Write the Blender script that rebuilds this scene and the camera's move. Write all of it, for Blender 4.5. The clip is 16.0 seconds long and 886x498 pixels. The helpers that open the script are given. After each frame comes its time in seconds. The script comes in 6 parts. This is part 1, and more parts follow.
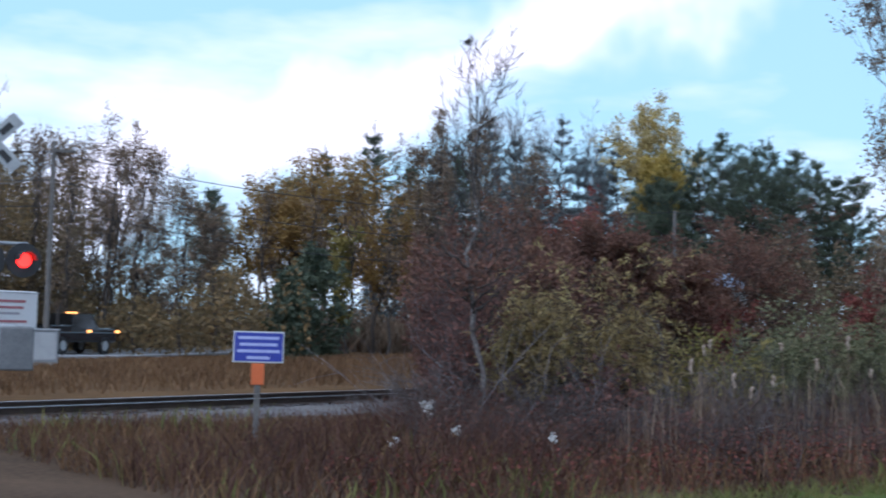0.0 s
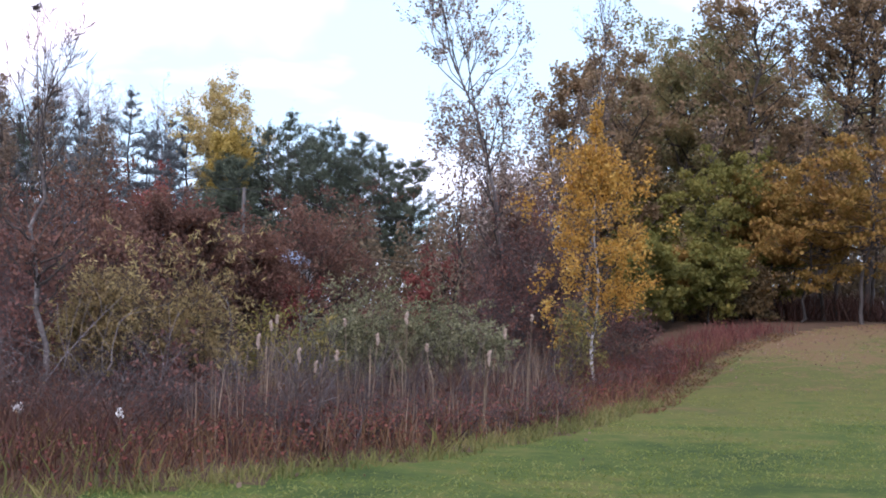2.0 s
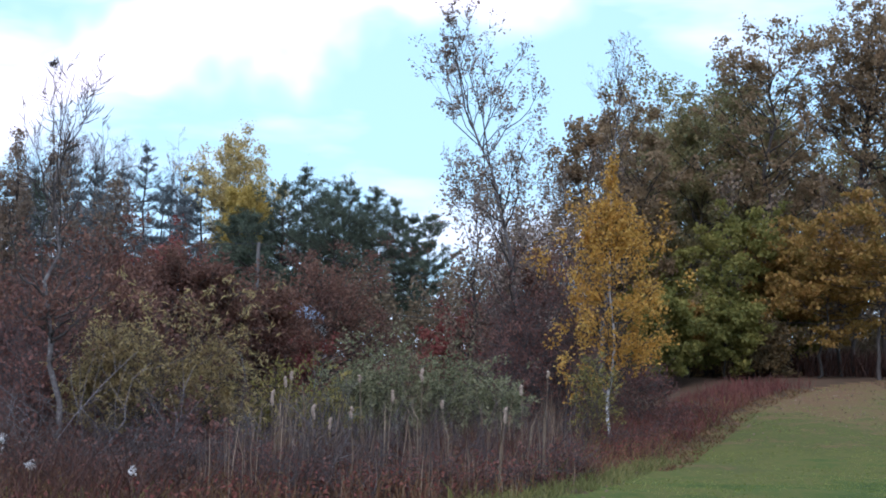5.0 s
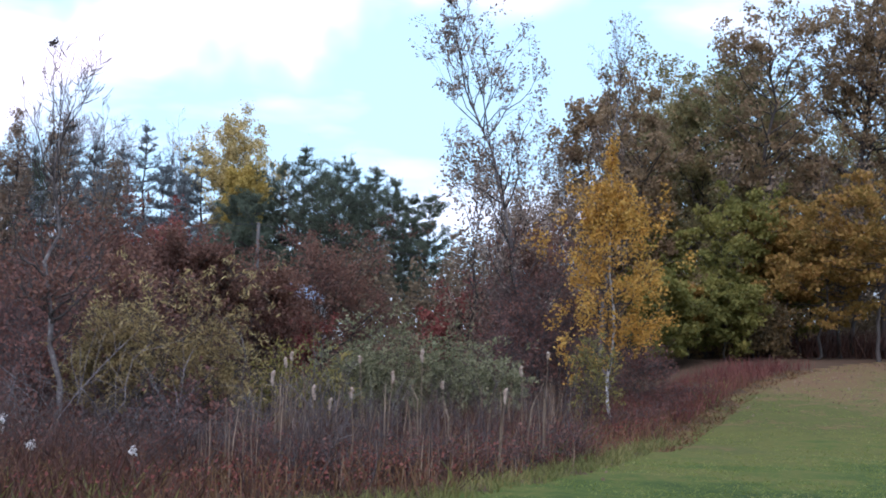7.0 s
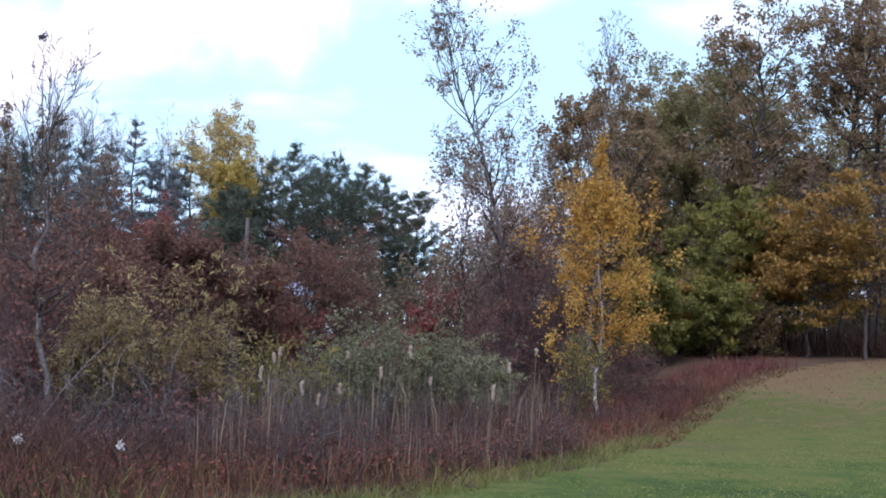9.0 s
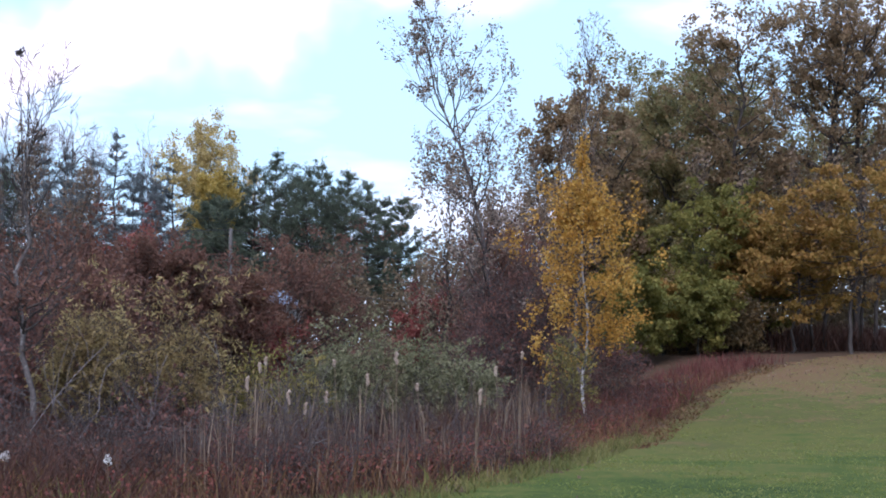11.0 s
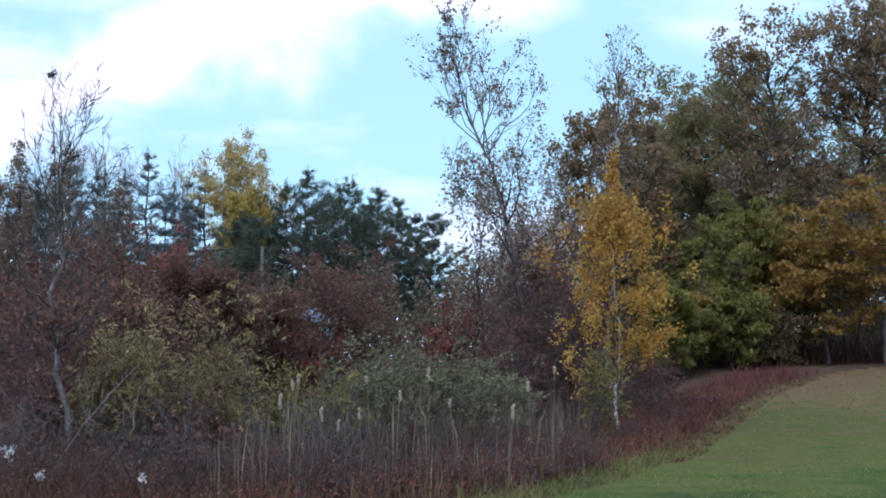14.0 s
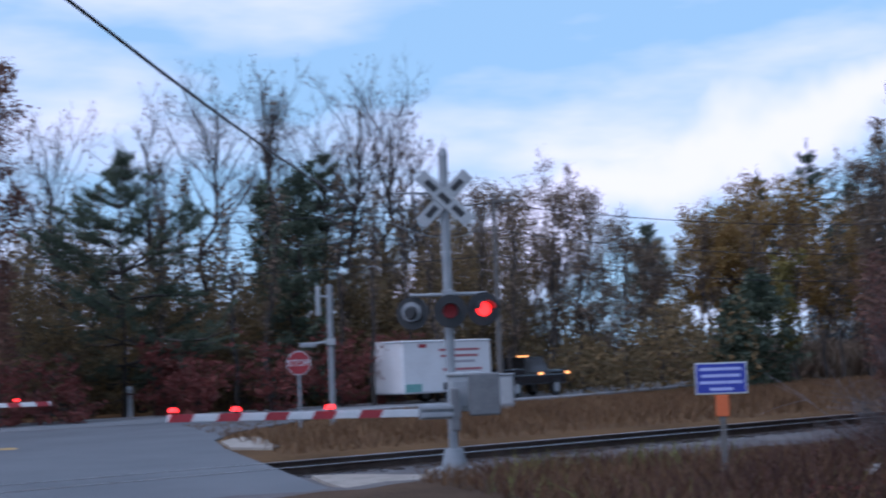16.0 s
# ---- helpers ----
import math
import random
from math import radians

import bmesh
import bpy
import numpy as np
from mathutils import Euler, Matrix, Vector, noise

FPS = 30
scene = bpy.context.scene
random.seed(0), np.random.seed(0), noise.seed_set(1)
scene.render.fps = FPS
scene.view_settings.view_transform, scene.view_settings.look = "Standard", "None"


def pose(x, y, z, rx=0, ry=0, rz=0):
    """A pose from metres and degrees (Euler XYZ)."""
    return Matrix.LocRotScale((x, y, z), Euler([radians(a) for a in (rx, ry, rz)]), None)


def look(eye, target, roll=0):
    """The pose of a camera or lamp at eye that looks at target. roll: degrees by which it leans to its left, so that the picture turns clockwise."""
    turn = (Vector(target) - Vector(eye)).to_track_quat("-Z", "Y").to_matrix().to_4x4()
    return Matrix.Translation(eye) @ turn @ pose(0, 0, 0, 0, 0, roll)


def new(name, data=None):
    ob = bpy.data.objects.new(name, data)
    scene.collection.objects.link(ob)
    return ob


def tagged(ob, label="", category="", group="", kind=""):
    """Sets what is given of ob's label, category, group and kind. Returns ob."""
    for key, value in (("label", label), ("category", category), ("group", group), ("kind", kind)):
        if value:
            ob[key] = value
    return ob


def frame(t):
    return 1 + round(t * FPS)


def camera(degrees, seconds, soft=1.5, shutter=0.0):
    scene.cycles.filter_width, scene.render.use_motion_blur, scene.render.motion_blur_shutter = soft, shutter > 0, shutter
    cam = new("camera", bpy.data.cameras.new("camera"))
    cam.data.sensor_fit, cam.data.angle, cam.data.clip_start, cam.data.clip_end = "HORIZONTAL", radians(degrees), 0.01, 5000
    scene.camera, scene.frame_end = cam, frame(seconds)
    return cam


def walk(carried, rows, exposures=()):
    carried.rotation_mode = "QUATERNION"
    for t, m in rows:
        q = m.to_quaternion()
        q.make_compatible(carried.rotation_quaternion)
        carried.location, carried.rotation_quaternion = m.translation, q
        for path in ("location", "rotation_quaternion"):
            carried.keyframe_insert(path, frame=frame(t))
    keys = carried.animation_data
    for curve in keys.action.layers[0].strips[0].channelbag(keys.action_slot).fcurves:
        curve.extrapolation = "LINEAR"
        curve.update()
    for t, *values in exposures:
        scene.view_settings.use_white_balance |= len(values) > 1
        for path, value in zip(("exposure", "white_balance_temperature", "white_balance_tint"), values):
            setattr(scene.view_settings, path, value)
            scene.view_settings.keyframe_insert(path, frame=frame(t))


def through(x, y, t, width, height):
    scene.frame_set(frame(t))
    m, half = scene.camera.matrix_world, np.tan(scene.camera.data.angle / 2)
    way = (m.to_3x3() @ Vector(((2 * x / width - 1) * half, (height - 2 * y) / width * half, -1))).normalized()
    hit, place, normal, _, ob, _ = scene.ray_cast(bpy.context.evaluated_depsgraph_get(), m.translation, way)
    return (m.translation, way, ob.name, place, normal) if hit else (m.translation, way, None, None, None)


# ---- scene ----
# ---- camera and its way ----
cam = camera(34.8, 16.0, soft=1.9, shutter=0.17)
EYE = 1.75
ROWS = [
    (0.0, 0.042, 0.146, -0.015, -16.82, 3.094, 1.631),
    (0.5, 0.038, 0.06, -0.002, -7.707, 2.905, 1.063),
    (1.0, 0.026, 0.056, -0.028, -2.357, 2.719, 2.073),
    (1.5, 0.023, 0.011, -0.035, -0.146, 2.757, 3.399),
    (2.0, 0.047, -0.096, -0.022, 0.601, 2.663, 1.904),
    (2.5, 0.024, -0.095, -0.006, 1.1, 3.428, 2.786),
    (3.0, 0.009, -0.065, -0.004, 0.456, 4.19, 3.444),
    (3.5, 0.018, -0.023, -0.002, 0.018, 4.916, 1.896),
    (6.0, 0.024, 0.021, 0.007, -0.039, 4.582, 2.021),
    (6.5, 0.017, 0.031, 0.01, 0.025, 4.229, 2.043),
    (7.0, 0.015, 0.025, 0.006, 0.0, 4.063, 2.086),
    (7.5, 0.019, 0.016, 0.005, -0.002, 3.832, 2.004),
    (8.0, 0.021, 0.028, 0.001, 0.087, 3.784, 2.087),
    (8.5, 0.023, 0.029, 0.006, 0.194, 3.843, 2.031),
    (9.0, 0.019, 0.007, 0.001, 0.451, 3.938, 2.357),
    (11.5, 0.04, -0.009, 0.01, 0.931, 4.18, 0.443),
    (12.0, 0.026, -0.039, 0.019, 0.347, 4.355, 0.607),
    (12.5, 0.011, -0.017, 0.02, -0.247, 5.059, 2.098),
    (13.0, 0.019, 0.005, 0.015, -0.164, 5.454, 1.082),
    (13.5, 0.032, -0.003, 0.014, -0.105, 5.481, 0.495),
    (14.0, 0.04, -0.016, -0.0, -0.194, 4.796, 0.245),
    (14.5, 0.028, -0.037, 0.013, -1.611, 4.494, 0.436),
    (15.0, -0.042, -0.023, -0.002, -6.882, 4.674, -0.848),
    (15.3, -0.057, -0.018, 0.01, -13.265, 4.494, -1.549),
    (15.5, -0.105, 0.029, 0.001, -18.534, 4.378, -1.713),
    (15.6, -0.067, -0.032, -0.007, -21.69, 4.325, -1.712),
    (15.8, -0.132, 0.0, -0.006, -28.038, 4.376, -1.517),
    (16.0, -0.161, 0.028, -0.015, -34.29, 4.551, -2.2),
]


def eye_pose(x, y, z, yaw, pitch, roll):
    a, b = radians(yaw), radians(pitch)
    e = Vector((x, y, z + EYE))
    return look(e, e + Vector((math.sin(a) * math.cos(b), math.cos(a) * math.cos(b), math.sin(b))), roll)


walk(cam, [(t, eye_pose(x, y, z, yaw, pitch, roll)) for t, x, y, z, yaw, pitch, roll in ROWS],
     exposures=((0.0, 0.59, 5750, 20), (0.5, 0.80, 5880, 24), (1.0, 0.97, 6000, 28), (1.8, 1.20, 6450, 36), (2.8, 1.20, 6400, 37), (3.5, 0.98, 6050, 28), (6.0, 0.83, 5900, 24), (6.5, 0.92, 6000, 27), (7.0, 0.98, 6050, 29), (8.0, 0.98, 6050, 29), (9.0, 1.02, 6100, 31), (11.5, 1.00, 6100, 30), (12.0, 0.97, 6050, 29), (12.5, 0.83, 5950, 24), (13.0, 0.75, 5820, 23), (13.5, 0.68, 5720, 21), (14.0, 0.72, 5750, 21), (14.5, 0.73, 5780, 24), (15.0, 0.54, 5700, 22), (15.5, 0.24, 5550, 25), (16.0, 0.18, 5450, 28)))

# ---- sky and light ----
SUN_UP, SUN_AZ = 50.0, 200.0
BANK = (0.304, 0.272, -0.913)  # the plane along which the bright bank of cloud lies
world = bpy.data.worlds.new("evening_sky")
scene.world = world
world.use_nodes = True
wn, wl = world.node_tree.nodes, world.node_tree.links
wn.clear()
w_out = wn.new("ShaderNodeOutputWorld")
w_bg = wn.new("ShaderNodeBackground")
w_sky = wn.new("ShaderNodeTexSky")
w_sky.sky_type, w_sky.sun_disc = "NISHITA", False
w_sky.sun_elevation, w_sky.sun_rotation = radians(SUN_UP), radians(SUN_AZ)
w_sky.air_density, w_sky.dust_density, w_sky.ozone_density = 1.0, 0.4, 1.0
w_co = wn.new("ShaderNodeTexCoord")
w_map = wn.new("ShaderNodeMapping")
w_map.inputs["Scale"].default_value = (1.0, 1.0, 3.6)
w_map.inputs["Rotation"].default_value = (0.0, radians(-17.0), 0.0)
w_map.inputs["Location"].default_value = (0.35, 0.1, 0.3)
wl.new(w_co.outputs["Generated"], w_map.inputs["Vector"])
w_n1 = wn.new("ShaderNodeTexNoise")
w_n1.inputs["Scale"].default_value, w_n1.inputs["Detail"].default_value, w_n1.inputs["Roughness"].default_value = 3.4, 5.0, 0.5
wl.new(w_map.outputs["Vector"], w_n1.inputs["Vector"])
w_r1 = wn.new("ShaderNodeValToRGB")
w_r1.color_ramp.elements[0].position, w_r1.color_ramp.elements[1].position = 0.46, 0.73
wl.new(w_n1.outputs["Fac"], w_r1.inputs["Fac"])
w_gain = wn.new("ShaderNodeMix")
w_gain.data_type, w_gain.blend_type = "RGBA", "MULTIPLY"
w_gain.inputs["Factor"].default_value = 1.0
w_gain.inputs["B"].default_value = (0.085, 0.115, 0.11, 1)
wl.new(w_sky.outputs["Color"], w_gain.inputs["A"])
w_veil = wn.new("ShaderNodeMix")
w_veil.data_type = "RGBA"
w_veil.inputs["Factor"].default_value = 0.85
w_veil.inputs["B"].default_value = (0.35, 0.57, 0.68, 1)
wl.new(w_gain.outputs["Result"], w_veil.inputs["A"])
w_warp = wn.new("ShaderNodeTexNoise")
w_warp.inputs["Scale"].default_value, w_warp.inputs["Detail"].default_value = 7.0, 4.0
wl.new(w_co.outputs["Generated"], w_warp.inputs["Vector"])
w_dot = wn.new("ShaderNodeVectorMath")
w_dot.operation = "DOT_PRODUCT"
w_dot.inputs[1].default_value = BANK
wl.new(w_co.outputs["Generated"], w_dot.inputs[0])
w_add = wn.new("ShaderNodeMath")
w_add.operation = "MULTIPLY_ADD"
w_add.inputs[1].default_value, w_add.inputs[2].default_value = 0.20, -0.10
wl.new(w_warp.outputs["Fac"], w_add.inputs[0])
w_sum = wn.new("ShaderNodeMath")
wl.new(w_dot.outputs["Value"], w_sum.inputs[0])
wl.new(w_add.outputs["Value"], w_sum.inputs[1])
w_abs = wn.new("ShaderNodeMath")
w_abs.operation = "ABSOLUTE"
wl.new(w_sum.outputs["Value"], w_abs.inputs[0])
w_band = wn.new("ShaderNodeMapRange")
w_band.interpolation_type = "SMOOTHSTEP"
w_band.inputs["From Min"].default_value, w_band.inputs["From Max"].default_value = 0.006, 0.058
w_band.inputs["To Min"].default_value, w_band.inputs["To Max"].default_value = 0.9, 0.0
wl.new(w_abs.outputs["Value"], w_band.inputs["Value"])
w_max = wn.new("ShaderNodeMath")
w_max.operation = "MAXIMUM"
wl.new(w_r1.outputs["Color"], w_max.inputs[0])
wl.new(w_band.outputs["Result"], w_max.inputs[1])
w_mix = wn.new("ShaderNodeMix")
w_mix.data_type = "RGBA"
w_mix.inputs["B"].default_value = (0.93, 0.90, 0.96, 1)
wl.new(w_max.outputs["Value"], w_mix.inputs["Factor"])
wl.new(w_veil.outputs["Result"], w_mix.inputs["A"])
wl.new(w_mix.outputs["Result"], w_bg.inputs["Color"])
w_bg.inputs["Strength"].default_value = 1.0
wl.new(w_bg.outputs["Background"], w_out.inputs["Surface"])

sun = new("sun", bpy.data.lights.new("sun", "SUN"))
sun.data.energy, sun.data.angle, sun.data.color = 1.3, radians(45), (1.0, 0.975, 0.95)
a, b = radians(SUN_AZ), radians(SUN_UP)
sun.matrix_world = look((0, 0, 60), Vector((0, 0, 60)) - Vector((math.sin(a) * math.cos(b), math.cos(a) * math.cos(b), math.sin(b))))


# ---- materials ----
def surface(name, colors, scale=4.0, rough=0.8, metal=0.0, bump=0.0, fine=None, coat=0.0):
    """A worn surface: a ramp of colours over two sizes of noise, with fine relief."""
    m = bpy.data.materials.new(name)
    m.use_nodes = True
    n, l = m.node_tree.nodes, m.node_tree.links
    p = n["Principled BSDF"]
    co = n.new("ShaderNodeTexCoord")
    a = n.new("ShaderNodeTexNoise")
    a.inputs["Scale"].default_value, a.inputs["Detail"].default_value = scale, 4.0
    b = n.new("ShaderNodeTexNoise")
    b.inputs["Scale"].default_value, b.inputs["Detail"].default_value = fine or scale * 9, 3.0
    l.new(co.outputs["Object"], a.inputs["Vector"])
    l.new(co.outputs["Object"], b.inputs["Vector"])
    mx = n.new("ShaderNodeMix")
    mx.inputs["Factor"].default_value = 0.45
    l.new(a.outputs["Fac"], mx.inputs["A"])
    l.new(b.outputs["Fac"], mx.inputs["B"])
    r = n.new("ShaderNodeValToRGB")
    e = r.color_ramp.elements
    while len(e) < len(colors):
        e.new(0.5)
    for i, c in enumerate(colors):
        e[i].position = 0.32 + 0.36 * i / max(1, len(colors) - 1)
        e[i].color = (*c, 1)
    l.new(mx.outputs["Result"], r.inputs["Fac"])
    l.new(r.outputs["Color"], p.inputs["Base Color"])
    p.inputs["Roughness"].default_value, p.inputs["Metallic"].default_value = rough, metal
    p.inputs["Specular IOR Level"].default_value = 0.06 if rough > 0.9 else 0.5
    p.inputs["Coat Weight"].default_value = coat
    if bump:
        bp = n.new("ShaderNodeBump")
        bp.inputs["Strength"].default_value, bp.inputs["Distance"].default_value = bump, 0.02
        l.new(b.outputs["Fac"], bp.inputs["Height"])
        l.new(bp.outputs["Normal"], p.inputs["Normal"])
    return m


def foliage(name, colors, through=0.3, rough=0.7):
    """Leaves: each one takes its own tint from the ramp; some light passes through."""
    m = bpy.data.materials.new(name)
    m.use_nodes = True
    n, l = m.node_tree.nodes, m.node_tree.links
    p = n["Principled BSDF"]
    g = n.new("ShaderNodeNewGeometry")
    co = n.new("ShaderNodeTexCoord")
    no = n.new("ShaderNodeTexNoise")
    no.inputs["Scale"].default_value, no.inputs["Detail"].default_value = 0.7, 2.0
    l.new(co.outputs["Object"], no.inputs["Vector"])
    st = n.new("ShaderNodeMapRange")
    st.inputs["From Min"].default_value, st.inputs["From Max"].default_value = 0.3, 0.7
    l.new(no.outputs["Fac"], st.inputs["Value"])
    mx = n.new("ShaderNodeMix")
    mx.inputs["Factor"].default_value = 0.5
    l.new(g.outputs["Random Per Island"], mx.inputs["A"])
    l.new(st.outputs["Result"], mx.inputs["B"])
    r = n.new("ShaderNodeValToRGB")
    e = r.color_ramp.elements
    while len(e) < len(colors):
        e.new(0.5)
    for i, c in enumerate(colors):
        e[i].position = 0.1 + 0.8 * i / max(1, len(colors) - 1)
        e[i].color = (*c, 1)
    l.new(mx.outputs["Result"], r.inputs["Fac"])
    l.new(r.outputs["Color"], p.inputs["Base Color"])
    p.inputs["Roughness"].default_value = rough
    p.inputs["Specular IOR Level"].default_value = 0.25
    t = n.new("ShaderNodeBsdfTranslucent")
    l.new(r.outputs["Color"], t.inputs["Color"])
    s = n.new("ShaderNodeMixShader")
    s.inputs["Fac"].default_value = through
    l.new(p.outputs["BSDF"], s.inputs[1])
    l.new(t.outputs["BSDF"], s.inputs[2])
    l.new(s.outputs["Shader"], n["Material Output"].inputs["Surface"])
    return m


def glow(name, color, strength):
    m = bpy.data.materials.new(name)
    m.use_nodes = True
    p = m.node_tree.nodes["Principled BSDF"]
    p.inputs["Base Color"].default_value = (*color, 1)
    p.inputs["Emission Color"].default_value = (*color, 1)
    p.inputs["Emission Strength"].default_value = strength
    return m


BARK = surface("bark", [(0.035, 0.03, 0.028), (0.10, 0.088, 0.08)], 3.0, 0.95, bump=0.6)
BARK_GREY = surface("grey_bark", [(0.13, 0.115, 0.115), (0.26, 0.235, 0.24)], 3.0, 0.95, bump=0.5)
BARK_MID = surface("mottled_bark", [(0.05, 0.042, 0.04), (0.12, 0.105, 0.10), (0.26, 0.25, 0.24)], 2.5, 0.95, bump=0.4)
GREY_DIRT = surface("grey_gravelly_dirt", [(0.07, 0.065, 0.065), (0.13, 0.12, 0.12), (0.17, 0.155, 0.145)], 0.6, 0.95, bump=0.8, fine=14)
BARK_WHITE = surface("birch_bark", [(0.09, 0.08, 0.075), (0.34, 0.32, 0.30), (0.52, 0.50, 0.47)], 5.0, 0.8, bump=0.3)
STEM = surface("dead_stem", [(0.038, 0.03, 0.03), (0.092, 0.072, 0.068)], 2.0, 0.9)
SOIL = surface("soil", [(0.045, 0.03, 0.02), (0.11, 0.07, 0.045)], 0.5, 0.95, bump=0.6, fine=12)


def lawn_turf():
    """Mown grass that turns tan and leaf-strewn towards the wood, in uneven patches."""
    m = bpy.data.materials.new("turf")
    m.use_nodes = True
    n, l = m.node_tree.nodes, m.node_tree.links
    p = n["Principled BSDF"]
    co = n.new("ShaderNodeTexCoord")
    slope = n.new("ShaderNodeVectorMath")
    slope.operation = "DOT_PRODUCT"
    slope.inputs[1].default_value = (-0.085, 0.10, 0.0)
    l.new(co.outputs["Object"], slope.inputs[0])
    floor = n.new("ShaderNodeMath")
    floor.operation = "MAXIMUM"
    floor.inputs[1].default_value = 1.55
    l.new(slope.outputs["Value"], floor.inputs[0])
    value, last = floor.outputs["Value"], None
    for size, share, detail in ((0.2, 2.4, 3.0), (1.3, 2.2, 4.0), (7.0, 1.6, 3.0)):
        no = n.new("ShaderNodeTexNoise")
        no.inputs["Scale"].default_value, no.inputs["Detail"].default_value = size, detail
        l.new(co.outputs["Object"], no.inputs["Vector"])
        ad = n.new("ShaderNodeMath")
        ad.operation = "MULTIPLY_ADD"
        ad.inputs[1].default_value = share
        l.new(no.outputs["Fac"], ad.inputs[0])
        l.new(value, ad.inputs[2])
        value, last = ad.outputs["Value"], no
    fit = n.new("ShaderNodeMapRange")
    fit.inputs["From Min"].default_value, fit.inputs["From Max"].default_value = 4.05, 7.0
    l.new(value, fit.inputs["Value"])
    r = n.new("ShaderNodeValToRGB")
    e = r.color_ramp.elements
    ramp = ((0.0, (0.030, 0.052, 0.015)), (0.22, (0.058, 0.085, 0.020)), (0.40, (0.105, 0.102, 0.031)), (0.56, (0.068, 0.08, 0.024)), (0.70, (0.128, 0.096, 0.043)), (1.0, (0.14, 0.08, 0.046)))
    while len(e) < len(ramp):
        e.new(0.5)
    for k, (at, c) in enumerate(ramp):
        e[k].position, e[k].color = at, (*c, 1)
    l.new(fit.outputs["Result"], r.inputs["Fac"])
    l.new(r.outputs["Color"], p.inputs["Base Color"])
    p.inputs["Roughness"].default_value, p.inputs["Specular IOR Level"].default_value = 0.95, 0.06
    bp = n.new("ShaderNodeBump")
    bp.inputs["Strength"].default_value, bp.inputs["Distance"].default_value = 0.5, 0.02
    l.new(last.outputs["Fac"], bp.inputs["Height"])
    l.new(bp.outputs["Normal"], p.inputs["Normal"])
    return m


TURF = lawn_turf()
DRY_GRASS_SOIL = surface("dry_verge", [(0.07, 0.04, 0.02), (0.15, 0.085, 0.04)], 0.4, 0.95, bump=0.6, fine=8)
L_PINE = foliage("pine_needles", [(0.055, 0.073, 0.054), (0.087, 0.113, 0.076), (0.13, 0.155, 0.10)], 0.25)
# distance haze is put into these paler, bluer needle colours
L_PINE_HAZE = foliage("hazy_pine_needles", [(0.07, 0.085, 0.092), (0.12, 0.14, 0.145), (0.17, 0.19, 0.195)], 0.15)
L_YELLOW = foliage("yellow_leaves", [(0.34, 0.178, 0.035), (0.51, 0.278, 0.055), (0.57, 0.385, 0.105)], 0.4)
L_YELLOWISH = foliage("dull_yellow_leaves", [(0.26, 0.19, 0.05), (0.40, 0.29, 0.07), (0.48, 0.35, 0.10)], 0.35)
L_LOWRUST = foliage("low_russet_leaves", [(0.042, 0.021, 0.017), (0.095, 0.04, 0.028), (0.15, 0.075, 0.042), (0.20, 0.14, 0.07)], 0.3)
L_DOME = foliage("brown_maroon_leaves", [(0.10, 0.053, 0.042), (0.165, 0.083, 0.06), (0.225, 0.13, 0.085)], 0.4)
L_POPLAR = foliage("pale_yellow_leaves", [(0.34, 0.26, 0.11), (0.50, 0.39, 0.17), (0.52, 0.40, 0.15)], 0.4)
L_GOLDGREEN = foliage("yellow_green_leaves", [(0.14, 0.125, 0.04), (0.22, 0.185, 0.055), (0.29, 0.225, 0.07)], 0.35)
L_ORANGE = foliage("orange_leaves", [(0.16, 0.095, 0.04), (0.27, 0.16, 0.05), (0.34, 0.23, 0.08)], 0.35)
L_RUST = foliage("rust_leaves", [(0.09, 0.046, 0.038), (0.155, 0.075, 0.054), (0.225, 0.12, 0.075)], 0.3)
L_RED = foliage("red_leaves", [(0.13, 0.042, 0.036), (0.22, 0.062, 0.052), (0.29, 0.105, 0.08)], 0.3)
L_MAROON = foliage("maroon_leaves", [(0.10, 0.048, 0.04), (0.17, 0.075, 0.06), (0.23, 0.115, 0.08)], 0.3)
L_BROWN = foliage("brown_leaves", [(0.105, 0.075, 0.055), (0.19, 0.135, 0.09), (0.28, 0.21, 0.15)], 0.25)
L_THICKET = foliage("thicket_leaves", [(0.10, 0.078, 0.045), (0.18, 0.13, 0.065), (0.28, 0.175, 0.075)], 0.35)
L_OLIVE = foliage("olive_leaves", [(0.14, 0.095, 0.05), (0.30, 0.22, 0.092), (0.50, 0.40, 0.175)], 0.35)
L_WILLOW = foliage("grey_green_willow_leaves", [(0.11, 0.11, 0.055), (0.19, 0.19, 0.10), (0.29, 0.28, 0.165)], 0.3)
L_OAK = foliage("oak_leaves", [(0.145, 0.15, 0.068), (0.225, 0.21, 0.095), (0.30, 0.24, 0.11), (0.34, 0.23, 0.12)], 0.5)
L_OAKGREEN = foliage("green_oak_leaves", [(0.12, 0.125, 0.036), (0.20, 0.19, 0.05), (0.31, 0.26, 0.07)], 0.5)
L_OAKORANGE = foliage("orange_oak_leaves", [(0.17, 0.12, 0.03), (0.30, 0.18, 0.045), (0.38, 0.21, 0.07)], 0.4)
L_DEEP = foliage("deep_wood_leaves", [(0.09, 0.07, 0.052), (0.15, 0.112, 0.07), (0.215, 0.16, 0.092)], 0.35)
L_SILVER = foliage("silvery_leaves", [(0.13, 0.09, 0.075), (0.22, 0.165, 0.13), (0.36, 0.30, 0.25)], 0.3)
B_RED = foliage("russet_stems", [(0.032, 0.017, 0.014), (0.075, 0.033, 0.024), (0.13, 0.065, 0.042)], 0.2)
B_TAN = foliage("dry_reed_stems", [(0.094, 0.062, 0.043), (0.194, 0.131, 0.087), (0.331, 0.243, 0.169)], 0.2)
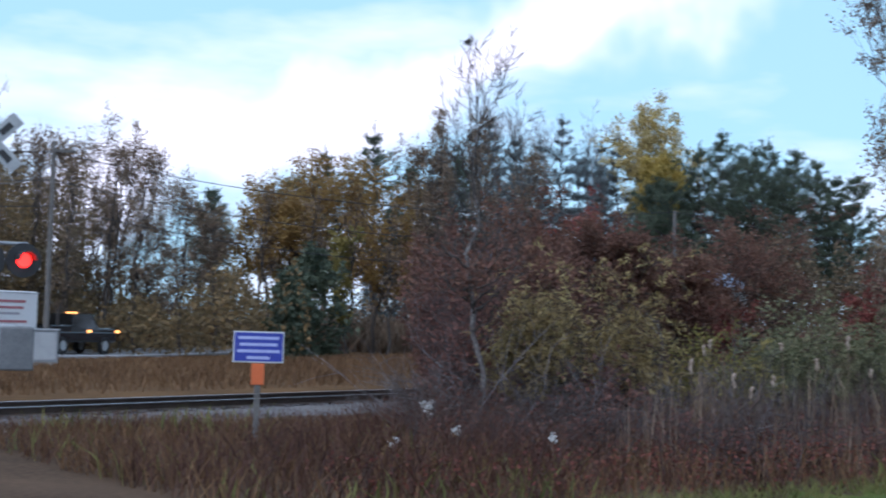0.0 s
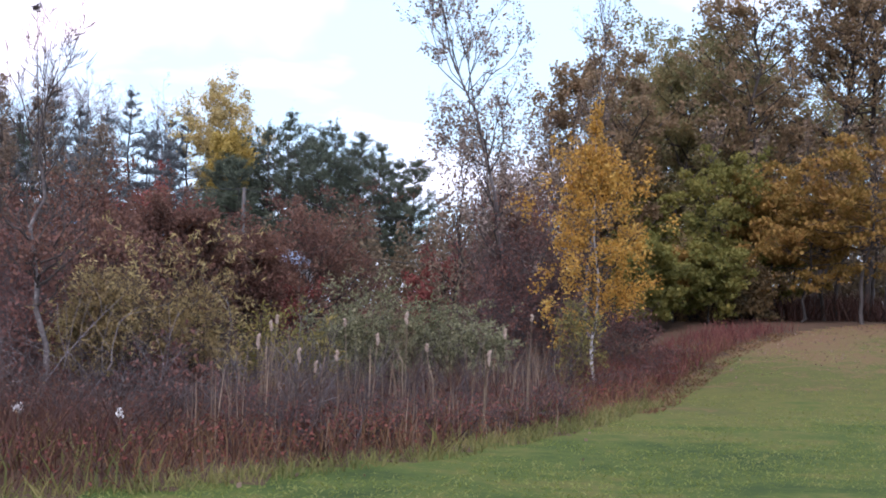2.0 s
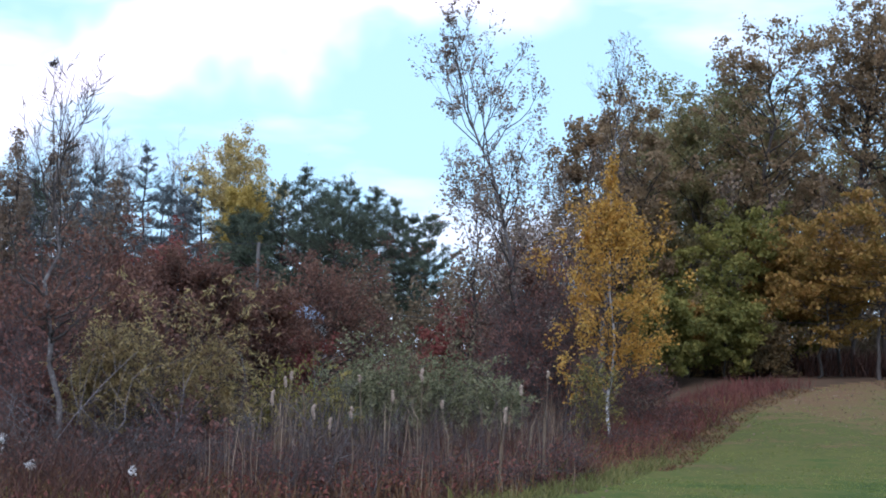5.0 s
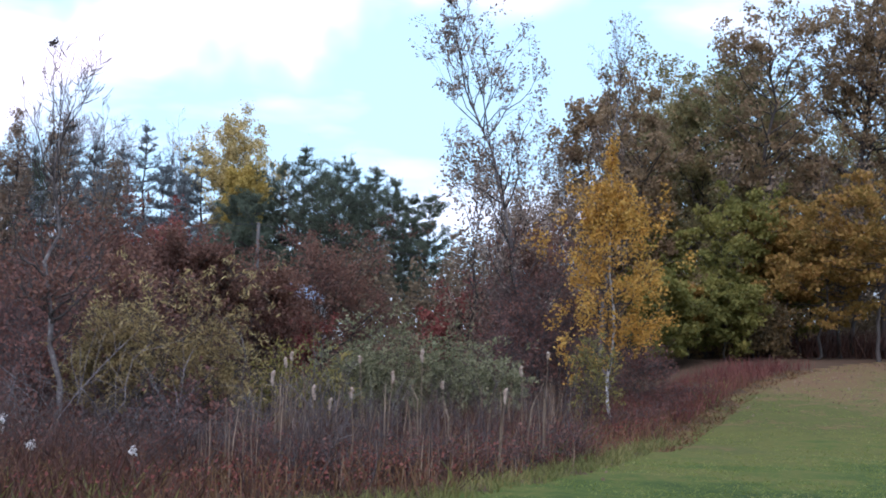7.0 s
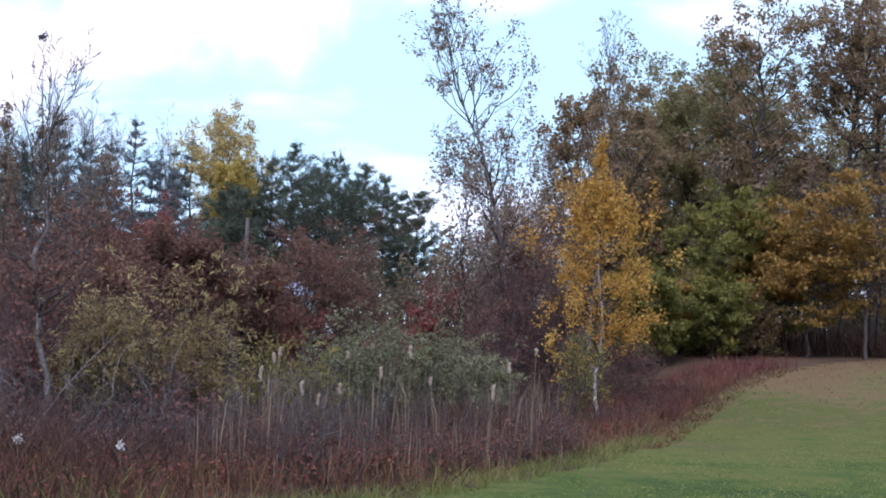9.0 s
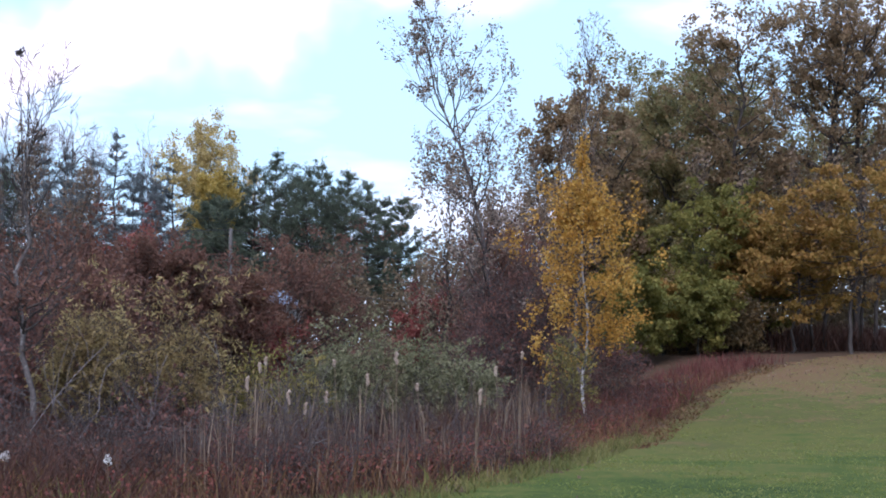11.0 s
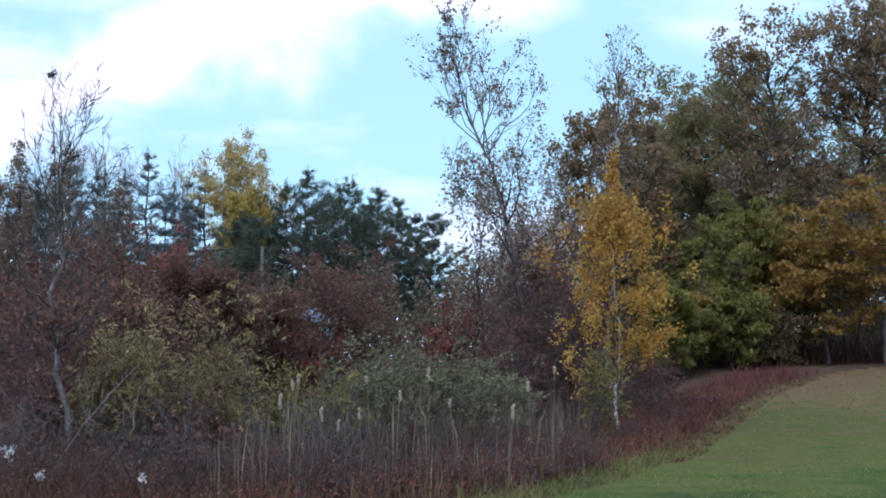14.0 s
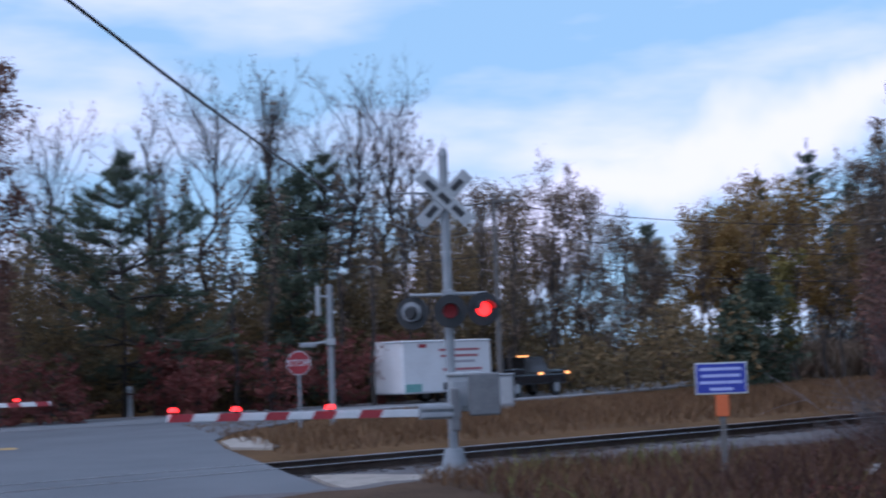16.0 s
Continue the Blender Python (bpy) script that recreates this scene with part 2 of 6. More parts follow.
B_DRY = foliage("dry_grass_blades", [(0.075, 0.038, 0.02), (0.14, 0.075, 0.035), (0.22, 0.13, 0.065)], 0.25)
B_GREEN = foliage("grass_blades", [(0.14, 0.175, 0.044), (0.19, 0.225, 0.058), (0.26, 0.26, 0.09)], 0.45)
B_WEED = foliage("green_weeds", [(0.081, 0.094, 0.031), (0.156, 0.156, 0.050), (0.256, 0.219, 0.081)], 0.3)
B_CRIMSON = foliage("crimson_stems", [(0.075, 0.028, 0.025), (0.14, 0.046, 0.038), (0.20, 0.08, 0.058)], 0.2)
L_RUSTOAK = foliage("russet_oak_leaves", [(0.17, 0.125, 0.07), (0.26, 0.18, 0.10), (0.34, 0.225, 0.13)], 0.5)
L_CRIMSON = foliage("crimson_low_leaves", [(0.11, 0.032, 0.028), (0.19, 0.055, 0.042), (0.22, 0.085, 0.06)], 0.3)


# ---- mesh helpers ----
def arrays_mesh(name, verts, faces):
    me = bpy.data.meshes.new(name)
    verts, faces = np.ascontiguousarray(verts, np.float32).reshape(-1, 3), np.ascontiguousarray(faces, np.int32)
    k = faces.shape[1]
    me.vertices.add(len(verts))
    me.vertices.foreach_set("co", verts.ravel())
    me.loops.add(faces.size)
    me.loops.foreach_set("vertex_index", faces.ravel())
    me.polygons.add(len(faces))
    me.polygons.foreach_set("loop_start", np.arange(0, faces.size, k, dtype=np.int32))
    me.update()
    me.validate()
    return me


def mesh_part(name, me, material, parent=None, label=""):
    ob = new(name, me)
    if material:
        me.materials.append(material)
    ob.parent = parent
    if label:
        ob["label"] = label
    return ob


def part(name, bm, material, parent=None, label="", smooth=False):
    me = bpy.data.meshes.new(name)
    bm.normal_update()
    bm.to_mesh(me)
    bm.free()
    if smooth:
        me.polygons.foreach_set("use_smooth", [True] * len(me.polygons))
    return mesh_part(name, me, material, parent, label)


def empty(name, m, label, category, group="", kind=""):
    ob = new(name)
    ob.matrix_world = m
    return tagged(ob, label, category, group, kind)


def unit(v):
    return v / np.maximum(np.linalg.norm(v, axis=-1, keepdims=True), 1e-9)


def tubes(p0, p1, r0, r1, k):
    """Tapered prisms from p0 to p1, k sides each, as vertices and faces."""
    n = len(p0)
    ax = unit(p1 - p0)
    ref = np.where(np.abs(ax[:, 2:3]) > 0.9, np.array([[1.0, 0, 0]]), np.array([[0, 0, 1.0]]))
    a = unit(np.cross(ax, ref))
    b = np.cross(ax, a)
    th = np.arange(k) * 2 * np.pi / k
    ring = np.cos(th)[None, :, None] * a[:, None] + np.sin(th)[None, :, None] * b[:, None]
    v = np.stack([p0[:, None] + ring * r0[:, None, None], p1[:, None] + ring * r1[:, None, None]], 1).reshape(-1, 3)
    i = np.arange(k)
    j = (i + 1) % k
    f = np.stack([i, j, j + k, i + k], 1)[None] + (np.arange(n) * 2 * k)[:, None, None]
    return v, f.reshape(-1, 4)


def sweep(p0, p1, r0, r1, k):
    """One unbroken tapered tube through the joints p0 and the last of p1."""
    p, r = np.concatenate([p0, p1[-1:]]), np.concatenate([r0, r1[-1:]])
    th = np.arange(k) * 2 * np.pi / k
    v = p[:, None] + r[:, None, None] * np.stack([np.cos(th), np.sin(th), 0 * th], 1)[None]
    i, j = np.arange(len(p) - 1)[:, None] * k, np.arange(k)
    return v.reshape(-1, 3), np.stack([i + j, i + (j + 1) % k, i + k + (j + 1) % k, i + k + j], -1).reshape(-1, 4)


def leaf_quads(rng, c, size, aspect=0.6, axis=None, scatter=1.0):
    """Diamond leaves round the centres c."""
    n = len(c)
    a = unit(rng.normal(size=(n, 3)) * scatter + (0 if axis is None else axis))
    b = unit(np.cross(a, rng.normal(size=(n, 3))))
    s = size * rng.uniform(0.6, 1.3, (n, 1))
    v = np.stack([c - a * s * 0.5, c + b * s * 0.5 * aspect, c + a * s * 0.5, c - b * s * 0.5 * aspect], 1)
    return v.reshape(-1, 3), np.arange(4 * n).reshape(-1, 4)


def shoots(rng, start, way, length, bend, m, wob):
    """Curved shoots as polylines (n, m + 1, 3)."""
    t = np.linspace(0, 1, m + 1)[None, :, None]
    p = start[:, None] + way[:, None] * length[:, None, None] * t
    p[..., 2] += (bend * length)[:, None] * t[..., 0] ** 2
    w = np.cumsum(rng.normal(size=p.shape) * wob, 1) * length[:, None, None]
    w -= w[:, :1]
    return p + w


def segments(poly, r0, r1):
    n, m = poly.shape[0], poly.shape[1] - 1
    t = np.linspace(0, 1, m + 1)
    r = r0[:, None] * (1 - t) + r1[:, None] * t
    return poly[:, :-1].reshape(-1, 3), poly[:, 1:].reshape(-1, 3), r[:, :-1].ravel(), r[:, 1:].ravel()


def offspring(rng, poly, n, lo, angle, ratio, length, bend, m, wob, flat=1.0):
    """n side shoots on each polyline, beyond the share lo of it."""
    count, k = poly.shape[0], poly.shape[1] - 1
    par = np.repeat(np.arange(count), n)
    t = rng.uniform(lo, 1.0, len(par)) * k
    i = np.minimum(t.astype(int), k - 1)
    f = (t - i)[:, None]
    start = poly[par, i] * (1 - f) + poly[par, i + 1] * f
    ax = unit(poly[par, i + 1] - poly[par, i])
    side = unit(np.cross(ax, rng.normal(size=ax.shape)) * [1, 1, flat])
    g = np.radians(angle) * rng.uniform(0.6, 1.3, len(par))[:, None]
    way = unit(ax * np.cos(g) + side * np.sin(g))
    ln = length[par] * ratio * rng.uniform(0.6, 1.25, len(par)) * (1.15 - 0.5 * t / k)
    return shoots(rng, start, way, ln, np.full(len(par), bend), m, wob), ln


def profile(kind, u):
    if kind == "cone":
        return 0.12 + 0.95 * (1 - u) ** 0.8
    if kind == "spire":
        return 0.03 + 0.97 * np.interp(u, [0, 0.25, 0.55, 0.8, 1], [0.75, 1.0, 0.72, 0.34, 0.02])
    if kind == "birch":
        return 0.015 + 0.985 * np.interp(u, [0, 0.1, 0.28, 0.5, 0.75, 1], [0.85, 1.0, 0.95, 0.45, 0.06, 0.0])
    if kind == "vase":
        return 0.45 + 0.6 * np.sin(np.pi * np.clip(0.2 + 0.7 * u, 0, 1))
    return np.sqrt(np.clip(1 - (1.9 * u - 0.85) ** 2 / 1.2, 0.06, 1))


def plant(name, label, category, x, y, h, wide, leaf, leaves, size, seed, group="", bark=None, base=0.3, limbs=26, subs=6, twigs=4,
          low=35, high=65, bend=0.1, shape="oval", lean=(0.0, 0.0), girth=0.012, aspect=0.6, jitter=0.12, wob=0.05, trunks=1, z=None, sink=0.05, crook=0.02, fit_wide=True, flat=1.0, leaf_top=9.0, leaf_low=-1.0, twig=0.004, limb_bark=None):
    """A tree or shrub: trunks with limbs, branches and twigs, and leaves along the outer shoots."""
    rng = np.random.default_rng(seed)
    z = ground_z(x, y) if z is None else z
    root = empty(name, pose(x, y, z), label, category, group)
    segs, anchors, axes = [], [], []
    for k in range(trunks):
        hh = h * (1.0 if k == 0 else rng.uniform(0.65, 0.95))
        foot = np.array([[0, 0, -sink]]) + (0 if k == 0 else rng.normal(size=(1, 3)) * [wide * 0.12, wide * 0.12, 0])
        way = unit(np.array([[lean[0], lean[1], 1.0]]) + (0 if k == 0 else rng.normal(size=(1, 3)) * [0.22, 0.22, 0]))
        trunk = shoots(rng, foot, way, np.array([hh]), np.zeros(1), 12, crook)
        r = np.array([max(0.012, girth * hh)])
        segs.append((*segments(trunk, r, r * 0.15), 7))
        n = max(4, limbs // trunks)
        t = np.sort(base + (0.97 - base) * rng.uniform(0, 1, n))
        u = (t - base) / (1 - base)
        q = t * 12
        i = np.minimum(q.astype(int), 11)
        f = (q - i)[:, None]
        start = trunk[0, i] * (1 - f) + trunk[0, i + 1] * f
        az = np.arange(n) * 2.4 + rng.uniform(-0.6, 0.6, n) + k
        el = np.radians(low + (high - low) * u + rng.normal(size=n) * 8)
        d = np.stack([np.cos(az) * np.cos(el), np.sin(az) * np.cos(el), np.sin(el)], 1)
        ln = 0.5 * wide * profile(shape, u) * rng.uniform(0.65, 1.2, n) / np.maximum(np.cos(el), 0.45)
        p1 = shoots(rng, start, d, ln, np.full(n, bend), 5, wob)
        r1 = np.minimum(r[0] * (1 - 0.85 * t) * 0.6, 0.02 + 0.012 * ln)
        segs.append((*segments(p1, r1, r1 * 0.3), 4))
        last, ll = p1, ln
        if subs:
            p2, l2 = offspring(rng, p1, subs, 0.2, 45, 0.45, ln, bend, 3, wob, flat)
            r2 = np.full(len(p2), 0.35) * np.repeat(r1, subs)
            segs.append((*segments(p2, r2, r2 * 0.3), 3))
            last, ll = p2, l2
        if twigs:
            p3, l3 = offspring(rng, p2, twigs, 0.3, 40, 0.5, l2, bend, 2, wob, flat)
            r3 = 0.35 * np.repeat(r2, twigs)
            segs.append((*segments(p3, np.maximum(r3, twig), np.maximum(r3 * 0.4, twig * 0.5)), 3))
            last = p3
        if leaves:
            m = leaves // trunks
            reach = np.linalg.norm(last[:, -1] - last[:, 0], axis=1) if shape == "birch" else np.ones(len(last))
            idx = rng.choice(len(last), m, p=reach / reach.sum())
            tt = rng.uniform(0.15, 1.05, m) * (last.shape[1] - 1)
            i = np.minimum(tt.astype(int), last.shape[1] - 2)
            f = (tt - i)[:, None]
            c = last[idx, i] * (1 - f) + last[idx, i + 1] * f
            keep = (c[:, 2] < leaf_top * hh) & (c[:, 2] > leaf_low * hh * rng.uniform(0.6, 1.3, m))
            anchors.append((c + rng.normal(size=c.shape) * jitter * [1, 1, 0.4 + 0.6 * flat])[keep])
            axes.append(unit(last[idx, -1] - last[idx, 0])[keep])
    tops = np.concatenate(anchors if leaves > 300 and leaf_top > 1 else [g[1] for g in segs])
    fit_z = h / (max(g[1][:, 2].max() for g in segs if g[4] == 7) if shape in ("spire", "cone") else np.percentile(tops[:, 2], 99.6))
    axis = np.array([lean[0], lean[1], 0.0]) if fit_wide else np.zeros(3)
    off_axis = tops - tops[:, 2:3] * axis
    fit_r = 0.5 * wide / np.percentile(np.hypot(off_axis[:, 0], off_axis[:, 1]), 94) if fit_wide else fit_z

    def fitted(q):
        s = q[:, 2:3] * axis
        out = (q - s) * [fit_r, fit_r, fit_z]
        return out + out[:, 2:3] * axis

    segs = [(fitted(g[0]), fitted(g[1]), *g[2:]) for g in segs]
    anchors = [fitted(g) for g in anchors]
    wholes = [("trunk", segs, bark or BARK)]
    if limb_bark:
        wholes = [("trunk", [g for g in segs if g[4] == 7], bark or BARK), ("branching", [g for g in segs if g[4] != 7], limb_bark)]
    for title, some, material in wholes:
        vs, fs, off = [], [], 0
        for p0, p1, r0, r1, k in some:
            v, f = sweep(p0, p1, r0, r1, k) if k == 7 else tubes(p0, p1, r0, r1, k)
            vs.append(v), fs.append(f + off)
            off += len(v)
        mesh_part(title, arrays_mesh(title, np.concatenate(vs), np.concatenate(fs)), material, root)
    if leaves:
        c, ax = np.concatenate(anchors), np.concatenate(axes)
        v, f = leaf_quads(rng, c, size, aspect, ax * 0.6)
        mesh_part("crown", arrays_mesh("crown", v, f), leaf, root)
    return root


def blades(name, label, where, height, width, material, seed, category="grass", tilt=0.25, bend=0.0):
    """Upright narrow blades at the points where (n, 3), joined into one body of growth."""
    rng = np.random.default_rng(seed)
    n = len(where)
    h = height * rng.uniform(0.45, 1.15, (n, 1)) if np.isscalar(height) else height[:, None] * rng.uniform(0.55, 1.1, (n, 1))
    th = rng.uniform(0, 2 * np.pi, n)
    s = np.stack([np.cos(th), np.sin(th), np.zeros(n)], 1) * width * rng.uniform(0.6, 1.4, (n, 1))
    d = np.concatenate([rng.normal(size=(n, 2)) * tilt, np.ones((n, 1))], 1)
    mid = where + d * h * 0.55
    tip = where + d * h + np.concatenate([rng.normal(size=(n, 2)) * tilt * 0.6, np.zeros((n, 1))], 1) * h
    v = np.stack([where - s, where + s, mid + s * 0.8, tip, mid - s * 0.8], 1).reshape(-1, 3)
    i = np.arange(n)[:, None] * 5
    f = np.concatenate([i + [[0, 1, 2, 4]], i + [[4, 2, 3, 3]]], 0)
    me = bpy.data.meshes.new(name)
    q = i + np.array([[0, 1, 2, 4]])
    t = i + np.array([[4, 2, 3]])
    me.vertices.add(len(v))
    me.vertices.foreach_set("co", np.ascontiguousarray(v, np.float32).ravel())
    me.loops.add(7 * n)
    me.loops.foreach_set("vertex_index", np.concatenate([q.ravel(), t.ravel()]).astype(np.int32))
    me.polygons.add(2 * n)
    me.polygons.foreach_set("loop_start", np.concatenate([np.arange(0, 4 * n, 4), 4 * n + np.arange(0, 3 * n, 3)]).astype(np.int32))
    me.update()
    ob = mesh_part(name, me, material)
    return tagged(ob, label, category, kind="stuff")


# ---- the ground ----
TRACK, ALONG, ACROSS = np.array([-17.7, 21.4]), np.array([0.326, 0.9454]), np.array([0.9454, -0.326])
EDGE_Y = [8, 11, 12.3, 13.1, 14.0, 15.4, 17, 19.5, 21.6, 24.2, 28.3, 32.5, 38.4, 41.9, 43.5, 46.7, 52, 80]
EDGE_X = [-9, -6, -3.9, -2.6, -1.95, -0.95, 0.1, 1.2, 2.1, 3.0, 4.45, 5.6, 7.6, 9.1, 10.0, 11.8, 16.7, 60]


def soft_step(v):
    c = np.clip(v, 0, 1)
    return c * c * (3 - 2 * c)


def track_side(x, y):
    return (x - TRACK[0]) * ACROSS[0] + (y - TRACK[1]) * ACROSS[1]


def road_side(x, y):
    return (x + 12.3) * 0.622 + (y - 15.6) * 0.783


def lawn_edge(y):
    return np.interp(y, EDGE_Y, EDGE_X)


def ground_z(x, y):
    s = track_side(x, y)
    z = -0.14 * soft_step((8 - s) / 4) + 2.0 * soft_step((y + 0.45 * x - 30) / 34) * soft_step((x - 1) / 9)
    return z - 0.22 * soft_step((2.6 - np.abs(s)) / 0.6)


def build_ground():
    xs = np.unique(np.concatenate([np.linspace(-2200, -120, 14), np.linspace(-120, -60, 16), np.arange(-60, 46, 0.75), np.linspace(46, 120, 20), np.linspace(120, 2200, 14)]))
    ys = np.unique(np.concatenate([np.linspace(-2200, -60, 14), np.linspace(-60, -4, 15), np.arange(-4, 90, 0.75), np.linspace(90, 200, 24), np.linspace(200, 2600, 14)]))
    gx, gy = np.meshgrid(xs, ys)
    gz = ground_z(gx, gy)
    near = (np.abs(gx) < 100) & (np.abs(gy) < 150)
    gz = gz + near * 0.03 * np.sin(gx * 1.3 + np.sin(gy * 0.7)) * np.sin(gy * 1.1 + 0.4 * gx) * soft_step((np.abs(track_side(gx, gy)) - 3) / 2)
    v = np.stack([gx, gy, gz], -1).reshape(-1, 3)
    nx, ny = len(xs), len(ys)
    i = (np.arange(ny - 1)[:, None] * nx + np.arange(nx - 1)[None]).ravel()
    f = np.stack([i, i + 1, i + nx + 1, i + nx], 1)
    me = arrays_mesh("ground", v, f)
    ob = mesh_part("ground", me, TURF)
    for m in (SOIL, DRY_GRASS_SOIL, GREY_DIRT):
        me.materials.append(m)
    c = v[f].mean(1)
    side, edge = track_side(c[:, 0], c[:, 1]), lawn_edge(c[:, 1])
    idx = np.where(c[:, 0] < edge, 1, 0)
    idx = np.where(side < 4.0, 2, idx)
    idx = np.where((side < 6.0) & (side > 1.5), 3, idx)
    me.polygons.foreach_set("material_index", idx.astype(np.int32))
    me.polygons.foreach_set("use_smooth", np.ones(len(f), bool))
    return tagged(ob, "mown green lawn, dry verge and wet ground on one sheet", "ground", kind="structure")


build_ground()


def on_ground(p):
    return np.concatenate([p, ground_z(p[:, 0], p[:, 1])[:, None]], 1)


def scatter(seed, n, x0, x1, y0, y1, keep):
    rng = np.random.default_rng(seed)
    p = rng.uniform([x0, y0], [x1, y1], (n, 2))
    return p[keep(p[:, 0], p[:, 1])]


def wet(x, y):
    return (x < lawn_edge(y) - 0.12 + 0.15 * np.sin(3 * y)) & (track_side(x, y) > 5.6 - 2.0 * soft_step((x + 9) / 4)) & (road_side(x, y) > 1.2)


# ---- low growth ----
p = scatter(1, 240000, -14, 12, 10, 44, lambda x, y: wet(x, y) & (np.hypot(x, y) < 24 + 20 * (x > 0)))
rng = np.random.default_rng(5)
nz = np.array([noise.noise(Vector((a * 0.45, b * 0.45, 3.0))) for a, b in p])
near_edge = np.exp(-np.maximum(lawn_edge(p[:, 1]) - p[:, 0], 0) / 1.6)
left_low = soft_step((-5.5 - p[:, 0]) / 3.0)
q = on_ground(p)
pick = (nz > -0.12) & (rng.random(len(p)) < 0.28)
blades("russet_brush", "russet brown dead stems along the edge of the lawn", q[pick], ((0.86 - 0.58 * near_edge - 0.60 * left_low + 0.75 * nz * (1 - 0.6 * left_low)) * (1 - 0.6 * soft_step((p[:, 1] - 26) / 8)))[pick], 0.006, B_RED, 21, "brush", 0.5)
pick = (nz < 0.16) & (p[:, 0] > -3.2) & (p[:, 0] < 3.2) & (p[:, 1] > 16.5) & (rng.random(len(p)) < 0.036)
blades("reed_bed", "dry tan reed stems standing in wet ground", q[pick], (1.45 - 0.9 * near_edge + 0.8 * nz)[pick], 0.008, B_TAN, 22, "reeds", 0.07)
pick = (rng.random(len(p)) < 0.10 + 0.22 * left_low)
blades("dry_grass", "dry orange-brown grass among the brush", q[pick], (0.55 - 0.25 * left_low)[pick], 0.008, B_DRY, 23, "grass", 0.3)
pick = (nz > 0.12) & (rng.random(len(p)) < 0.045)
blades("green_weeds", "green and yellow weeds low in the brush", q[pick], 0.45 + 0 * nz[pick], 0.014, B_WEED, 24, "weeds", 0.35)
pick = (near_edge > 0.22) & (p[:, 0] > -5) & (rng.random(len(p)) < 0.42)
r2 = np.random.default_rng(6)
c = q[pick] + np.stack([r2.normal(size=pick.sum()) * 0.1, r2.normal(size=pick.sum()) * 0.1, r2.uniform(0.05, 0.5, pick.sum())], 1)
v, f = leaf_quads(r2, c, 0.048, 0.6)
tagged(mesh_part("crimson_undergrowth", arrays_mesh("crimson_undergrowth", v, f), L_CRIMSON), "low crimson leaves along the lawn edge", "undergrowth", kind="stuff")

r2 = np.random.default_rng(18)
pick = rng.random(len(p)) < 0.24
up = np.clip(0.80 - 0.35 * near_edge - 0.55 * left_low + 0.6 * nz * (1 - 0.6 * left_low), 0.1, 1.3)[pick] * r2.uniform(0.1, 1.0, pick.sum())
c = q[pick] + np.stack([r2.normal(size=pick.sum()) * 0.12, r2.normal(size=pick.sum()) * 0.12, up], 1)
v, f = leaf_quads(r2, c, 0.038, 0.45)
tagged(mesh_part("russet_undergrowth", arrays_mesh("russet_undergrowth", v, f), L_LOWRUST), "small russet leaves among the dead stems", "undergrowth", kind="stuff")



def canes(name, label, seed, where, length, r, material, spread=0.5, twigs=4):
    """Thin arching stems with side twigs, tangled into one body of growth."""
    rng = np.random.default_rng(seed)
    n = len(where)
    way = unit(np.concatenate([rng.normal(size=(n, 2)) * spread, np.ones((n, 1))], 1))
    ln = length * rng.uniform(0.5, 1.2, n)
    c1 = shoots(rng, where, way, ln, rng.uniform(-0.5, 0.05, n), 5, 0.05)
    c2, l2 = offspring(rng, c1, twigs, 0.3, 45, 0.4, ln, 0.0, 2, 0.06)
    v1, f1 = tubes(*segments(c1, np.full(n, r), np.full(n, r * 0.45)), 3)
    v2, f2 = tubes(*segments(c2, np.full(len(c2), r * 0.5), np.full(len(c2), r * 0.25)), 3)
    me = arrays_mesh(name, np.concatenate([v1, v2]), np.concatenate([f1, f2 + len(v1)]))
    tagged(mesh_part(name, me, material), label, "brush", kind="stuff")


p = scatter(51, 2000, -9, 3.2, 16.5, 30, lambda x, y: wet(x + 0.9, y) & (np.abs(x) < 0.33 * y))
canes("dark_canes", "tangled dark arching canes among the reeds", 52, on_ground(p), 1.25, 0.007, STEM)
p = scatter(53, 260, -8, -1.2, 18, 26, lambda x, y: wet(x + 0.9, y) & (np.abs(x) < 0.33 * y))
canes("grey_canes", "pale grey dead twigs reaching out of the thicket", 54, on_ground(p), 1.7, 0.008, BARK_MID, 0.7, 5)

p = scatter(8, 26000, 3, 14, 26, 47, lambda x, y: (x - lawn_edge(y) > -0.5) & (x - lawn_edge(y) < 0.6))
blades("edge_litter", "tan grass and fallen leaves along the upper lawn edge", on_ground(p), 0.09, 0.014, B_DRY, 34, "grass", 1.2)
p = scatter(55, 26, -8.2, -3.6, 18.6, 22.5, lambda x, y: np.abs(x) < 0.34 * y)
canes("bare_branches", "long bare grey branches leaning out of the thicket", 56, on_ground(p), 2.3, 0.009, BARK_GREY, 0.55, 5)
p = scatter(7, 60000, -7, 8, 10, 29, lambda x, y: (np.abs(x - lawn_edge(y)) < 0.4) & (road_side(x, y) > 1.0))
blades("edge_grass", "long tan and green grass where lawn meets brush", on_ground(p), 0.2, 0.007, B_WEED, 33, "grass", 0.5)
p = scatter(2, 300000, -12, 30, 9, 54, lambda x, y: (x > lawn_edge(y) - 0.3) & (np.abs(x) < y * 0.5) & (road_side(x, y) > 0.8))
p = p[np.random.default_rng(3).random(len(p)) < np.clip(16.0 / np.hypot(p[:, 0], p[:, 1]), 0.2, 1)]
blades("lawn_grass", "short green lawn grass with pale blades", on_ground(p), 0.03, 0.008, B_GREEN, 25, "grass", 1.3)
p = scatter(4, 22000, -6, 30, 10, 60, lambda x, y: (x > lawn_edge(y)) & (np.abs(x) < y * 0.6))
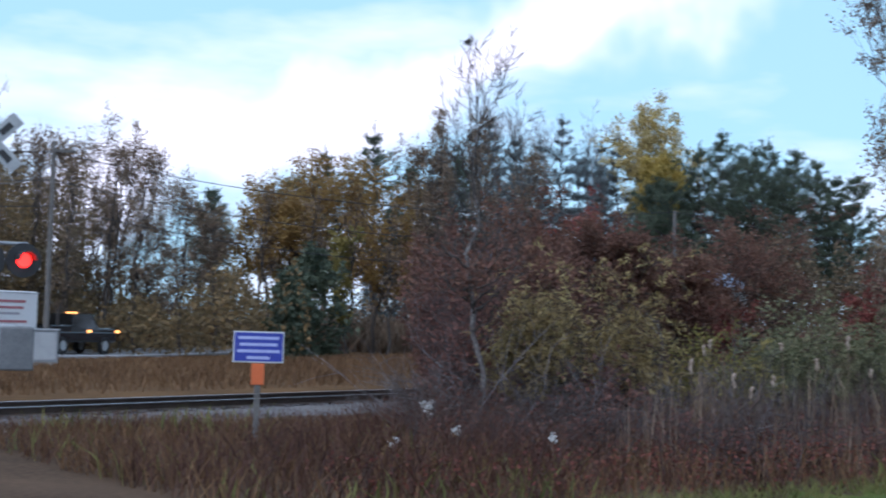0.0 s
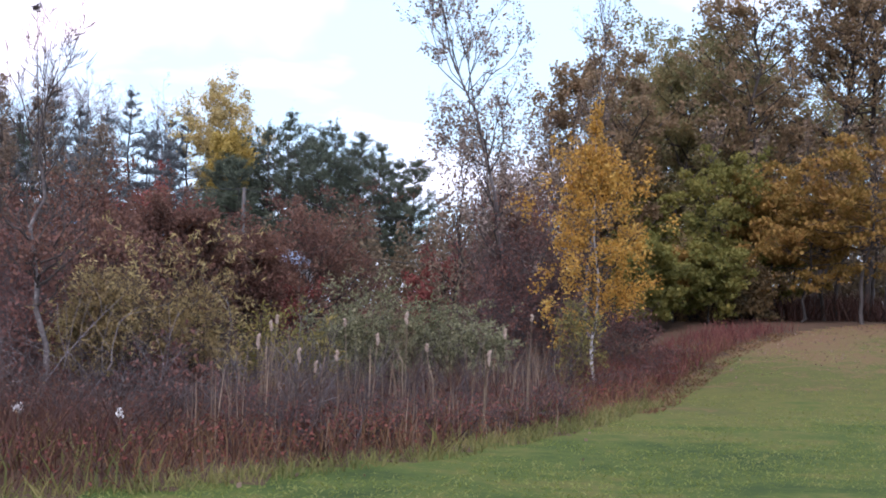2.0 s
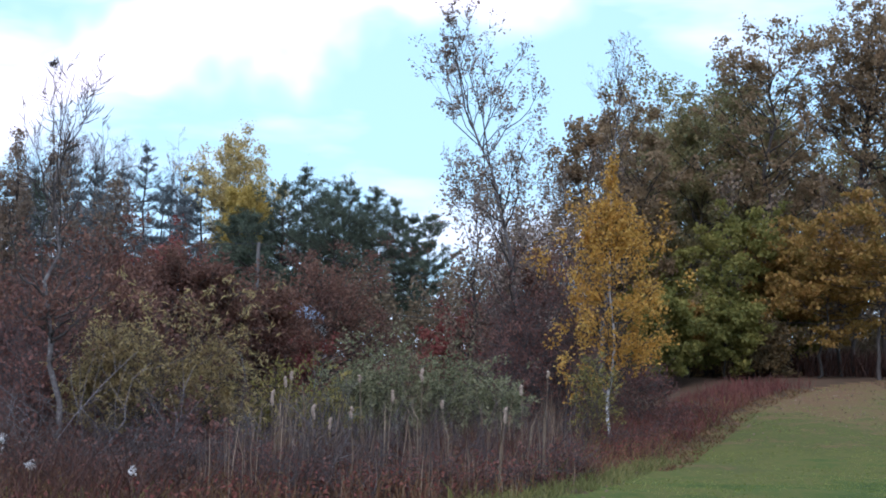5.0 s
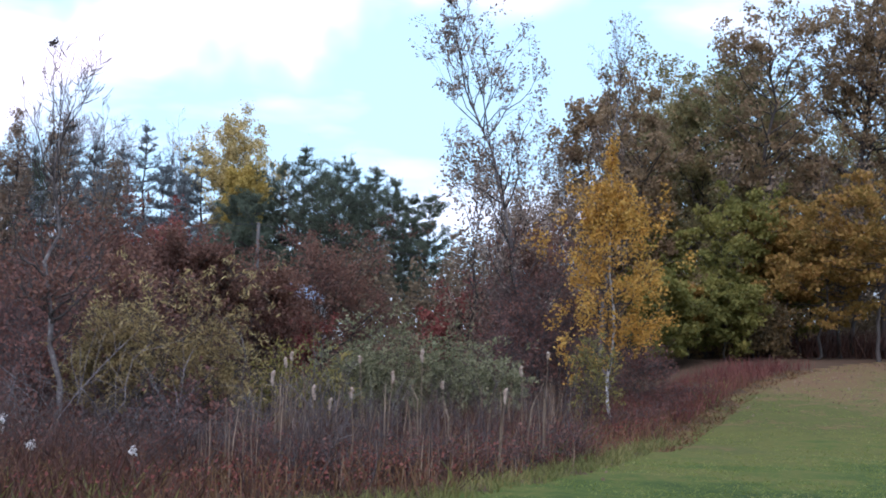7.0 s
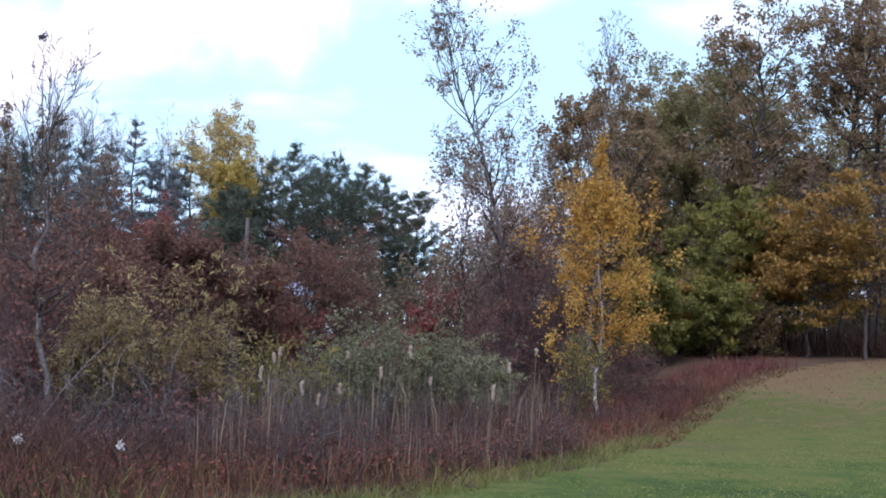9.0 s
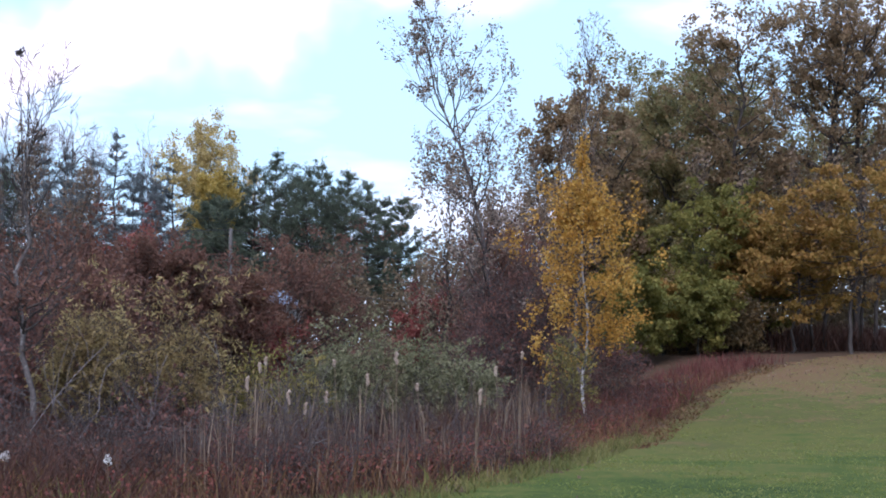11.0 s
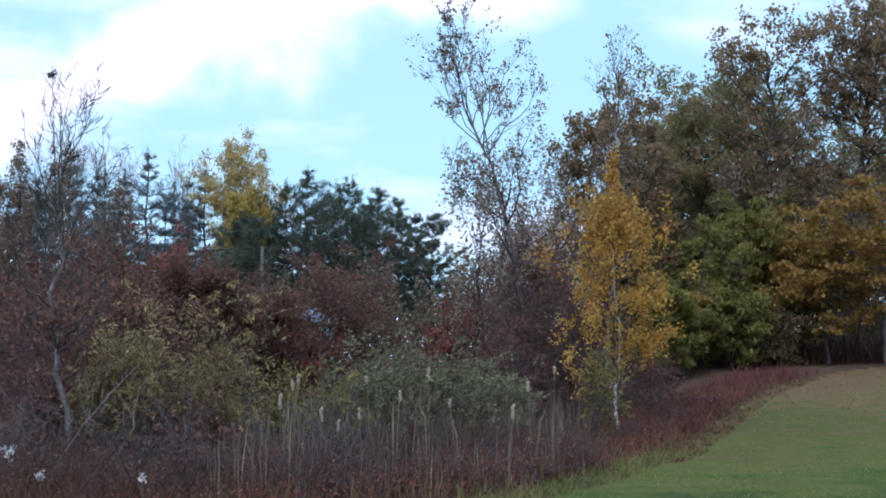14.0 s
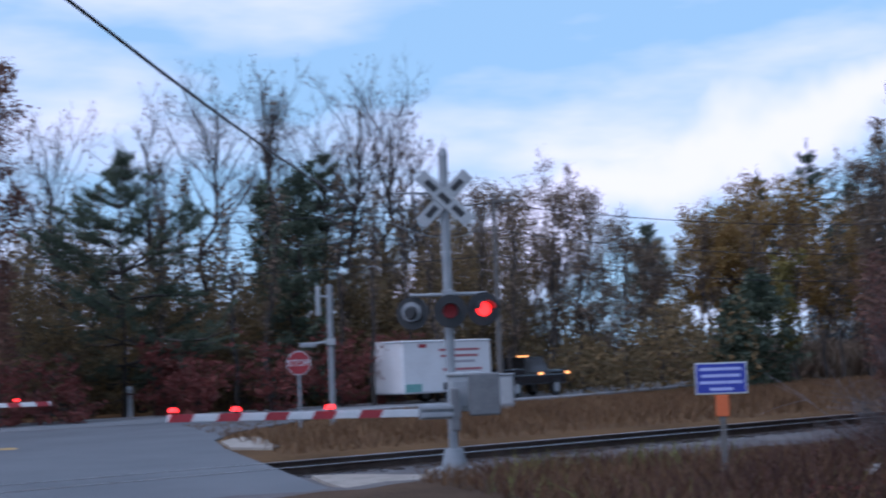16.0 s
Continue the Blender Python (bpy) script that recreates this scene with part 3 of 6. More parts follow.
wgt = np.random.default_rng(8).random(len(p)) < 0.0005 + 0.9 * soft_step((p[:, 1] - 33 - 0.6 * (p[:, 0] - 7)) / 9) + 0.3 * np.exp(-(p[:, 0] - lawn_edge(p[:, 1])) / 0.5)
r3 = np.random.default_rng(9)
v, f = leaf_quads(r3, on_ground(p[wgt]) + [0, 0, 0.03], 0.065, 0.8)
tagged(mesh_part("fallen_leaves", arrays_mesh("fallen_leaves", v, f), L_BROWN), "brown fallen leaves on the lawn", "leaves", kind="stuff")
p = scatter(11, 30000, 4, 30, 35, 48, lambda x, y: (x < lawn_edge(y) - 0.25) & (x > lawn_edge(y) - 3.0))
blades("red_verge_brush", "dark red brush along the upper lawn edge", on_ground(p), 0.48, 0.010, B_CRIMSON, 27, "brush", 0.3)

p = scatter(12, 70000, -46, -2, 20, 110, lambda x, y: (track_side(x, y) < -2.9) & (track_side(x, y) > -26) & (x > -34 - 0.02 * y) & (road_side(x, y) > 1.0))
blades("verge_grass", "orange-brown dry grass between rails and road", on_ground(p), 0.14 + 0.30 * soft_step((p[:, 0] + 31) / 9), 0.018, B_DRY, 28, "grass", 0.35)
p = scatter(13, 26000, -9, 16, 36, 75, lambda x, y: (track_side(x, y) > 3.2) & (x < np.minimum(lawn_edge(y) - 1, 3)))
blades("back_brush", "brown brush behind the willows", on_ground(p), 1.1, 0.03, B_TAN, 29, "brush", 0.25)
p = scatter(14, 60000, -75, -30, 30, 130, lambda x, y: (np.hypot(x + 42, y - 40) > 16) & (x < -43 + 0.2 * np.abs(y - 70)) & (np.abs(x) < y * 1.35))
blades("wood_edge_brush", "brown and red undergrowth at the foot of the wood", on_ground(p), 1.3, 0.03, B_RED, 30, "brush", 0.35)
p = scatter(15, 26000, -40, 25, 84, 125, lambda x, y: np.hypot(x, y) > 80)
blades("far_undergrowth", "dark undergrowth below the far pines", on_ground(p), 2.2, 0.08, B_TAN, 31, "brush", 0.35)
p = scatter(16, 40000, 4, 50, 54, 85, lambda x, y: x > 0.2 * y - 4)
blades("oak_undergrowth", "dark undergrowth below the oaks", on_ground(p), 1.2, 0.02, B_RED, 32, "brush", 0.35)


# ---- the depth of the woods ----
def wood_mass(name, label, seed, n, az0, az1, d0, d1, top, size, material):
    """Leaves and twigs of far growth that fills the wood between its trees, uneven along the top."""
    rng = np.random.default_rng(seed)
    az, d = np.radians(rng.uniform(az0, az1, n)), rng.uniform(d0, d1, n)
    crest = np.array([0.65 + 0.6 * noise.noise(Vector((a * 26, b * 0.05, seed))) + 0.35 * noise.noise(Vector((a * 90, b * 0.2, seed))) for a, b in zip(az, d)])
    x, y = d * np.sin(az), d * np.cos(az)
    z = ground_z(x, y) + rng.uniform(0, 1, n) ** 0.8 * top * np.clip(crest, 0.2, 1.3)
    v, f = leaf_quads(rng, np.stack([x, y, z], 1), size, 0.6)
    tagged(mesh_part(name, arrays_mesh(name, v, f), material), label, "woodland", kind="stuff")


wood_mass("far_wood", "dim brown and olive depth of the far wood", 41, 36000, -64, -12, 94, 128, 4.5, 0.4, L_BROWN)
wood_mass("far_pine_wood", "haze-tinted needle growth below the far pines", 42, 40000, -20, -4.5, 106, 124, 13.5, 0.36, L_PINE_HAZE)
wood_mass("wood_understorey", "brown understorey of the near wood", 43, 48000, -64, -22, 68, 94, 5.0, 0.28, L_THICKET)
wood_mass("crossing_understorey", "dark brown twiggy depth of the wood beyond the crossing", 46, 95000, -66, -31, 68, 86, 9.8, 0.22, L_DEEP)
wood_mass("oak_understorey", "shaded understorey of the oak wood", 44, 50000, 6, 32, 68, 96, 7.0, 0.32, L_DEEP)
wood_mass("crossing_thickets", "orange-brown leafy growth along the edge of the wood", 47, 70000, -66, -33, 66, 74, 9.5, 0.18, L_THICKET)
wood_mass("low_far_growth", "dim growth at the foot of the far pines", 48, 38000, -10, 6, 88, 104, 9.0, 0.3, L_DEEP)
wood_mass("maroon_understorey", "maroon and brown understorey by the line", 45, 9000, -6, 6, 56, 70, 3.2, 0.16, L_MAROON)


# ---- trees and shrubs ----
def conifer(name, label, x, y, h, wide, seed, leaf, group, base=0.3, n=9000, size=0.27, bare=6, droop=-6.0, rise=42.0, step=0.62):
    """An old pine: whorls of uneven limbs that turn up at their ends, each with flat sprays of needles, and dead boughs below."""
    rng = np.random.default_rng(seed)
    z = ground_z(x, y)
    root = empty(name, pose(x, y, z), label, "tree", group)
    trunk = shoots(rng, np.array([[0, 0, -0.1]]), np.array([[rng.normal() * 0.012, rng.normal() * 0.012, 1.0]]), np.array([h]), np.zeros(1), 12, 0.004)
    r = np.array([0.011 * h])
    zs = np.arange(base * h, 0.985 * h, step) + rng.normal(size=len(np.arange(base * h, 0.985 * h, step))) * 0.12
    zs = np.clip(np.repeat(zs, 5), 0, 0.99 * h)
    u = (zs / h - base) / (1 - base)
    k = len(zs)
    az = np.arange(k) * 2.4 + rng.normal(size=k) * 0.4
    full = np.interp(u, [0, 0.18, 0.5, 0.8, 1.0], [0.72, 1.0, 0.82, 0.45, 0.10])
    swell = 1 + 0.22 * np.sin(az + rng.uniform(0, 6)) + 0.16 * np.sin(u * 19 + rng.uniform(0, 6))
    ln = 0.5 * wide * full * swell * rng.uniform(0.5, 1.2, k)
    el = np.radians(droop + (rise - droop) * u ** 1.3 + rng.normal(size=k) * 7)
    way = np.stack([np.cos(az) * np.cos(el), np.sin(az) * np.cos(el), np.sin(el)], 1)
    foot = np.stack([np.interp(zs, trunk[0, :, 2], trunk[0, :, i]) for i in (0, 1)] + [zs], 1)
    limbs = shoots(rng, foot, way, ln, np.full(k, 0.16), 5, 0.03)
    rl = 0.016 + 0.012 * ln
    subs, ls = offspring(rng, limbs, 8, 0.22, 48, 0.40, ln, 0.12, 2, 0.05, 0.25)
    idx = rng.choice(len(subs), n, p=ls / ls.sum())
    t = rng.uniform(0.1, 1.1, n)[:, None]
    c = subs[idx, 0] * (1 - t) + subs[idx, 2] * t + rng.normal(size=(n, 3)) * [0.10, 0.10, 0.055]
    c = np.concatenate([c, trunk[0, -1] + rng.normal(size=(60, 3)) * [0.10, 0.10, 0.3]])
    ax = np.concatenate([unit(subs[idx, 2] - subs[idx, 0]), np.tile([[0, 0, 1.0]], (60, 1))])
    ax = ax + [0, 0, 0.45]
    dz = rng.uniform(0.35 * base, base, bare) * h
    da = rng.uniform(0, 6.28, bare)
    dead = shoots(rng, np.stack([0 * dz, 0 * dz, dz], 1), np.stack([np.cos(da), np.sin(da), -0.1 + 0 * da], 1), rng.uniform(0.15, 0.4, bare) * wide, np.full(bare, -0.05), 4, 0.03)
    vs, fs, off = [], [], 0
    for v, f in (sweep(*segments(trunk, r, r * 0.12), 7), tubes(*segments(limbs, rl, rl * 0.3), 4), tubes(*segments(subs, np.full(len(subs), 0.012), np.full(len(subs), 0.006)), 3), tubes(*segments(dead, np.full(bare, 0.035), np.full(bare, 0.012)), 4)):
        vs.append(v), fs.append(f + off)
        off += len(v)
    mesh_part("trunk", arrays_mesh("trunk", np.concatenate(vs), np.concatenate(fs)), BARK, root)
    v, f = leaf_quads(rng, c, size, 0.15, ax, 0.7)
    mesh_part("crown", arrays_mesh("crown", v, f), leaf, root)
    return root


def hazy_pine(x, y, h, w, s):
    conifer("pine", "tall hazy blue-green pine with open layered boughs", x, y, h, w * 1.05, s, L_PINE_HAZE, "far pines", base=0.34, n=10000, step=0.95, size=0.28)


def pine(x, y, h, w, s, low_boughs=False):
    if low_boughs:
        conifer("pine", "broad dark green pine with long level boughs to the ground", x, y, h, w * 1.15, s, L_PINE, "pines", base=0.12, n=26000, size=0.30, step=0.95, droop=-3.0, bare=3)
    else:
        conifer("pine", "tall dark green pine with dense layered boughs", x, y, h, w * 1.2, s, L_PINE, "pines", base=0.34, n=24000, size=0.24, bare=14)


def spruce(x, y, h, w, s):
    plant("spruce", "small dark green evergreen with boughs to the ground", "tree", x, y, h, w, L_PINE, 5000, 0.32, s, "spruces", base=0.06, limbs=64, subs=6, twigs=0,
          low=-8, high=45, bend=0.05, shape="cone", girth=0.010, aspect=0.42, jitter=0.12)


def poplar(x, y, h, w, s):
    plant("poplar", "tall poplar with thin pale yellow leaves", "tree", x, y, h, w * 1.35, L_POPLAR, 24000, 0.17, s, base=0.62, limbs=44, subs=7, twigs=4, low=10, high=62, jitter=0.22, aspect=0.8, girth=0.008)


def low_poplar(x, y, h, w, s):
    plant("poplar", "yellow-leaved poplar before dark pines", "tree", x, y, h, w * 1.25, L_YELLOWISH, 13000, 0.17, s, base=0.74, limbs=40, subs=7, twigs=3, low=-5, high=45, jitter=0.25, aspect=0.8, girth=0.008)


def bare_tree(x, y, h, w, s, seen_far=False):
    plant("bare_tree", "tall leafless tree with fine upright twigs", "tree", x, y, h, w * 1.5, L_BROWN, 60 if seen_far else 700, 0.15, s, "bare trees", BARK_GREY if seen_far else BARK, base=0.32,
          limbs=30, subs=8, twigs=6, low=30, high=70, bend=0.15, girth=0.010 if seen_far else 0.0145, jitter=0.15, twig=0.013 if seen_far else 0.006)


def sapling(x, y, h, w, s):
    plant("sapling", "thin bare young tree at the edge of the wood", "tree", x, y, h, w, L_BROWN, 500, 0.16, s, "saplings", BARK, base=0.3, limbs=20, subs=6, twigs=3, low=40, high=72, bend=0.15, girth=0.011, jitter=0.15)


def orange_tree(x, y, h, w, s):
    plant("orange_tree", "broadleaf tree in orange autumn leaf", "tree", x, y, h, w * 1.45, L_ORANGE, 8000, 0.17, s, "orange trees", base=0.42, limbs=32, subs=6, twigs=3, low=25, high=65, jitter=0.25, aspect=0.75)


def goldgreen_tree(x, y, h, w, s):
    plant("young_tree", "young tree with yellow-green leaves", "tree", x, y, h, w, L_GOLDGREEN, 1600, 0.25, s, base=0.25, limbs=22, subs=5, twigs=3, jitter=0.2)


def brown_tree(x, y, h, w, s, near=False):
    plant("thin_tree", "thin tree with sparse brown leaves", "tree", x, y, h, w, L_BROWN, 5200 if near else 5200, 0.11 if near else 0.14, s, "thin brown trees", base=0.2, limbs=32, subs=6, twigs=4,
          low=35, high=70, bend=0.12, jitter=0.2, girth=0.008)


def rust_edge_tree(x, y, h, w, s):
    plant("oak", "oak with clumps of rust-brown leaves", "tree", x, y, h, w, L_RUST, 8500, 0.15, s, "rust oaks", base=0.25, limbs=34, subs=6, twigs=4, low=20, high=65, jitter=0.2, aspect=0.75)


def olive_thicket(x, y, h, w, s):
    plant("thicket", "brown leafy thicket before tall trees", "bush", x, y, h, w * 1.3, L_THICKET, 7000, 0.14, s, "thickets", base=0.05, limbs=40, subs=6, twigs=3, low=30, high=70, trunks=4, jitter=0.2)


def red_bush(x, y, h, w, s):
    plant("red_bush", "low bush in dull red autumn leaf", "bush", x, y, h, w * 1.3, L_RED, 1900, 0.16, s, "red bushes", base=0.05, limbs=36, subs=5, twigs=3, low=20, high=70, trunks=4, jitter=0.12)


def maroon_tree(x, y, h, w, s):
    plant("maroon_tree", "rounded small tree in dull maroon leaf", "tree", x, y, h, w * 1.2, L_DOME, 21000, 0.09, s, "maroon trees", base=0.10, limbs=60, subs=7, twigs=4, low=5, high=72, trunks=1, jitter=0.12, aspect=0.7)


def red_maple(x, y, h, w, s):
    plant("red_maple", "small maple in red autumn leaf", "tree", x, y, h, w * 1.15, L_RED, 11000, 0.09, s, "red maples", base=0.15, limbs=34, subs=6, twigs=4, low=20, high=70, jitter=0.12, aspect=0.8, trunks=2)


def rust_tree(x, y, h, w, s):
    plant("rust_tree", "small tree with thin rust-coloured leaves", "tree", x, y, h, w * 1.15, L_RUST, 3800, 0.085, s, "rust trees", base=0.15, limbs=34, subs=6, twigs=4, low=25, high=70, jitter=0.12, aspect=0.8, trunks=2)


def oak(x, y, h, w, s):
    plant("oak", "tall oak with green and russet leaves", "tree", x, y, h, w * 1.15, L_OAK, 21000, 0.135, s, "oaks", base=0.22, limbs=44, subs=7, twigs=4, low=5, high=60, bend=0.05, jitter=0.2, aspect=0.8, girth=0.013, flat=0.5)


def russet_oak(x, y, h, w, s):
    plant("oak", "tall open-crowned oak with russet brown leaves", "tree", x, y, h, w * 1.15, L_RUSTOAK, 14000, 0.14, s, "russet oaks", base=0.25, limbs=40, subs=7, twigs=4, low=5, high=60, bend=0.05, jitter=0.16, aspect=0.8, girth=0.013, flat=0.5)


def green_oak(x, y, h, w, s):
    plant("young_oak", "young oak with low green and yellow boughs", "tree", x, y, h, w * 1.2, L_OAKGREEN, 9500, 0.14, s, "young oaks", base=0.25, limbs=36, subs=6, twigs=4, low=0, high=40, bend=-0.02, flat=0.3, jitter=0.14, aspect=0.8)


def orange_oak(x, y, h, w, s):
    plant("orange_oak", "oak with level boughs of orange leaves", "tree", x, y, h, w * 1.2, L_OAKORANGE, 11000, 0.14, s, "orange oaks", base=0.45, limbs=34, subs=6, twigs=4, low=0, high=32, bend=-0.02, flat=0.3, jitter=0.13, aspect=0.8)


def yellow_birch(x, y, h, w, s):
    plant("yellow_birch", "slender white-barked birch in golden yellow leaf", "tree", x, y, h, w * 1.12, L_YELLOW, 14000, 0.07, s, bark=BARK_WHITE, limb_bark=BARK, base=0.16, limbs=70, subs=6, twigs=4, low=35, high=74, bend=-0.05,
          jitter=0.09, aspect=0.8, girth=0.0062, shape="birch", crook=0.012)


def silver_birch(x, y, h, w, s, thin=False):
    plant("leaning_birch", "leaning tall birch with sparse pale leaves", "tree", x, y, h, w * (1.15 if thin else 1.3), L_SILVER, 1300 if thin else 8000, 0.085, s, "leaning birches", BARK_MID, limb_bark=BARK, base=0.3 if thin else 0.16, limbs=34, subs=7, twigs=5, low=34, high=66,
          bend=0.08, jitter=0.08, girth=0.007, lean=(0.0, 0.0) if thin else (-0.25, 0.0), aspect=0.6, leaf_top=9.0)


def nest_tree(x, y, h, w, s):
    plant("poplar_sapling", "bare-topped sapling with pale bark and few rust leaves", "tree", x, y, h, w, L_RUST, 1500, 0.085, s, bark=BARK_MID, limb_bark=BARK, base=0.25, limbs=26, subs=6, twigs=4, low=40, high=72,
          bend=0.25, jitter=0.1, girth=0.0085, lean=(-0.065, 0.0), shape="vase", crook=0.022, leaf_top=0.62, twig=0.007)


def willow_dome(x, y, h, w, s):
    plant("willow_bush", "domed willow bush with drooping olive-brown leaves", "bush", x, y, h, w * 1.1, L_OLIVE, 6500, 0.105, s, "willow bushes", base=0.15, limbs=60, subs=7, twigs=4, low=30, high=75, bend=-0.2,
          trunks=6, jitter=0.05, aspect=0.22, girth=0.008, leaf_low=0.6)


def grey_willow(x, y, h, w, s):
    plant("grey_willow", "low willow bush with grey-green leaves", "bush", x, y, h, w * 1.1, L_WILLOW, 8000, 0.085, s, "grey willows", base=0.12, limbs=60, subs=6, twigs=4, low=35, high=78, bend=0.02,
          trunks=6, jitter=0.06, aspect=0.32, girth=0.008, leaf_low=0.30)


def gold_willow(x, y, h, w, s):
    plant("yellow_willow", "small willow with yellow-green leaves", "bush", x, y, h, w * 1.1, L_GOLDGREEN, 1500, 0.085, s, "yellow willows", base=0.12, limbs=36, subs=6, twigs=4, low=40, high=78, trunks=4, jitter=0.07, aspect=0.4, girth=0.008)


def low_twigs(x, y, h, w, s):
    plant("twiggy_shrub", "low bare twiggy shrub among russet stems", "bush", x, y, h, w, L_MAROON, 500, 0.05, s, "twiggy shrubs", STEM, base=0.08, limbs=40, subs=6, twigs=4, low=40, high=78, trunks=6, jitter=0.05, girth=0.008, twig=0.003)


def dark_thicket(x, y, h, w, s):
    plant("alder_thicket", "tangled grey-brown thicket with few dark red leaves", "bush", x, y, h, w * 1.2, L_MAROON, 2200, 0.075, s, "alder thickets", STEM, base=0.05, limbs=60, subs=7, twigs=5, low=35, high=75, trunks=6, jitter=0.08, girth=0.008)


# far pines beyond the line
hazy_pine(-33.11, 107.02, 15.03, 4.17, 11)
hazy_pine(-32.38, 111.41, 16.68, 4.32, 12)
hazy_pine(-29.99, 110.00, 18.44, 4.95, 13)
hazy_pine(-27.34, 108.63, 16.64, 4.17, 14)
hazy_pine(-27.64, 114.74, 17.66, 4.02, 15)
hazy_pine(-25.07, 110.21, 16.78, 4.20, 16)
hazy_pine(-22.71, 105.61, 18.01, 5.36, 17)
hazy_pine(-21.64, 109.91, 15.97, 4.17, 18)
hazy_pine(-20.89, 114.13, 17.12, 4.32, 19)
hazy_pine(-18.62, 110.46, 17.59, 4.51, 20)
hazy_pine(-17.78, 112.63, 17.39, 4.24, 21)
hazy_pine(-31.13, 103.44, 13.99, 4.69, 22)
hazy_pine(-27.28, 104.52, 14.69, 4.69, 23)
hazy_pine(-21.23, 103.87, 13.99, 4.60, 24)
hazy_pine(-19.23, 102.23, 13.44, 4.51, 25)
hazy_pine(-24.01, 103.27, 13.81, 4.60, 26)
pine(-14.24, 103.04, 14.56, 5.62, 27)
pine(-11.82, 103.35, 15.31, 5.93, 28)
pine(-10.41, 105.51, 16.47, 6.04, 29)
pine(-8.34, 101.68, 14.68, 5.20, 30)
pine(-7.04, 105.79, 15.90, 6.36, 31)
pine(-5.21, 103.89, 15.00, 6.86, 32)
pine(-3.61, 101.96, 13.90, 4.90, 33)
pine(-2.52, 105.99, 13.43, 3.50, 34)
pine(-1.13, 103.02, 13.28, 3.71, 35)
pine(-13.47, 107.18, 13.81, 5.83, 36)
pine(-10.23, 111.56, 14.89, 6.05, 37)
pine(-6.64, 111.83, 14.60, 6.05, 38)
pine(-15.70, 104.85, 13.46, 5.09, 39)
pine(-34.65, 98.13, 16.33, 4.99, 40)
pine(-40.30, 102.42, 15.17, 4.62, 41)
pine(-33.05, 100.78, 13.66, 3.82, 42)
pine(-44.00, 89.88, 11.03, 4.20, 43)
pine(-31.30, 105.51, 15.12, 4.62, 44)
pine(-43.36, 103.34, 13.44, 4.70, 45)
# yellow poplar and bare crowns over the pines
poplar(-16.57, 110.79, 20.33, 5.15, 46)
low_poplar(-13.32, 99.13, 14.41, 3.40, 47)
pine(-12.88, 95.15, 11.86, 4.61, 48)
pine(-14.70, 96.91, 12.58, 3.92, 49)
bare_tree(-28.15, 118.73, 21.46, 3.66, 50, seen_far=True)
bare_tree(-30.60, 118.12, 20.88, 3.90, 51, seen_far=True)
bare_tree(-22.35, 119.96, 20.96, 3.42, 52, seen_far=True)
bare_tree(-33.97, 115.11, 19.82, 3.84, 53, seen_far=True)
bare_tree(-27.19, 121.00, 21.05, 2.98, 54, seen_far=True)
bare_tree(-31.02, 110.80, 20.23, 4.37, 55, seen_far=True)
# orange wood beyond the road
orange_tree(-35.03, 80.80, 12.47, 3.87, 56)
orange_tree(-35.27, 85.04, 12.48, 2.94, 57)
orange_tree(-30.41, 80.51, 11.90, 4.13, 58)
orange_tree(-27.96, 79.27, 11.44, 4.37, 59)
orange_tree(-37.18, 82.04, 10.86, 2.88, 60)
brown_tree(-24.46, 76.23, 12.54, 3.52, 61)
goldgreen_tree(-28.40, 74.86, 7.17, 2.24, 62)
brown_tree(-23.71, 74.37, 13.79, 2.50, 63)
brown_tree(-21.37, 79.22, 14.50, 2.95, 64)
brown_tree(-25.60, 86.34, 13.81, 2.88, 65)
brown_tree(-21.06, 87.55, 13.63, 3.24, 66)
spruce(-27.96, 68.59, 5.34, 3.85, 67)
spruce(-27.51, 64.44, 4.07, 2.52, 68)
brown_tree(-43.12, 72.18, 13.66, 4.03, 69)
brown_tree(-42.42, 74.90, 13.39, 3.10, 70)
brown_tree(-42.39, 67.94, 11.90, 2.88, 71)
brown_tree(-41.93, 77.46, 12.34, 3.17, 72)
brown_tree(-42.42, 81.72, 11.33, 2.94, 73)
brown_tree(-45.02, 68.63, 12.15, 2.95, 74)
brown_tree(-47.94, 69.08, 12.06, 3.36, 75)
brown_tree(-40.27, 80.57, 9.12, 2.52, 76)
brown_tree(-40.31, 69.19, 9.67, 3.52, 77)
brown_tree(-39.40, 72.00, 8.54, 3.61, 78)
brown_tree(-37.99, 79.46, 7.88, 2.82, 79)
# tall bare trees and evergreens beyond the crossing
bare_tree(-49.54, 52.42, 17.62, 3.74, 80)
bare_tree(-49.36, 55.31, 17.92, 3.26, 81)
bare_tree(-49.60, 57.75, 17.93, 3.34, 82)
bare_tree(-45.76, 58.31, 17.53, 3.55, 83)
bare_tree(-44.98, 60.16, 17.75, 3.90, 84)
bare_tree(-55.48, 55.01, 14.79, 2.50, 85)
bare_tree(-50.91, 48.24, 15.71, 3.08, 86)
bare_tree(-51.91, 44.15, 14.61, 3.26, 87)
bare_tree(-45.04, 63.82, 14.48, 2.81, 88)
bare_tree(-53.28, 65.10, 18.03, 4.03, 89)
bare_tree(-60.84, 49.04, 14.47, 3.43, 90)
sapling(-48.11, 42.42, 10.21, 1.54, 91)
sapling(-51.73, 47.36, 9.59, 1.68, 92)
sapling(-44.68, 43.18, 9.92, 1.49, 93)
sapling(-46.27, 47.25, 11.20, 1.58, 94)
sapling(-43.61, 47.02, 10.12, 1.54, 95)
sapling(-41.14, 46.55, 10.58, 1.49, 96)
sapling(-43.91, 52.09, 10.01, 1.63, 97)
sapling(-40.13, 50.02, 10.52, 1.54, 98)
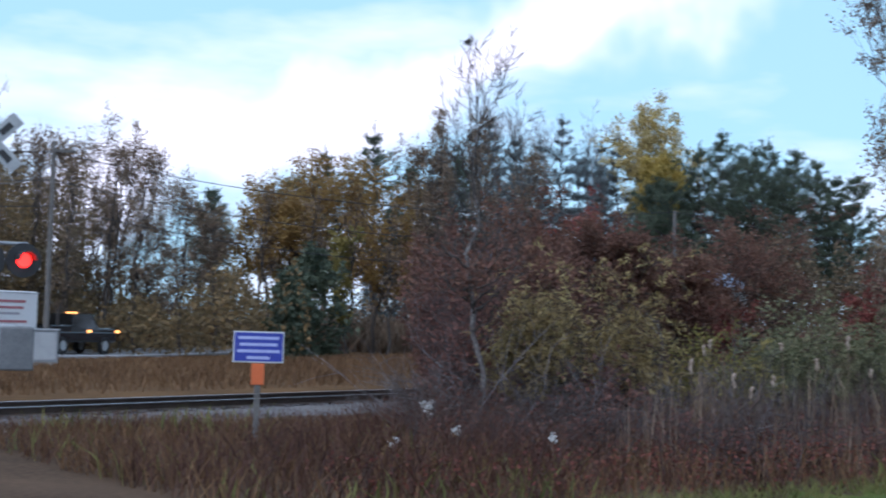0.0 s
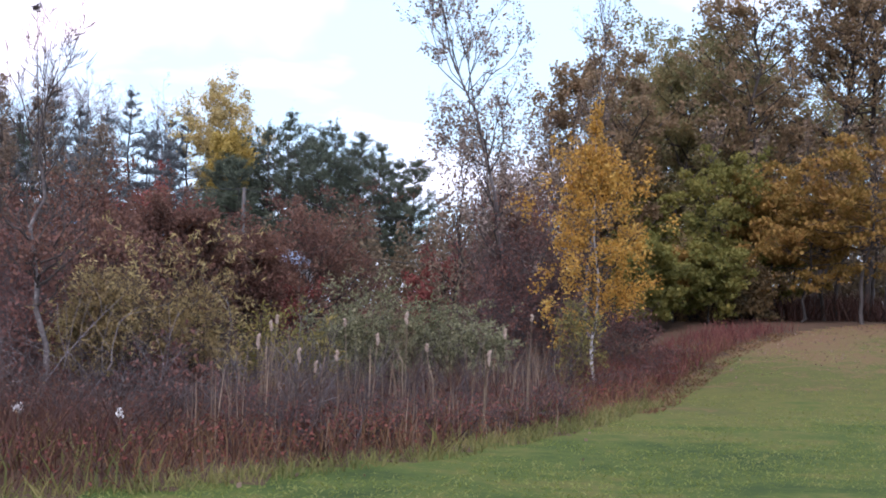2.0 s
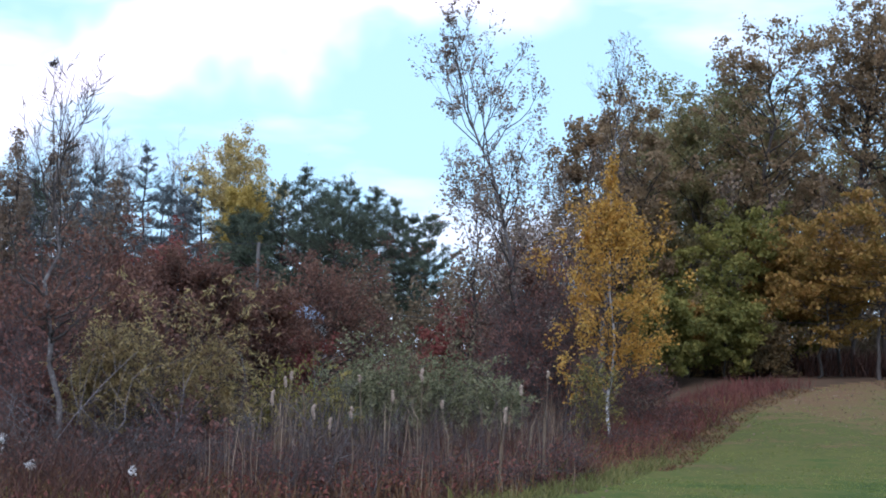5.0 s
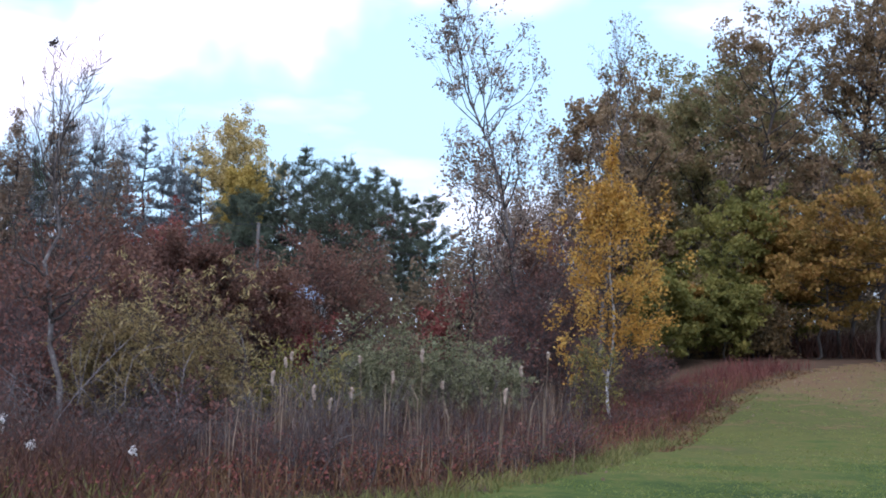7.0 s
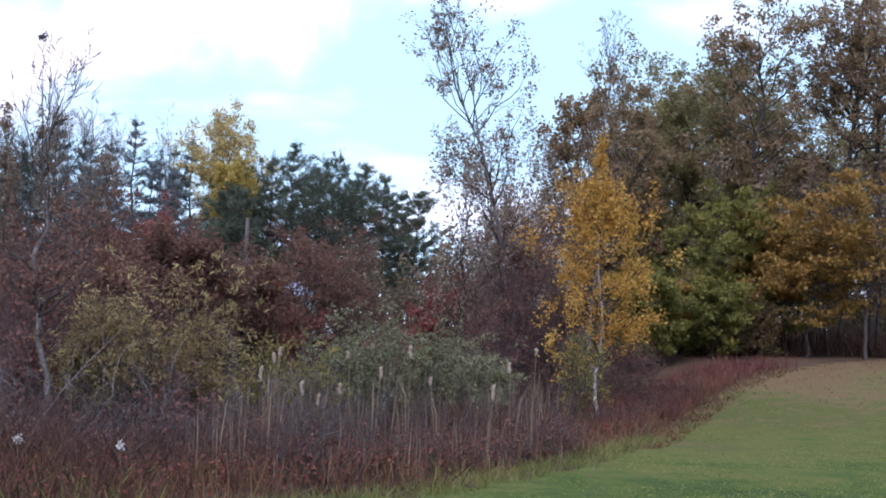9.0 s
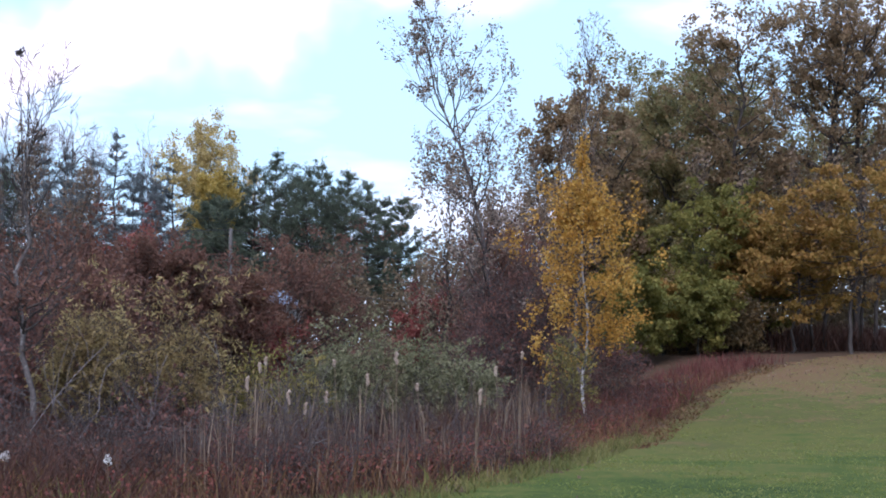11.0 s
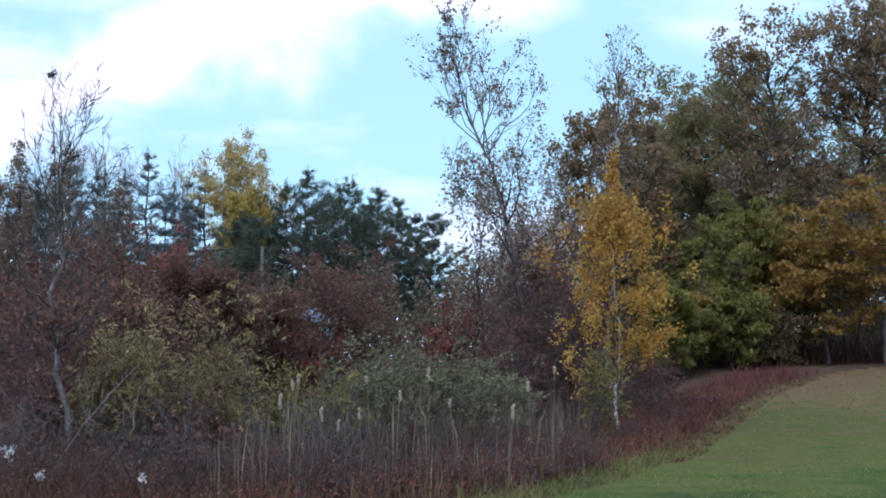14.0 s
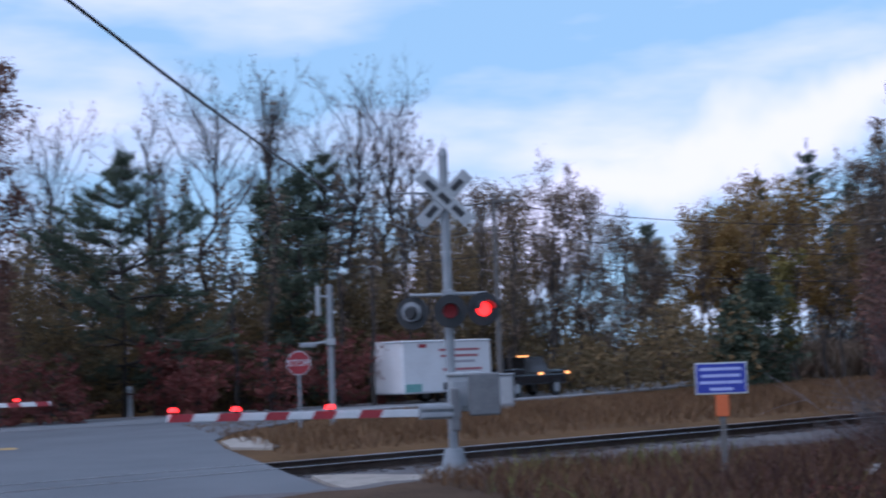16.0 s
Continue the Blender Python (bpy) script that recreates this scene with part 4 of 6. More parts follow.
sapling(-37.71, 49.36, 9.71, 1.49, 99)
sapling(-39.07, 53.34, 10.44, 1.58, 100)
sapling(-36.65, 52.61, 9.34, 1.54, 101)
sapling(-38.42, 58.65, 10.53, 1.68, 102)
sapling(-34.69, 56.27, 9.16, 1.58, 103)
sapling(-36.33, 62.29, 10.32, 1.73, 104)
sapling(-40.87, 61.79, 11.14, 1.78, 105)
sapling(-37.70, 61.43, 10.33, 1.73, 106)
sapling(-38.03, 65.89, 11.08, 1.82, 107)
sapling(-34.83, 63.10, 9.44, 1.73, 108)
sapling(-33.77, 65.93, 8.44, 1.78, 109)
sapling(-33.08, 68.50, 7.98, 1.82, 110)
sapling(-31.39, 71.48, 9.33, 1.87, 111)
sapling(-28.35, 70.58, 8.78, 1.82, 112)
sapling(-28.04, 74.99, 9.41, 1.92, 113)
sapling(-25.30, 73.85, 8.53, 1.87, 114)
rust_edge_tree(-41.18, 31.98, 13.41, 3.95, 115)
rust_edge_tree(-44.38, 31.02, 14.49, 4.32, 116)
pine(-45.5, 42.1, 11.2, 7.0, 117, low_boughs=True)
spruce(-42.69, 50.50, 11.37, 3.96, 118)
spruce(-45.82, 53.09, 10.84, 3.36, 119)
pine(-48.07, 59.03, 13.24, 3.65, 120)
olive_thicket(-46.46, 38.19, 6.43, 4.08, 121)
olive_thicket(-46.48, 34.93, 6.99, 3.94, 122)
olive_thicket(-46.66, 41.03, 5.34, 3.47, 123)
olive_thicket(-45.65, 45.05, 6.36, 3.33, 124)
olive_thicket(-44.67, 48.76, 5.88, 3.17, 125)
olive_thicket(-43.30, 55.16, 7.92, 3.36, 126)
olive_thicket(-42.90, 57.97, 8.90, 3.17, 127)
olive_thicket(-44.49, 61.76, 10.79, 3.34, 128)
olive_thicket(-40.94, 61.78, 8.35, 3.55, 129)
olive_thicket(-41.53, 66.16, 9.88, 3.43, 130)
red_bush(-40.65, 41.56, 2.53, 1.86, 131)
red_bush(-39.79, 45.08, 3.34, 2.88, 132)
red_bush(-38.85, 48.47, 3.53, 2.73, 133)
red_bush(-38.29, 51.43, 3.24, 2.30, 134)
red_bush(-43.01, 42.02, 3.26, 1.92, 135)
red_bush(-42.87, 36.24, 2.66, 2.69, 136)
red_bush(-43.39, 34.04, 2.92, 2.42, 137)
# middle ground beyond the wet ground
maroon_tree(-3.67, 45.88, 5.71, 3.96, 138)
red_maple(-5.50, 45.68, 3.89, 2.10, 139)
red_maple(-4.70, 45.00, 2.70, 1.90, 422)
red_maple(-7.75, 39.75, 5.63, 2.43, 140)
red_maple(-6.93, 43.63, 4.23, 1.59, 141)
red_maple(-8.49, 38.70, 4.50, 1.74, 142)
rust_tree(-8.12, 32.01, 5.25, 2.51, 143)
rust_tree(-9.06, 31.75, 4.97, 1.98, 144)
rust_tree(-7.57, 33.17, 4.46, 1.63, 145)
rust_tree(-8.19, 29.92, 3.89, 2.11, 146)
rust_tree(-7.31, 28.08, 3.04, 1.74, 147)
rust_tree(-8.03, 30.08, 3.75, 1.86, 148)
red_maple(0.40, 52.02, 4.15, 1.87, 149)
red_maple(1.63, 52.00, 4.67, 2.50, 150)
maroon_tree(2.59, 45.95, 5.79, 2.58, 151)
maroon_tree(3.64, 44.88, 4.35, 1.98, 152)
brown_tree(3.82, 55.90, 9.65, 3.14, 153, near=True)
brown_tree(1.10, 42.01, 8.11, 2.52, 154, near=True)
brown_tree(2.67, 49.95, 7.31, 2.80, 155, near=True)
brown_tree(4.42, 51.84, 7.62, 3.12, 156, near=True)
brown_tree(5.28, 59.79, 10.26, 2.64, 157, near=True)
# oak wood at the head of the lawn
russet_oak(6.79, 59.64, 11.26, 3.60, 158)
oak(8.70, 62.42, 13.01, 4.54, 159)
oak(10.08, 60.19, 13.11, 5.37, 160)
oak(12.53, 62.79, 14.40, 5.89, 161)
russet_oak(14.34, 60.35, 15.53, 5.95, 162)
russet_oak(16.53, 60.82, 16.86, 6.30, 163)
russet_oak(18.50, 59.21, 16.99, 6.45, 164)
russet_oak(21.76, 60.22, 17.14, 6.66, 165)
oak(16.22, 72.23, 14.60, 6.51, 166)
oak(20.87, 73.11, 13.74, 7.30, 167)
oak(11.71, 75.12, 14.69, 6.08, 168)
oak(14.49, 78.71, 15.81, 7.04, 169)
oak(21.26, 81.29, 13.58, 7.39, 170)
oak(25.48, 82.17, 13.88, 8.26, 171)
green_oak(10.51, 54.02, 5.43, 3.30, 172)
green_oak(12.15, 54.69, 6.60, 2.91, 173)
green_oak(9.10, 57.31, 4.73, 2.78, 174)
green_oak(14.09, 55.26, 5.14, 2.96, 175)
orange_oak(14.18, 53.17, 5.77, 5.06, 176)
orange_oak(16.02, 51.60, 7.07, 4.75, 177)
orange_oak(13.41, 54.40, 6.16, 2.69, 178)
green_oak(8.3, 50.6, 2.6, 1.9, 419)
green_oak(10.4, 51.4, 2.9, 2.2, 413)
orange_oak(9.2, 52.2, 2.8, 1.8, 414)
olive_thicket(9.9, 53.0, 3.0, 2.2, 415)
olive_thicket(12.0, 53.2, 2.6, 2.4, 416)
sapling(12.6, 55.5, 7.5, 1.6, 423)
sapling(14.6, 56.4, 8.2, 1.6, 424)
sapling(15.7, 55.4, 7.0, 1.5, 425)
sapling(16.6, 56.8, 8.6, 1.7, 426)
sapling(17.6, 55.9, 7.8, 1.5, 427)
sapling(18.6, 57.1, 8.4, 1.7, 428)
sapling(11.3, 55.9, 8.0, 1.6, 429)
russet_oak(8.2, 57.2, 11.6, 4.2, 417)
brown_tree(6.3, 56.4, 9.4, 3.2, 418, near=True)
# birches and shrubs at the edge of the wet ground
yellow_birch(4.13, 33.27, 6.74, 2.55, 181)
silver_birch(2.92, 37.92, 11.87, 2.95, 182)
silver_birch(5.08, 43.73, 12.24, 1.94, 183, thin=True)
nest_tree(-5.30, 20.24, 6.15, 1.68, 184)
willow_dome(-4.25, 21.61, 2.95, 2.82, 185)
willow_dome(-3.34, 21.77, 2.49, 1.67, 186)
willow_dome(-4.92, 20.95, 2.23, 1.29, 187)
grey_willow(-0.99, 28.01, 2.51, 2.24, 188)
grey_willow(0.14, 28.02, 2.08, 1.90, 189)
grey_willow(-1.80, 26.96, 2.00, 1.62, 190)
grey_willow(1.08, 29.01, 2.01, 1.74, 191)
gold_willow(-2.24, 25.93, 1.97, 1.35, 192)
gold_willow(3.13, 29.86, 2.21, 1.32, 193)
dark_thicket(-6.86, 25.10, 3.40, 1.87, 194)
dark_thicket(-6.91, 24.05, 2.45, 1.10, 195)
dark_thicket(-5.53, 22.86, 1.81, 1.50, 196)
dark_thicket(2.42, 35.94, 3.97, 1.87, 197)
dark_thicket(1.64, 33.99, 2.88, 1.63, 198)
dark_thicket(2.24, 36.96, 4.91, 2.52, 199)
dark_thicket(2.0, 37.60, 3.9, 2.0, 200)
dark_thicket(3.29, 37.88, 4.52, 2.13, 201)
rust_tree(-8.58, 28.77, 4.08, 1.32, 202)
dark_thicket(-7.92, 26.88, 3.18, 1.23, 203)
rust_tree(-5.99, 28.40, 3.51, 1.51, 204)
rust_tree(-6.81, 29.24, 3.48, 1.56, 205)
dark_thicket(-5.97, 21.20, 1.78, 1.14, 206)
dark_thicket(-3.66, 20.70, 1.36, 1.34, 207)
gold_willow(-2.79, 22.85, 1.82, 0.92, 208)
low_twigs(-4.75, 16.86, 0.77, 0.84, 209)
low_twigs(-4.51, 17.45, 0.89, 1.08, 210)
low_twigs(-3.87, 17.09, 0.76, 0.84, 211)
low_twigs(-3.47, 18.19, 0.83, 1.11, 212)
low_twigs(-3.00, 18.78, 0.89, 1.14, 213)
low_twigs(-2.27, 17.88, 0.78, 0.86, 214)
low_twigs(-1.59, 17.45, 0.72, 0.77, 215)
low_twigs(-1.07, 17.99, 0.64, 0.86, 216)
low_twigs(-0.52, 18.52, 0.70, 0.96, 217)
low_twigs(0.08, 19.02, 0.62, 0.91, 218)
low_twigs(0.71, 20.01, 0.66, 1.04, 219)
low_twigs(1.32, 20.98, 0.71, 1.09, 220)
low_twigs(2.08, 22.93, 0.73, 1.20, 221)
low_twigs(4.0, 30.70, 0.8, 1.2, 222)
low_twigs(4.9, 33.55, 0.8, 1.40, 223)
low_twigs(6.2, 37.36, 0.7, 1.50, 224)
low_twigs(7.4, 40.13, 0.7, 1.60, 225)
low_twigs(-6.48, 15.84, 0.18, 0.82, 226)
low_twigs(-5.91, 16.60, 0.22, 0.91, 227)
low_twigs(-5.71, 18.26, 0.26, 0.99, 228)
low_twigs(-4.84, 18.51, 0.52, 0.99, 229)
dark_thicket(5.6, 39.52, 2.1, 1.9, 230)
green_oak(7.68, 49.43, 3.52, 2.40, 233)
maroon_tree(-6.00, 39.30, 4.30, 1.90, 411)
maroon_tree(-8.20, 36.50, 4.30, 2.20, 412)
maroon_tree(-7.20, 38.00, 5.00, 2.30, 420)
maroon_tree(-6.25, 38.60, 4.60, 2.10, 421)
maroon_tree(-5.30, 40.50, 4.40, 1.90, 423)
maroon_tree(-8.70, 35.50, 4.70, 2.20, 424)
red_maple(-4.95, 41.50, 3.50, 1.70, 430)



# ---- shapes for built things ----
def shape(*pieces):
    bm = bmesh.new()
    for p in pieces:
        p(bm)
    return bm


def box(x0, x1, y0, y1, z0, z1, bevel=0.0):
    def add(bm):
        g = bmesh.ops.create_cube(bm, size=1.0, matrix=Matrix.Translation(((x0 + x1) / 2, (y0 + y1) / 2, (z0 + z1) / 2)) @ Matrix.Diagonal((x1 - x0, y1 - y0, z1 - z0, 1)))
        if bevel:
            es = {e for v in g["verts"] for e in v.link_edges}
            bmesh.ops.bevel(bm, geom=list(es), offset=bevel, segments=2, profile=0.5, affect="EDGES")
    return add


def rod(a, b, r0, r1=None, n=12):
    def add(bm):
        p, q = Vector(a), Vector(b)
        m = Matrix.Translation((p + q) / 2) @ (q - p).to_track_quat("Z", "Y").to_matrix().to_4x4()
        bmesh.ops.create_cone(bm, cap_ends=True, segments=n, radius1=r0, radius2=r0 if r1 is None else r1, depth=(q - p).length, matrix=m)
    return add


def hull_of(verts, faces):
    def add(bm):
        vs = [bm.verts.new(v) for v in verts]
        for f in faces:
            bm.faces.new([vs[i] for i in f])
    return add


def prism(profile_yz, x0, x1):
    """A closed outline in y and z, drawn out along x."""
    n = len(profile_yz)
    verts = [(x0, y, z) for y, z in profile_yz] + [(x1, y, z) for y, z in profile_yz]
    return hull_of(verts, [list(range(n))[::-1], list(range(n, 2 * n))] + [[i, (i + 1) % n, n + (i + 1) % n, n + i] for i in range(n)])


def plate(outline, z0, z1):
    """A closed outline in x and y, given thickness."""
    n = len(outline)
    verts = [(x, y, z0) for x, y in outline] + [(x, y, z1) for x, y in outline]
    return hull_of(verts, [list(range(n))[::-1], list(range(n, 2 * n))] + [[i, (i + 1) % n, n + (i + 1) % n, n + i] for i in range(n)])


def lettering(name, words, m, size, material, parent, extrude=0.004):
    """Words as a mesh, centred, facing local +z of m."""
    c = bpy.data.curves.new(name, "FONT")
    c.body, c.size, c.extrude, c.align_x, c.align_y, c.resolution_u = words, size, extrude, "CENTER", "CENTER", 3
    tmp = bpy.data.objects.new(name, c)
    me = bpy.data.meshes.new_from_object(tmp)
    bpy.data.objects.remove(tmp)
    bpy.data.curves.remove(c)
    me.name = name
    me.transform(m)
    me.materials.clear()
    return mesh_part(name, me, material, parent)


ASPHALT = surface("asphalt", [(0.07, 0.074, 0.082), (0.10, 0.104, 0.112), (0.13, 0.134, 0.142)], 0.35, 0.75, bump=0.3, fine=30)
# back road's asphalt, made paler to hold the sky's sheen in its colour
SHEEN_ASPHALT = surface("sky_sheen_asphalt", [(0.15, 0.15, 0.155), (0.21, 0.21, 0.215)], 0.4, 0.7, bump=0.3, fine=20)
LINE_WHITE = surface("road_paint_white", [(0.45, 0.45, 0.45), (0.62, 0.62, 0.62)], 3.0, 0.7)
LINE_YELLOW = surface("road_paint_yellow", [(0.40, 0.24, 0.06), (0.50, 0.32, 0.10)], 3.0, 0.7)
BALLAST = surface("ballast", [(0.07, 0.07, 0.075), (0.15, 0.145, 0.15), (0.22, 0.21, 0.21)], 4.0, 0.95, bump=1.0, fine=14)
SAND = surface("pale_gravel", [(0.24, 0.21, 0.18), (0.40, 0.36, 0.31)], 2.0, 0.95, bump=0.8, fine=20)
RAIL_STEEL = surface("rail_steel", [(0.05, 0.035, 0.03), (0.10, 0.075, 0.06)], 3.0, 0.6, 0.6)
RAIL_TOP = surface("polished_rail_head", [(0.40, 0.40, 0.42), (0.55, 0.55, 0.58)], 6.0, 0.3, 0.9)
SLEEPER = surface("tarred_sleeper", [(0.03, 0.022, 0.018), (0.08, 0.06, 0.05)], 3.0, 0.95, bump=0.6)
GALV = surface("galvanised_steel", [(0.21, 0.225, 0.24), (0.31, 0.325, 0.34)], 5.0, 0.5, 0.3)
ALU_BOX = surface("aluminium_case", [(0.30, 0.315, 0.325), (0.40, 0.415, 0.425)], 4.0, 0.5, 0.2)
COUNTER = surface("dull_grey_counterweight", [(0.10, 0.105, 0.11), (0.17, 0.175, 0.18)], 4.0, 0.7)
BLACK = surface("black_paint", [(0.012, 0.012, 0.014), (0.03, 0.03, 0.032)], 4.0, 0.5)
CONCRETE = surface("concrete", [(0.20, 0.19, 0.18), (0.32, 0.31, 0.29)], 3.0, 0.9, bump=0.5)
WHITE = surface("white_paint", [(0.46, 0.48, 0.49), (0.60, 0.61, 0.62)], 2.5, 0.5)
SIGN_RED = surface("sign_red", [(0.24, 0.016, 0.024), (0.33, 0.028, 0.036)], 3.0, 0.5)
SIGN_BLUE = surface("sign_blue", [(0.022, 0.035, 0.26), (0.035, 0.05, 0.34)], 3.0, 0.5)
SIGN_PALE = surface("sign_pale_print", [(0.28, 0.32, 0.60), (0.42, 0.46, 0.72)], 5.0, 0.6)
SIGN_ORANGE = surface("marker_orange", [(0.50, 0.10, 0.025), (0.62, 0.14, 0.04)], 3.0, 0.6)
POLE_WOOD = surface("weathered_pole", [(0.09, 0.085, 0.08), (0.17, 0.16, 0.15)], 2.0, 0.9, bump=0.5)
RED_LAMP = glow("lit_red_lamp", (1.0, 0.02, 0.012), 3.5)
RED_DIM = glow("unlit_red_lens", (0.20, 0.01, 0.015), 0.12)


# ---- roads ----
def strip(points, left, right, z, name, material, parent=None):
    """A ribbon along a smooth line of points, from left to right of it."""
    pts = np.array(points, float)
    t = np.linspace(0, len(pts) - 1, 80)
    pts_s = np.stack([np.interp(t, np.arange(len(pts)), pts[:, i]) for i in (0, 1)], 1)
    k = np.ones(9) / 9
    pad = np.pad(pts_s, ((4, 4), (0, 0)), "edge")
    c = np.stack([np.convolve(pad[:, i], k, "valid") for i in (0, 1)], 1)
    d = unit(np.gradient(c, axis=0))
    nrm = np.stack([d[:, 1], -d[:, 0]], 1)
    a, b = c + nrm * left, c + nrm * right
    v = np.concatenate([np.column_stack([a, np.full(80, z)]), np.column_stack([b, np.full(80, z)]), np.column_stack([a, np.full(80, z - 0.25)]), np.column_stack([b, np.full(80, z - 0.25)])])
    i = np.arange(79)
    f = np.concatenate([np.stack([i, i + 80, i + 81, i + 1], 1), np.stack([i, i + 1, i + 161, i + 160], 1), np.stack([i + 80, i + 240, i + 241, i + 81], 1)])
    return mesh_part(name, arrays_mesh(name, v, f), material, parent)


BACK_ROAD = [(-58, -14), (-52, 8), (-46, 26), (-41, 39), (-37.3, 49), (-35.3, 60), (-37.6, 85), (-44, 125), (-54, 180)]
road = tagged(strip(BACK_ROAD, -3.4, 3.4, -0.05, "road_back", SHEEN_ASPHALT), "grey asphalt road, paled with sky sheen, along the foot of the wood", "road", kind="structure")
strip(BACK_ROAD, -3.15, -2.95, -0.044, "edge_line", LINE_WHITE, road)
strip(BACK_ROAD[3:], 2.85, 3.10, -0.044, "edge_line", LINE_WHITE, road)
crossing = part("road_crossing", shape(plate([(-1.5, 7.2), (-7.6, 12.0), (-12.3, 15.6), (-14.45, 17.25), (-23.4, 24.7), (-26.5, 27.6), (-29.0, 31.0), (-33.3, 40.5), (-38, 43), (-50, 30), (-44, 18), (-33, 16), (-20, 5), (-9, -4)], -0.5, -0.10)), ASPHALT)
tagged(crossing, "blue-grey asphalt side road over the level crossing", "road", kind="structure")
part("stop_line", shape(plate([(-30.1, 24.1), (-31.2, 22.9), (-32.0, 23.3), (-30.8, 24.6)], -0.11, -0.096)), LINE_YELLOW, crossing)
part("white_line", shape(plate([(-29.2, 22.7), (-31.1, 23.2), (-33.6, 21.2), (-33.4, 21.0)], -0.11, -0.095)), LINE_WHITE, crossing)

# pale gravel at the road's edge, beside the signal and round the corner
def gravel(name, outline, label):
    bm = shape(plate(outline, -0.4, -0.085))
    bmesh.ops.triangulate(bm, faces=bm.faces[:])
    tagged(part(name, bm, SAND), label, "gravel", kind="structure")


gravel("ground_gravel_signal", [(-11.7, 15.4), (-14.3, 17.35), (-15.6, 18.5), (-15.0, 18.9), (-14.1, 18.9), (-13.3, 19.1), (-12.4, 18.8), (-11.5, 17.6), (-11.0, 16.3)], "pale gravel beside the road at the signal")
gravel("ground_gravel_corner", [(-23.3, 24.8), (-25.6, 26.9), (-26.6, 28.6), (-26.2, 28.9), (-24.6, 27.5), (-22.6, 25.7), (-22.1, 24.9)], "pale gravel at the corner of the road")
gravel("ground_gravel_verge", [(-7.6, 12.1), (-12.1, 15.6), (-11.6, 16.2), (-9.6, 14.4), (-7.4, 12.9), (-4.0, 10.6), (-4.4, 9.8)], "pale gravel verge along the side road")


# ---- the railway line ----
LINE = Matrix(((ALONG[0], -ACROSS[0], 0, TRACK[0]), (ALONG[1], -ACROSS[1], 0, TRACK[1]), (0, 0, 1, -0.10), (0, 0, 0, 1)))
track = empty("railway_track", LINE, "single railway track of rusty rails on dark ballast", "railway track", kind="structure")
rngb = np.random.default_rng(77)
bx = np.arange(-60, 150, 0.35)
by = np.array([-2.5, -1.75, -1.45, -0.7, 0, 0.7, 1.45, 1.75, 2.5])
bz = np.array([-0.36, -0.22, -0.175, -0.185, -0.185, -0.185, -0.175, -0.22, -0.36])
gx, gy = np.meshgrid(bx, by, indexing="ij")
gz = np.broadcast_to(bz, gx.shape) + rngb.normal(size=gx.shape) * 0.012
i = (np.arange(len(bx) - 1)[:, None] * len(by) + np.arange(len(by) - 1)[None]).ravel()
bal = mesh_part("ballast_bed", arrays_mesh("ballast_bed", np.stack([gx, gy, gz], -1), np.stack([i, i + len(by), i + len(by) + 1, i + 1], 1)), BALLAST, track)
pc = np.column_stack([rngb.uniform(-2, 60, 14000), rngb.normal(size=14000) * 0.9, np.zeros(14000)])
pc[:, 1] = np.clip(pc[:, 1] - 0.9, -2.4, 2.4)
pc[:, 2] = np.interp(pc[:, 1], by, bz) + 0.012
v, f = leaf_quads(rngb, pc, 0.075, 0.9)
tagged(mesh_part("ballast_stones", arrays_mesh("ballast_stones", v, f), BALLAST, track), kind="stuff")
for y0 in (-0.7525, 0.7525):
    web = part("rail", shape(prism([(y0 - 0.07, -0.16), (y0 + 0.07, -0.16), (y0 + 0.06, -0.145), (y0 + 0.012, -0.13), (y0 + 0.012, -0.04), (y0 + 0.036, -0.03), (y0 + 0.036, 0.0), (y0 - 0.036, 0.0), (y0 - 0.036, -0.03), (y0 - 0.012, -0.04), (y0 - 0.012, -0.13), (y0 - 0.06, -0.145)], -60, 150)), RAIL_STEEL, track)
    part("rail_head", shape(prism([(y0 - 0.03, -0.002), (y0 + 0.03, -0.002), (y0 + 0.026, 0.006), (y0 - 0.026, 0.006)], -60, 150)), RAIL_TOP, web)
sl = bpy.data.meshes.new("sleeper")
bm = shape(box(-0.11, 0.11, -1.27, 1.27, -0.30, -0.158))
bm.to_mesh(sl)
bm.free()
sl.materials.append(SLEEPER)
for k in range(110):
    o = new("sleeper", sl)
    o.parent = track
    o.matrix_local = pose(0.4 + k * 0.52, rngb.normal() * 0.02, rngb.normal() * 0.004, 0, 0, rngb.normal() * 0.8)
for y0 in (-0.81, -0.69, 0.69, 0.81):
    part("flangeway", shape(box(-8.2, 0.8, y0 - 0.03, y0 + 0.03, -0.01, 0.004)), RAIL_STEEL, crossing).matrix_world = LINE


# ---- the crossing signal ----
def red_light(parent, m, lit):
    o = part("signal_light", shape(rod((0, 0, 0), (0, 0.03, 0), 0.27, n=24), rod((0, 0.03, 0), (0, 0.22, 0), 0.13, 0.09, 16)), BLACK, parent, "round black light with a red lens")
    o.matrix_local = m
    part("lens", shape(rod((0, -0.03, 0), (0, 0.0, 0), 0.105, 0.115, 20)), RED_LAMP if lit else RED_DIM, o, "red glass lens")
    visor = []
    for k in range(10):
        a0, a1 = math.pi * k / 10, math.pi * (k + 1) / 10
        visor.append(hull_of([(0.14 * math.cos(a), y, 0.14 * math.sin(a)) for a in (a0, a1) for y in (-0.28, 0.0)] + [(0.125 * math.cos(a), y, 0.125 * math.sin(a)) for a in (a0, a1) for y in (-0.28, 0.0)],
                             [[0, 1, 3, 2], [4, 6, 7, 5], [0, 2, 6, 4], [1, 5, 7, 3]]))
    part("visor", shape(*visor), BLACK, o)
    return o


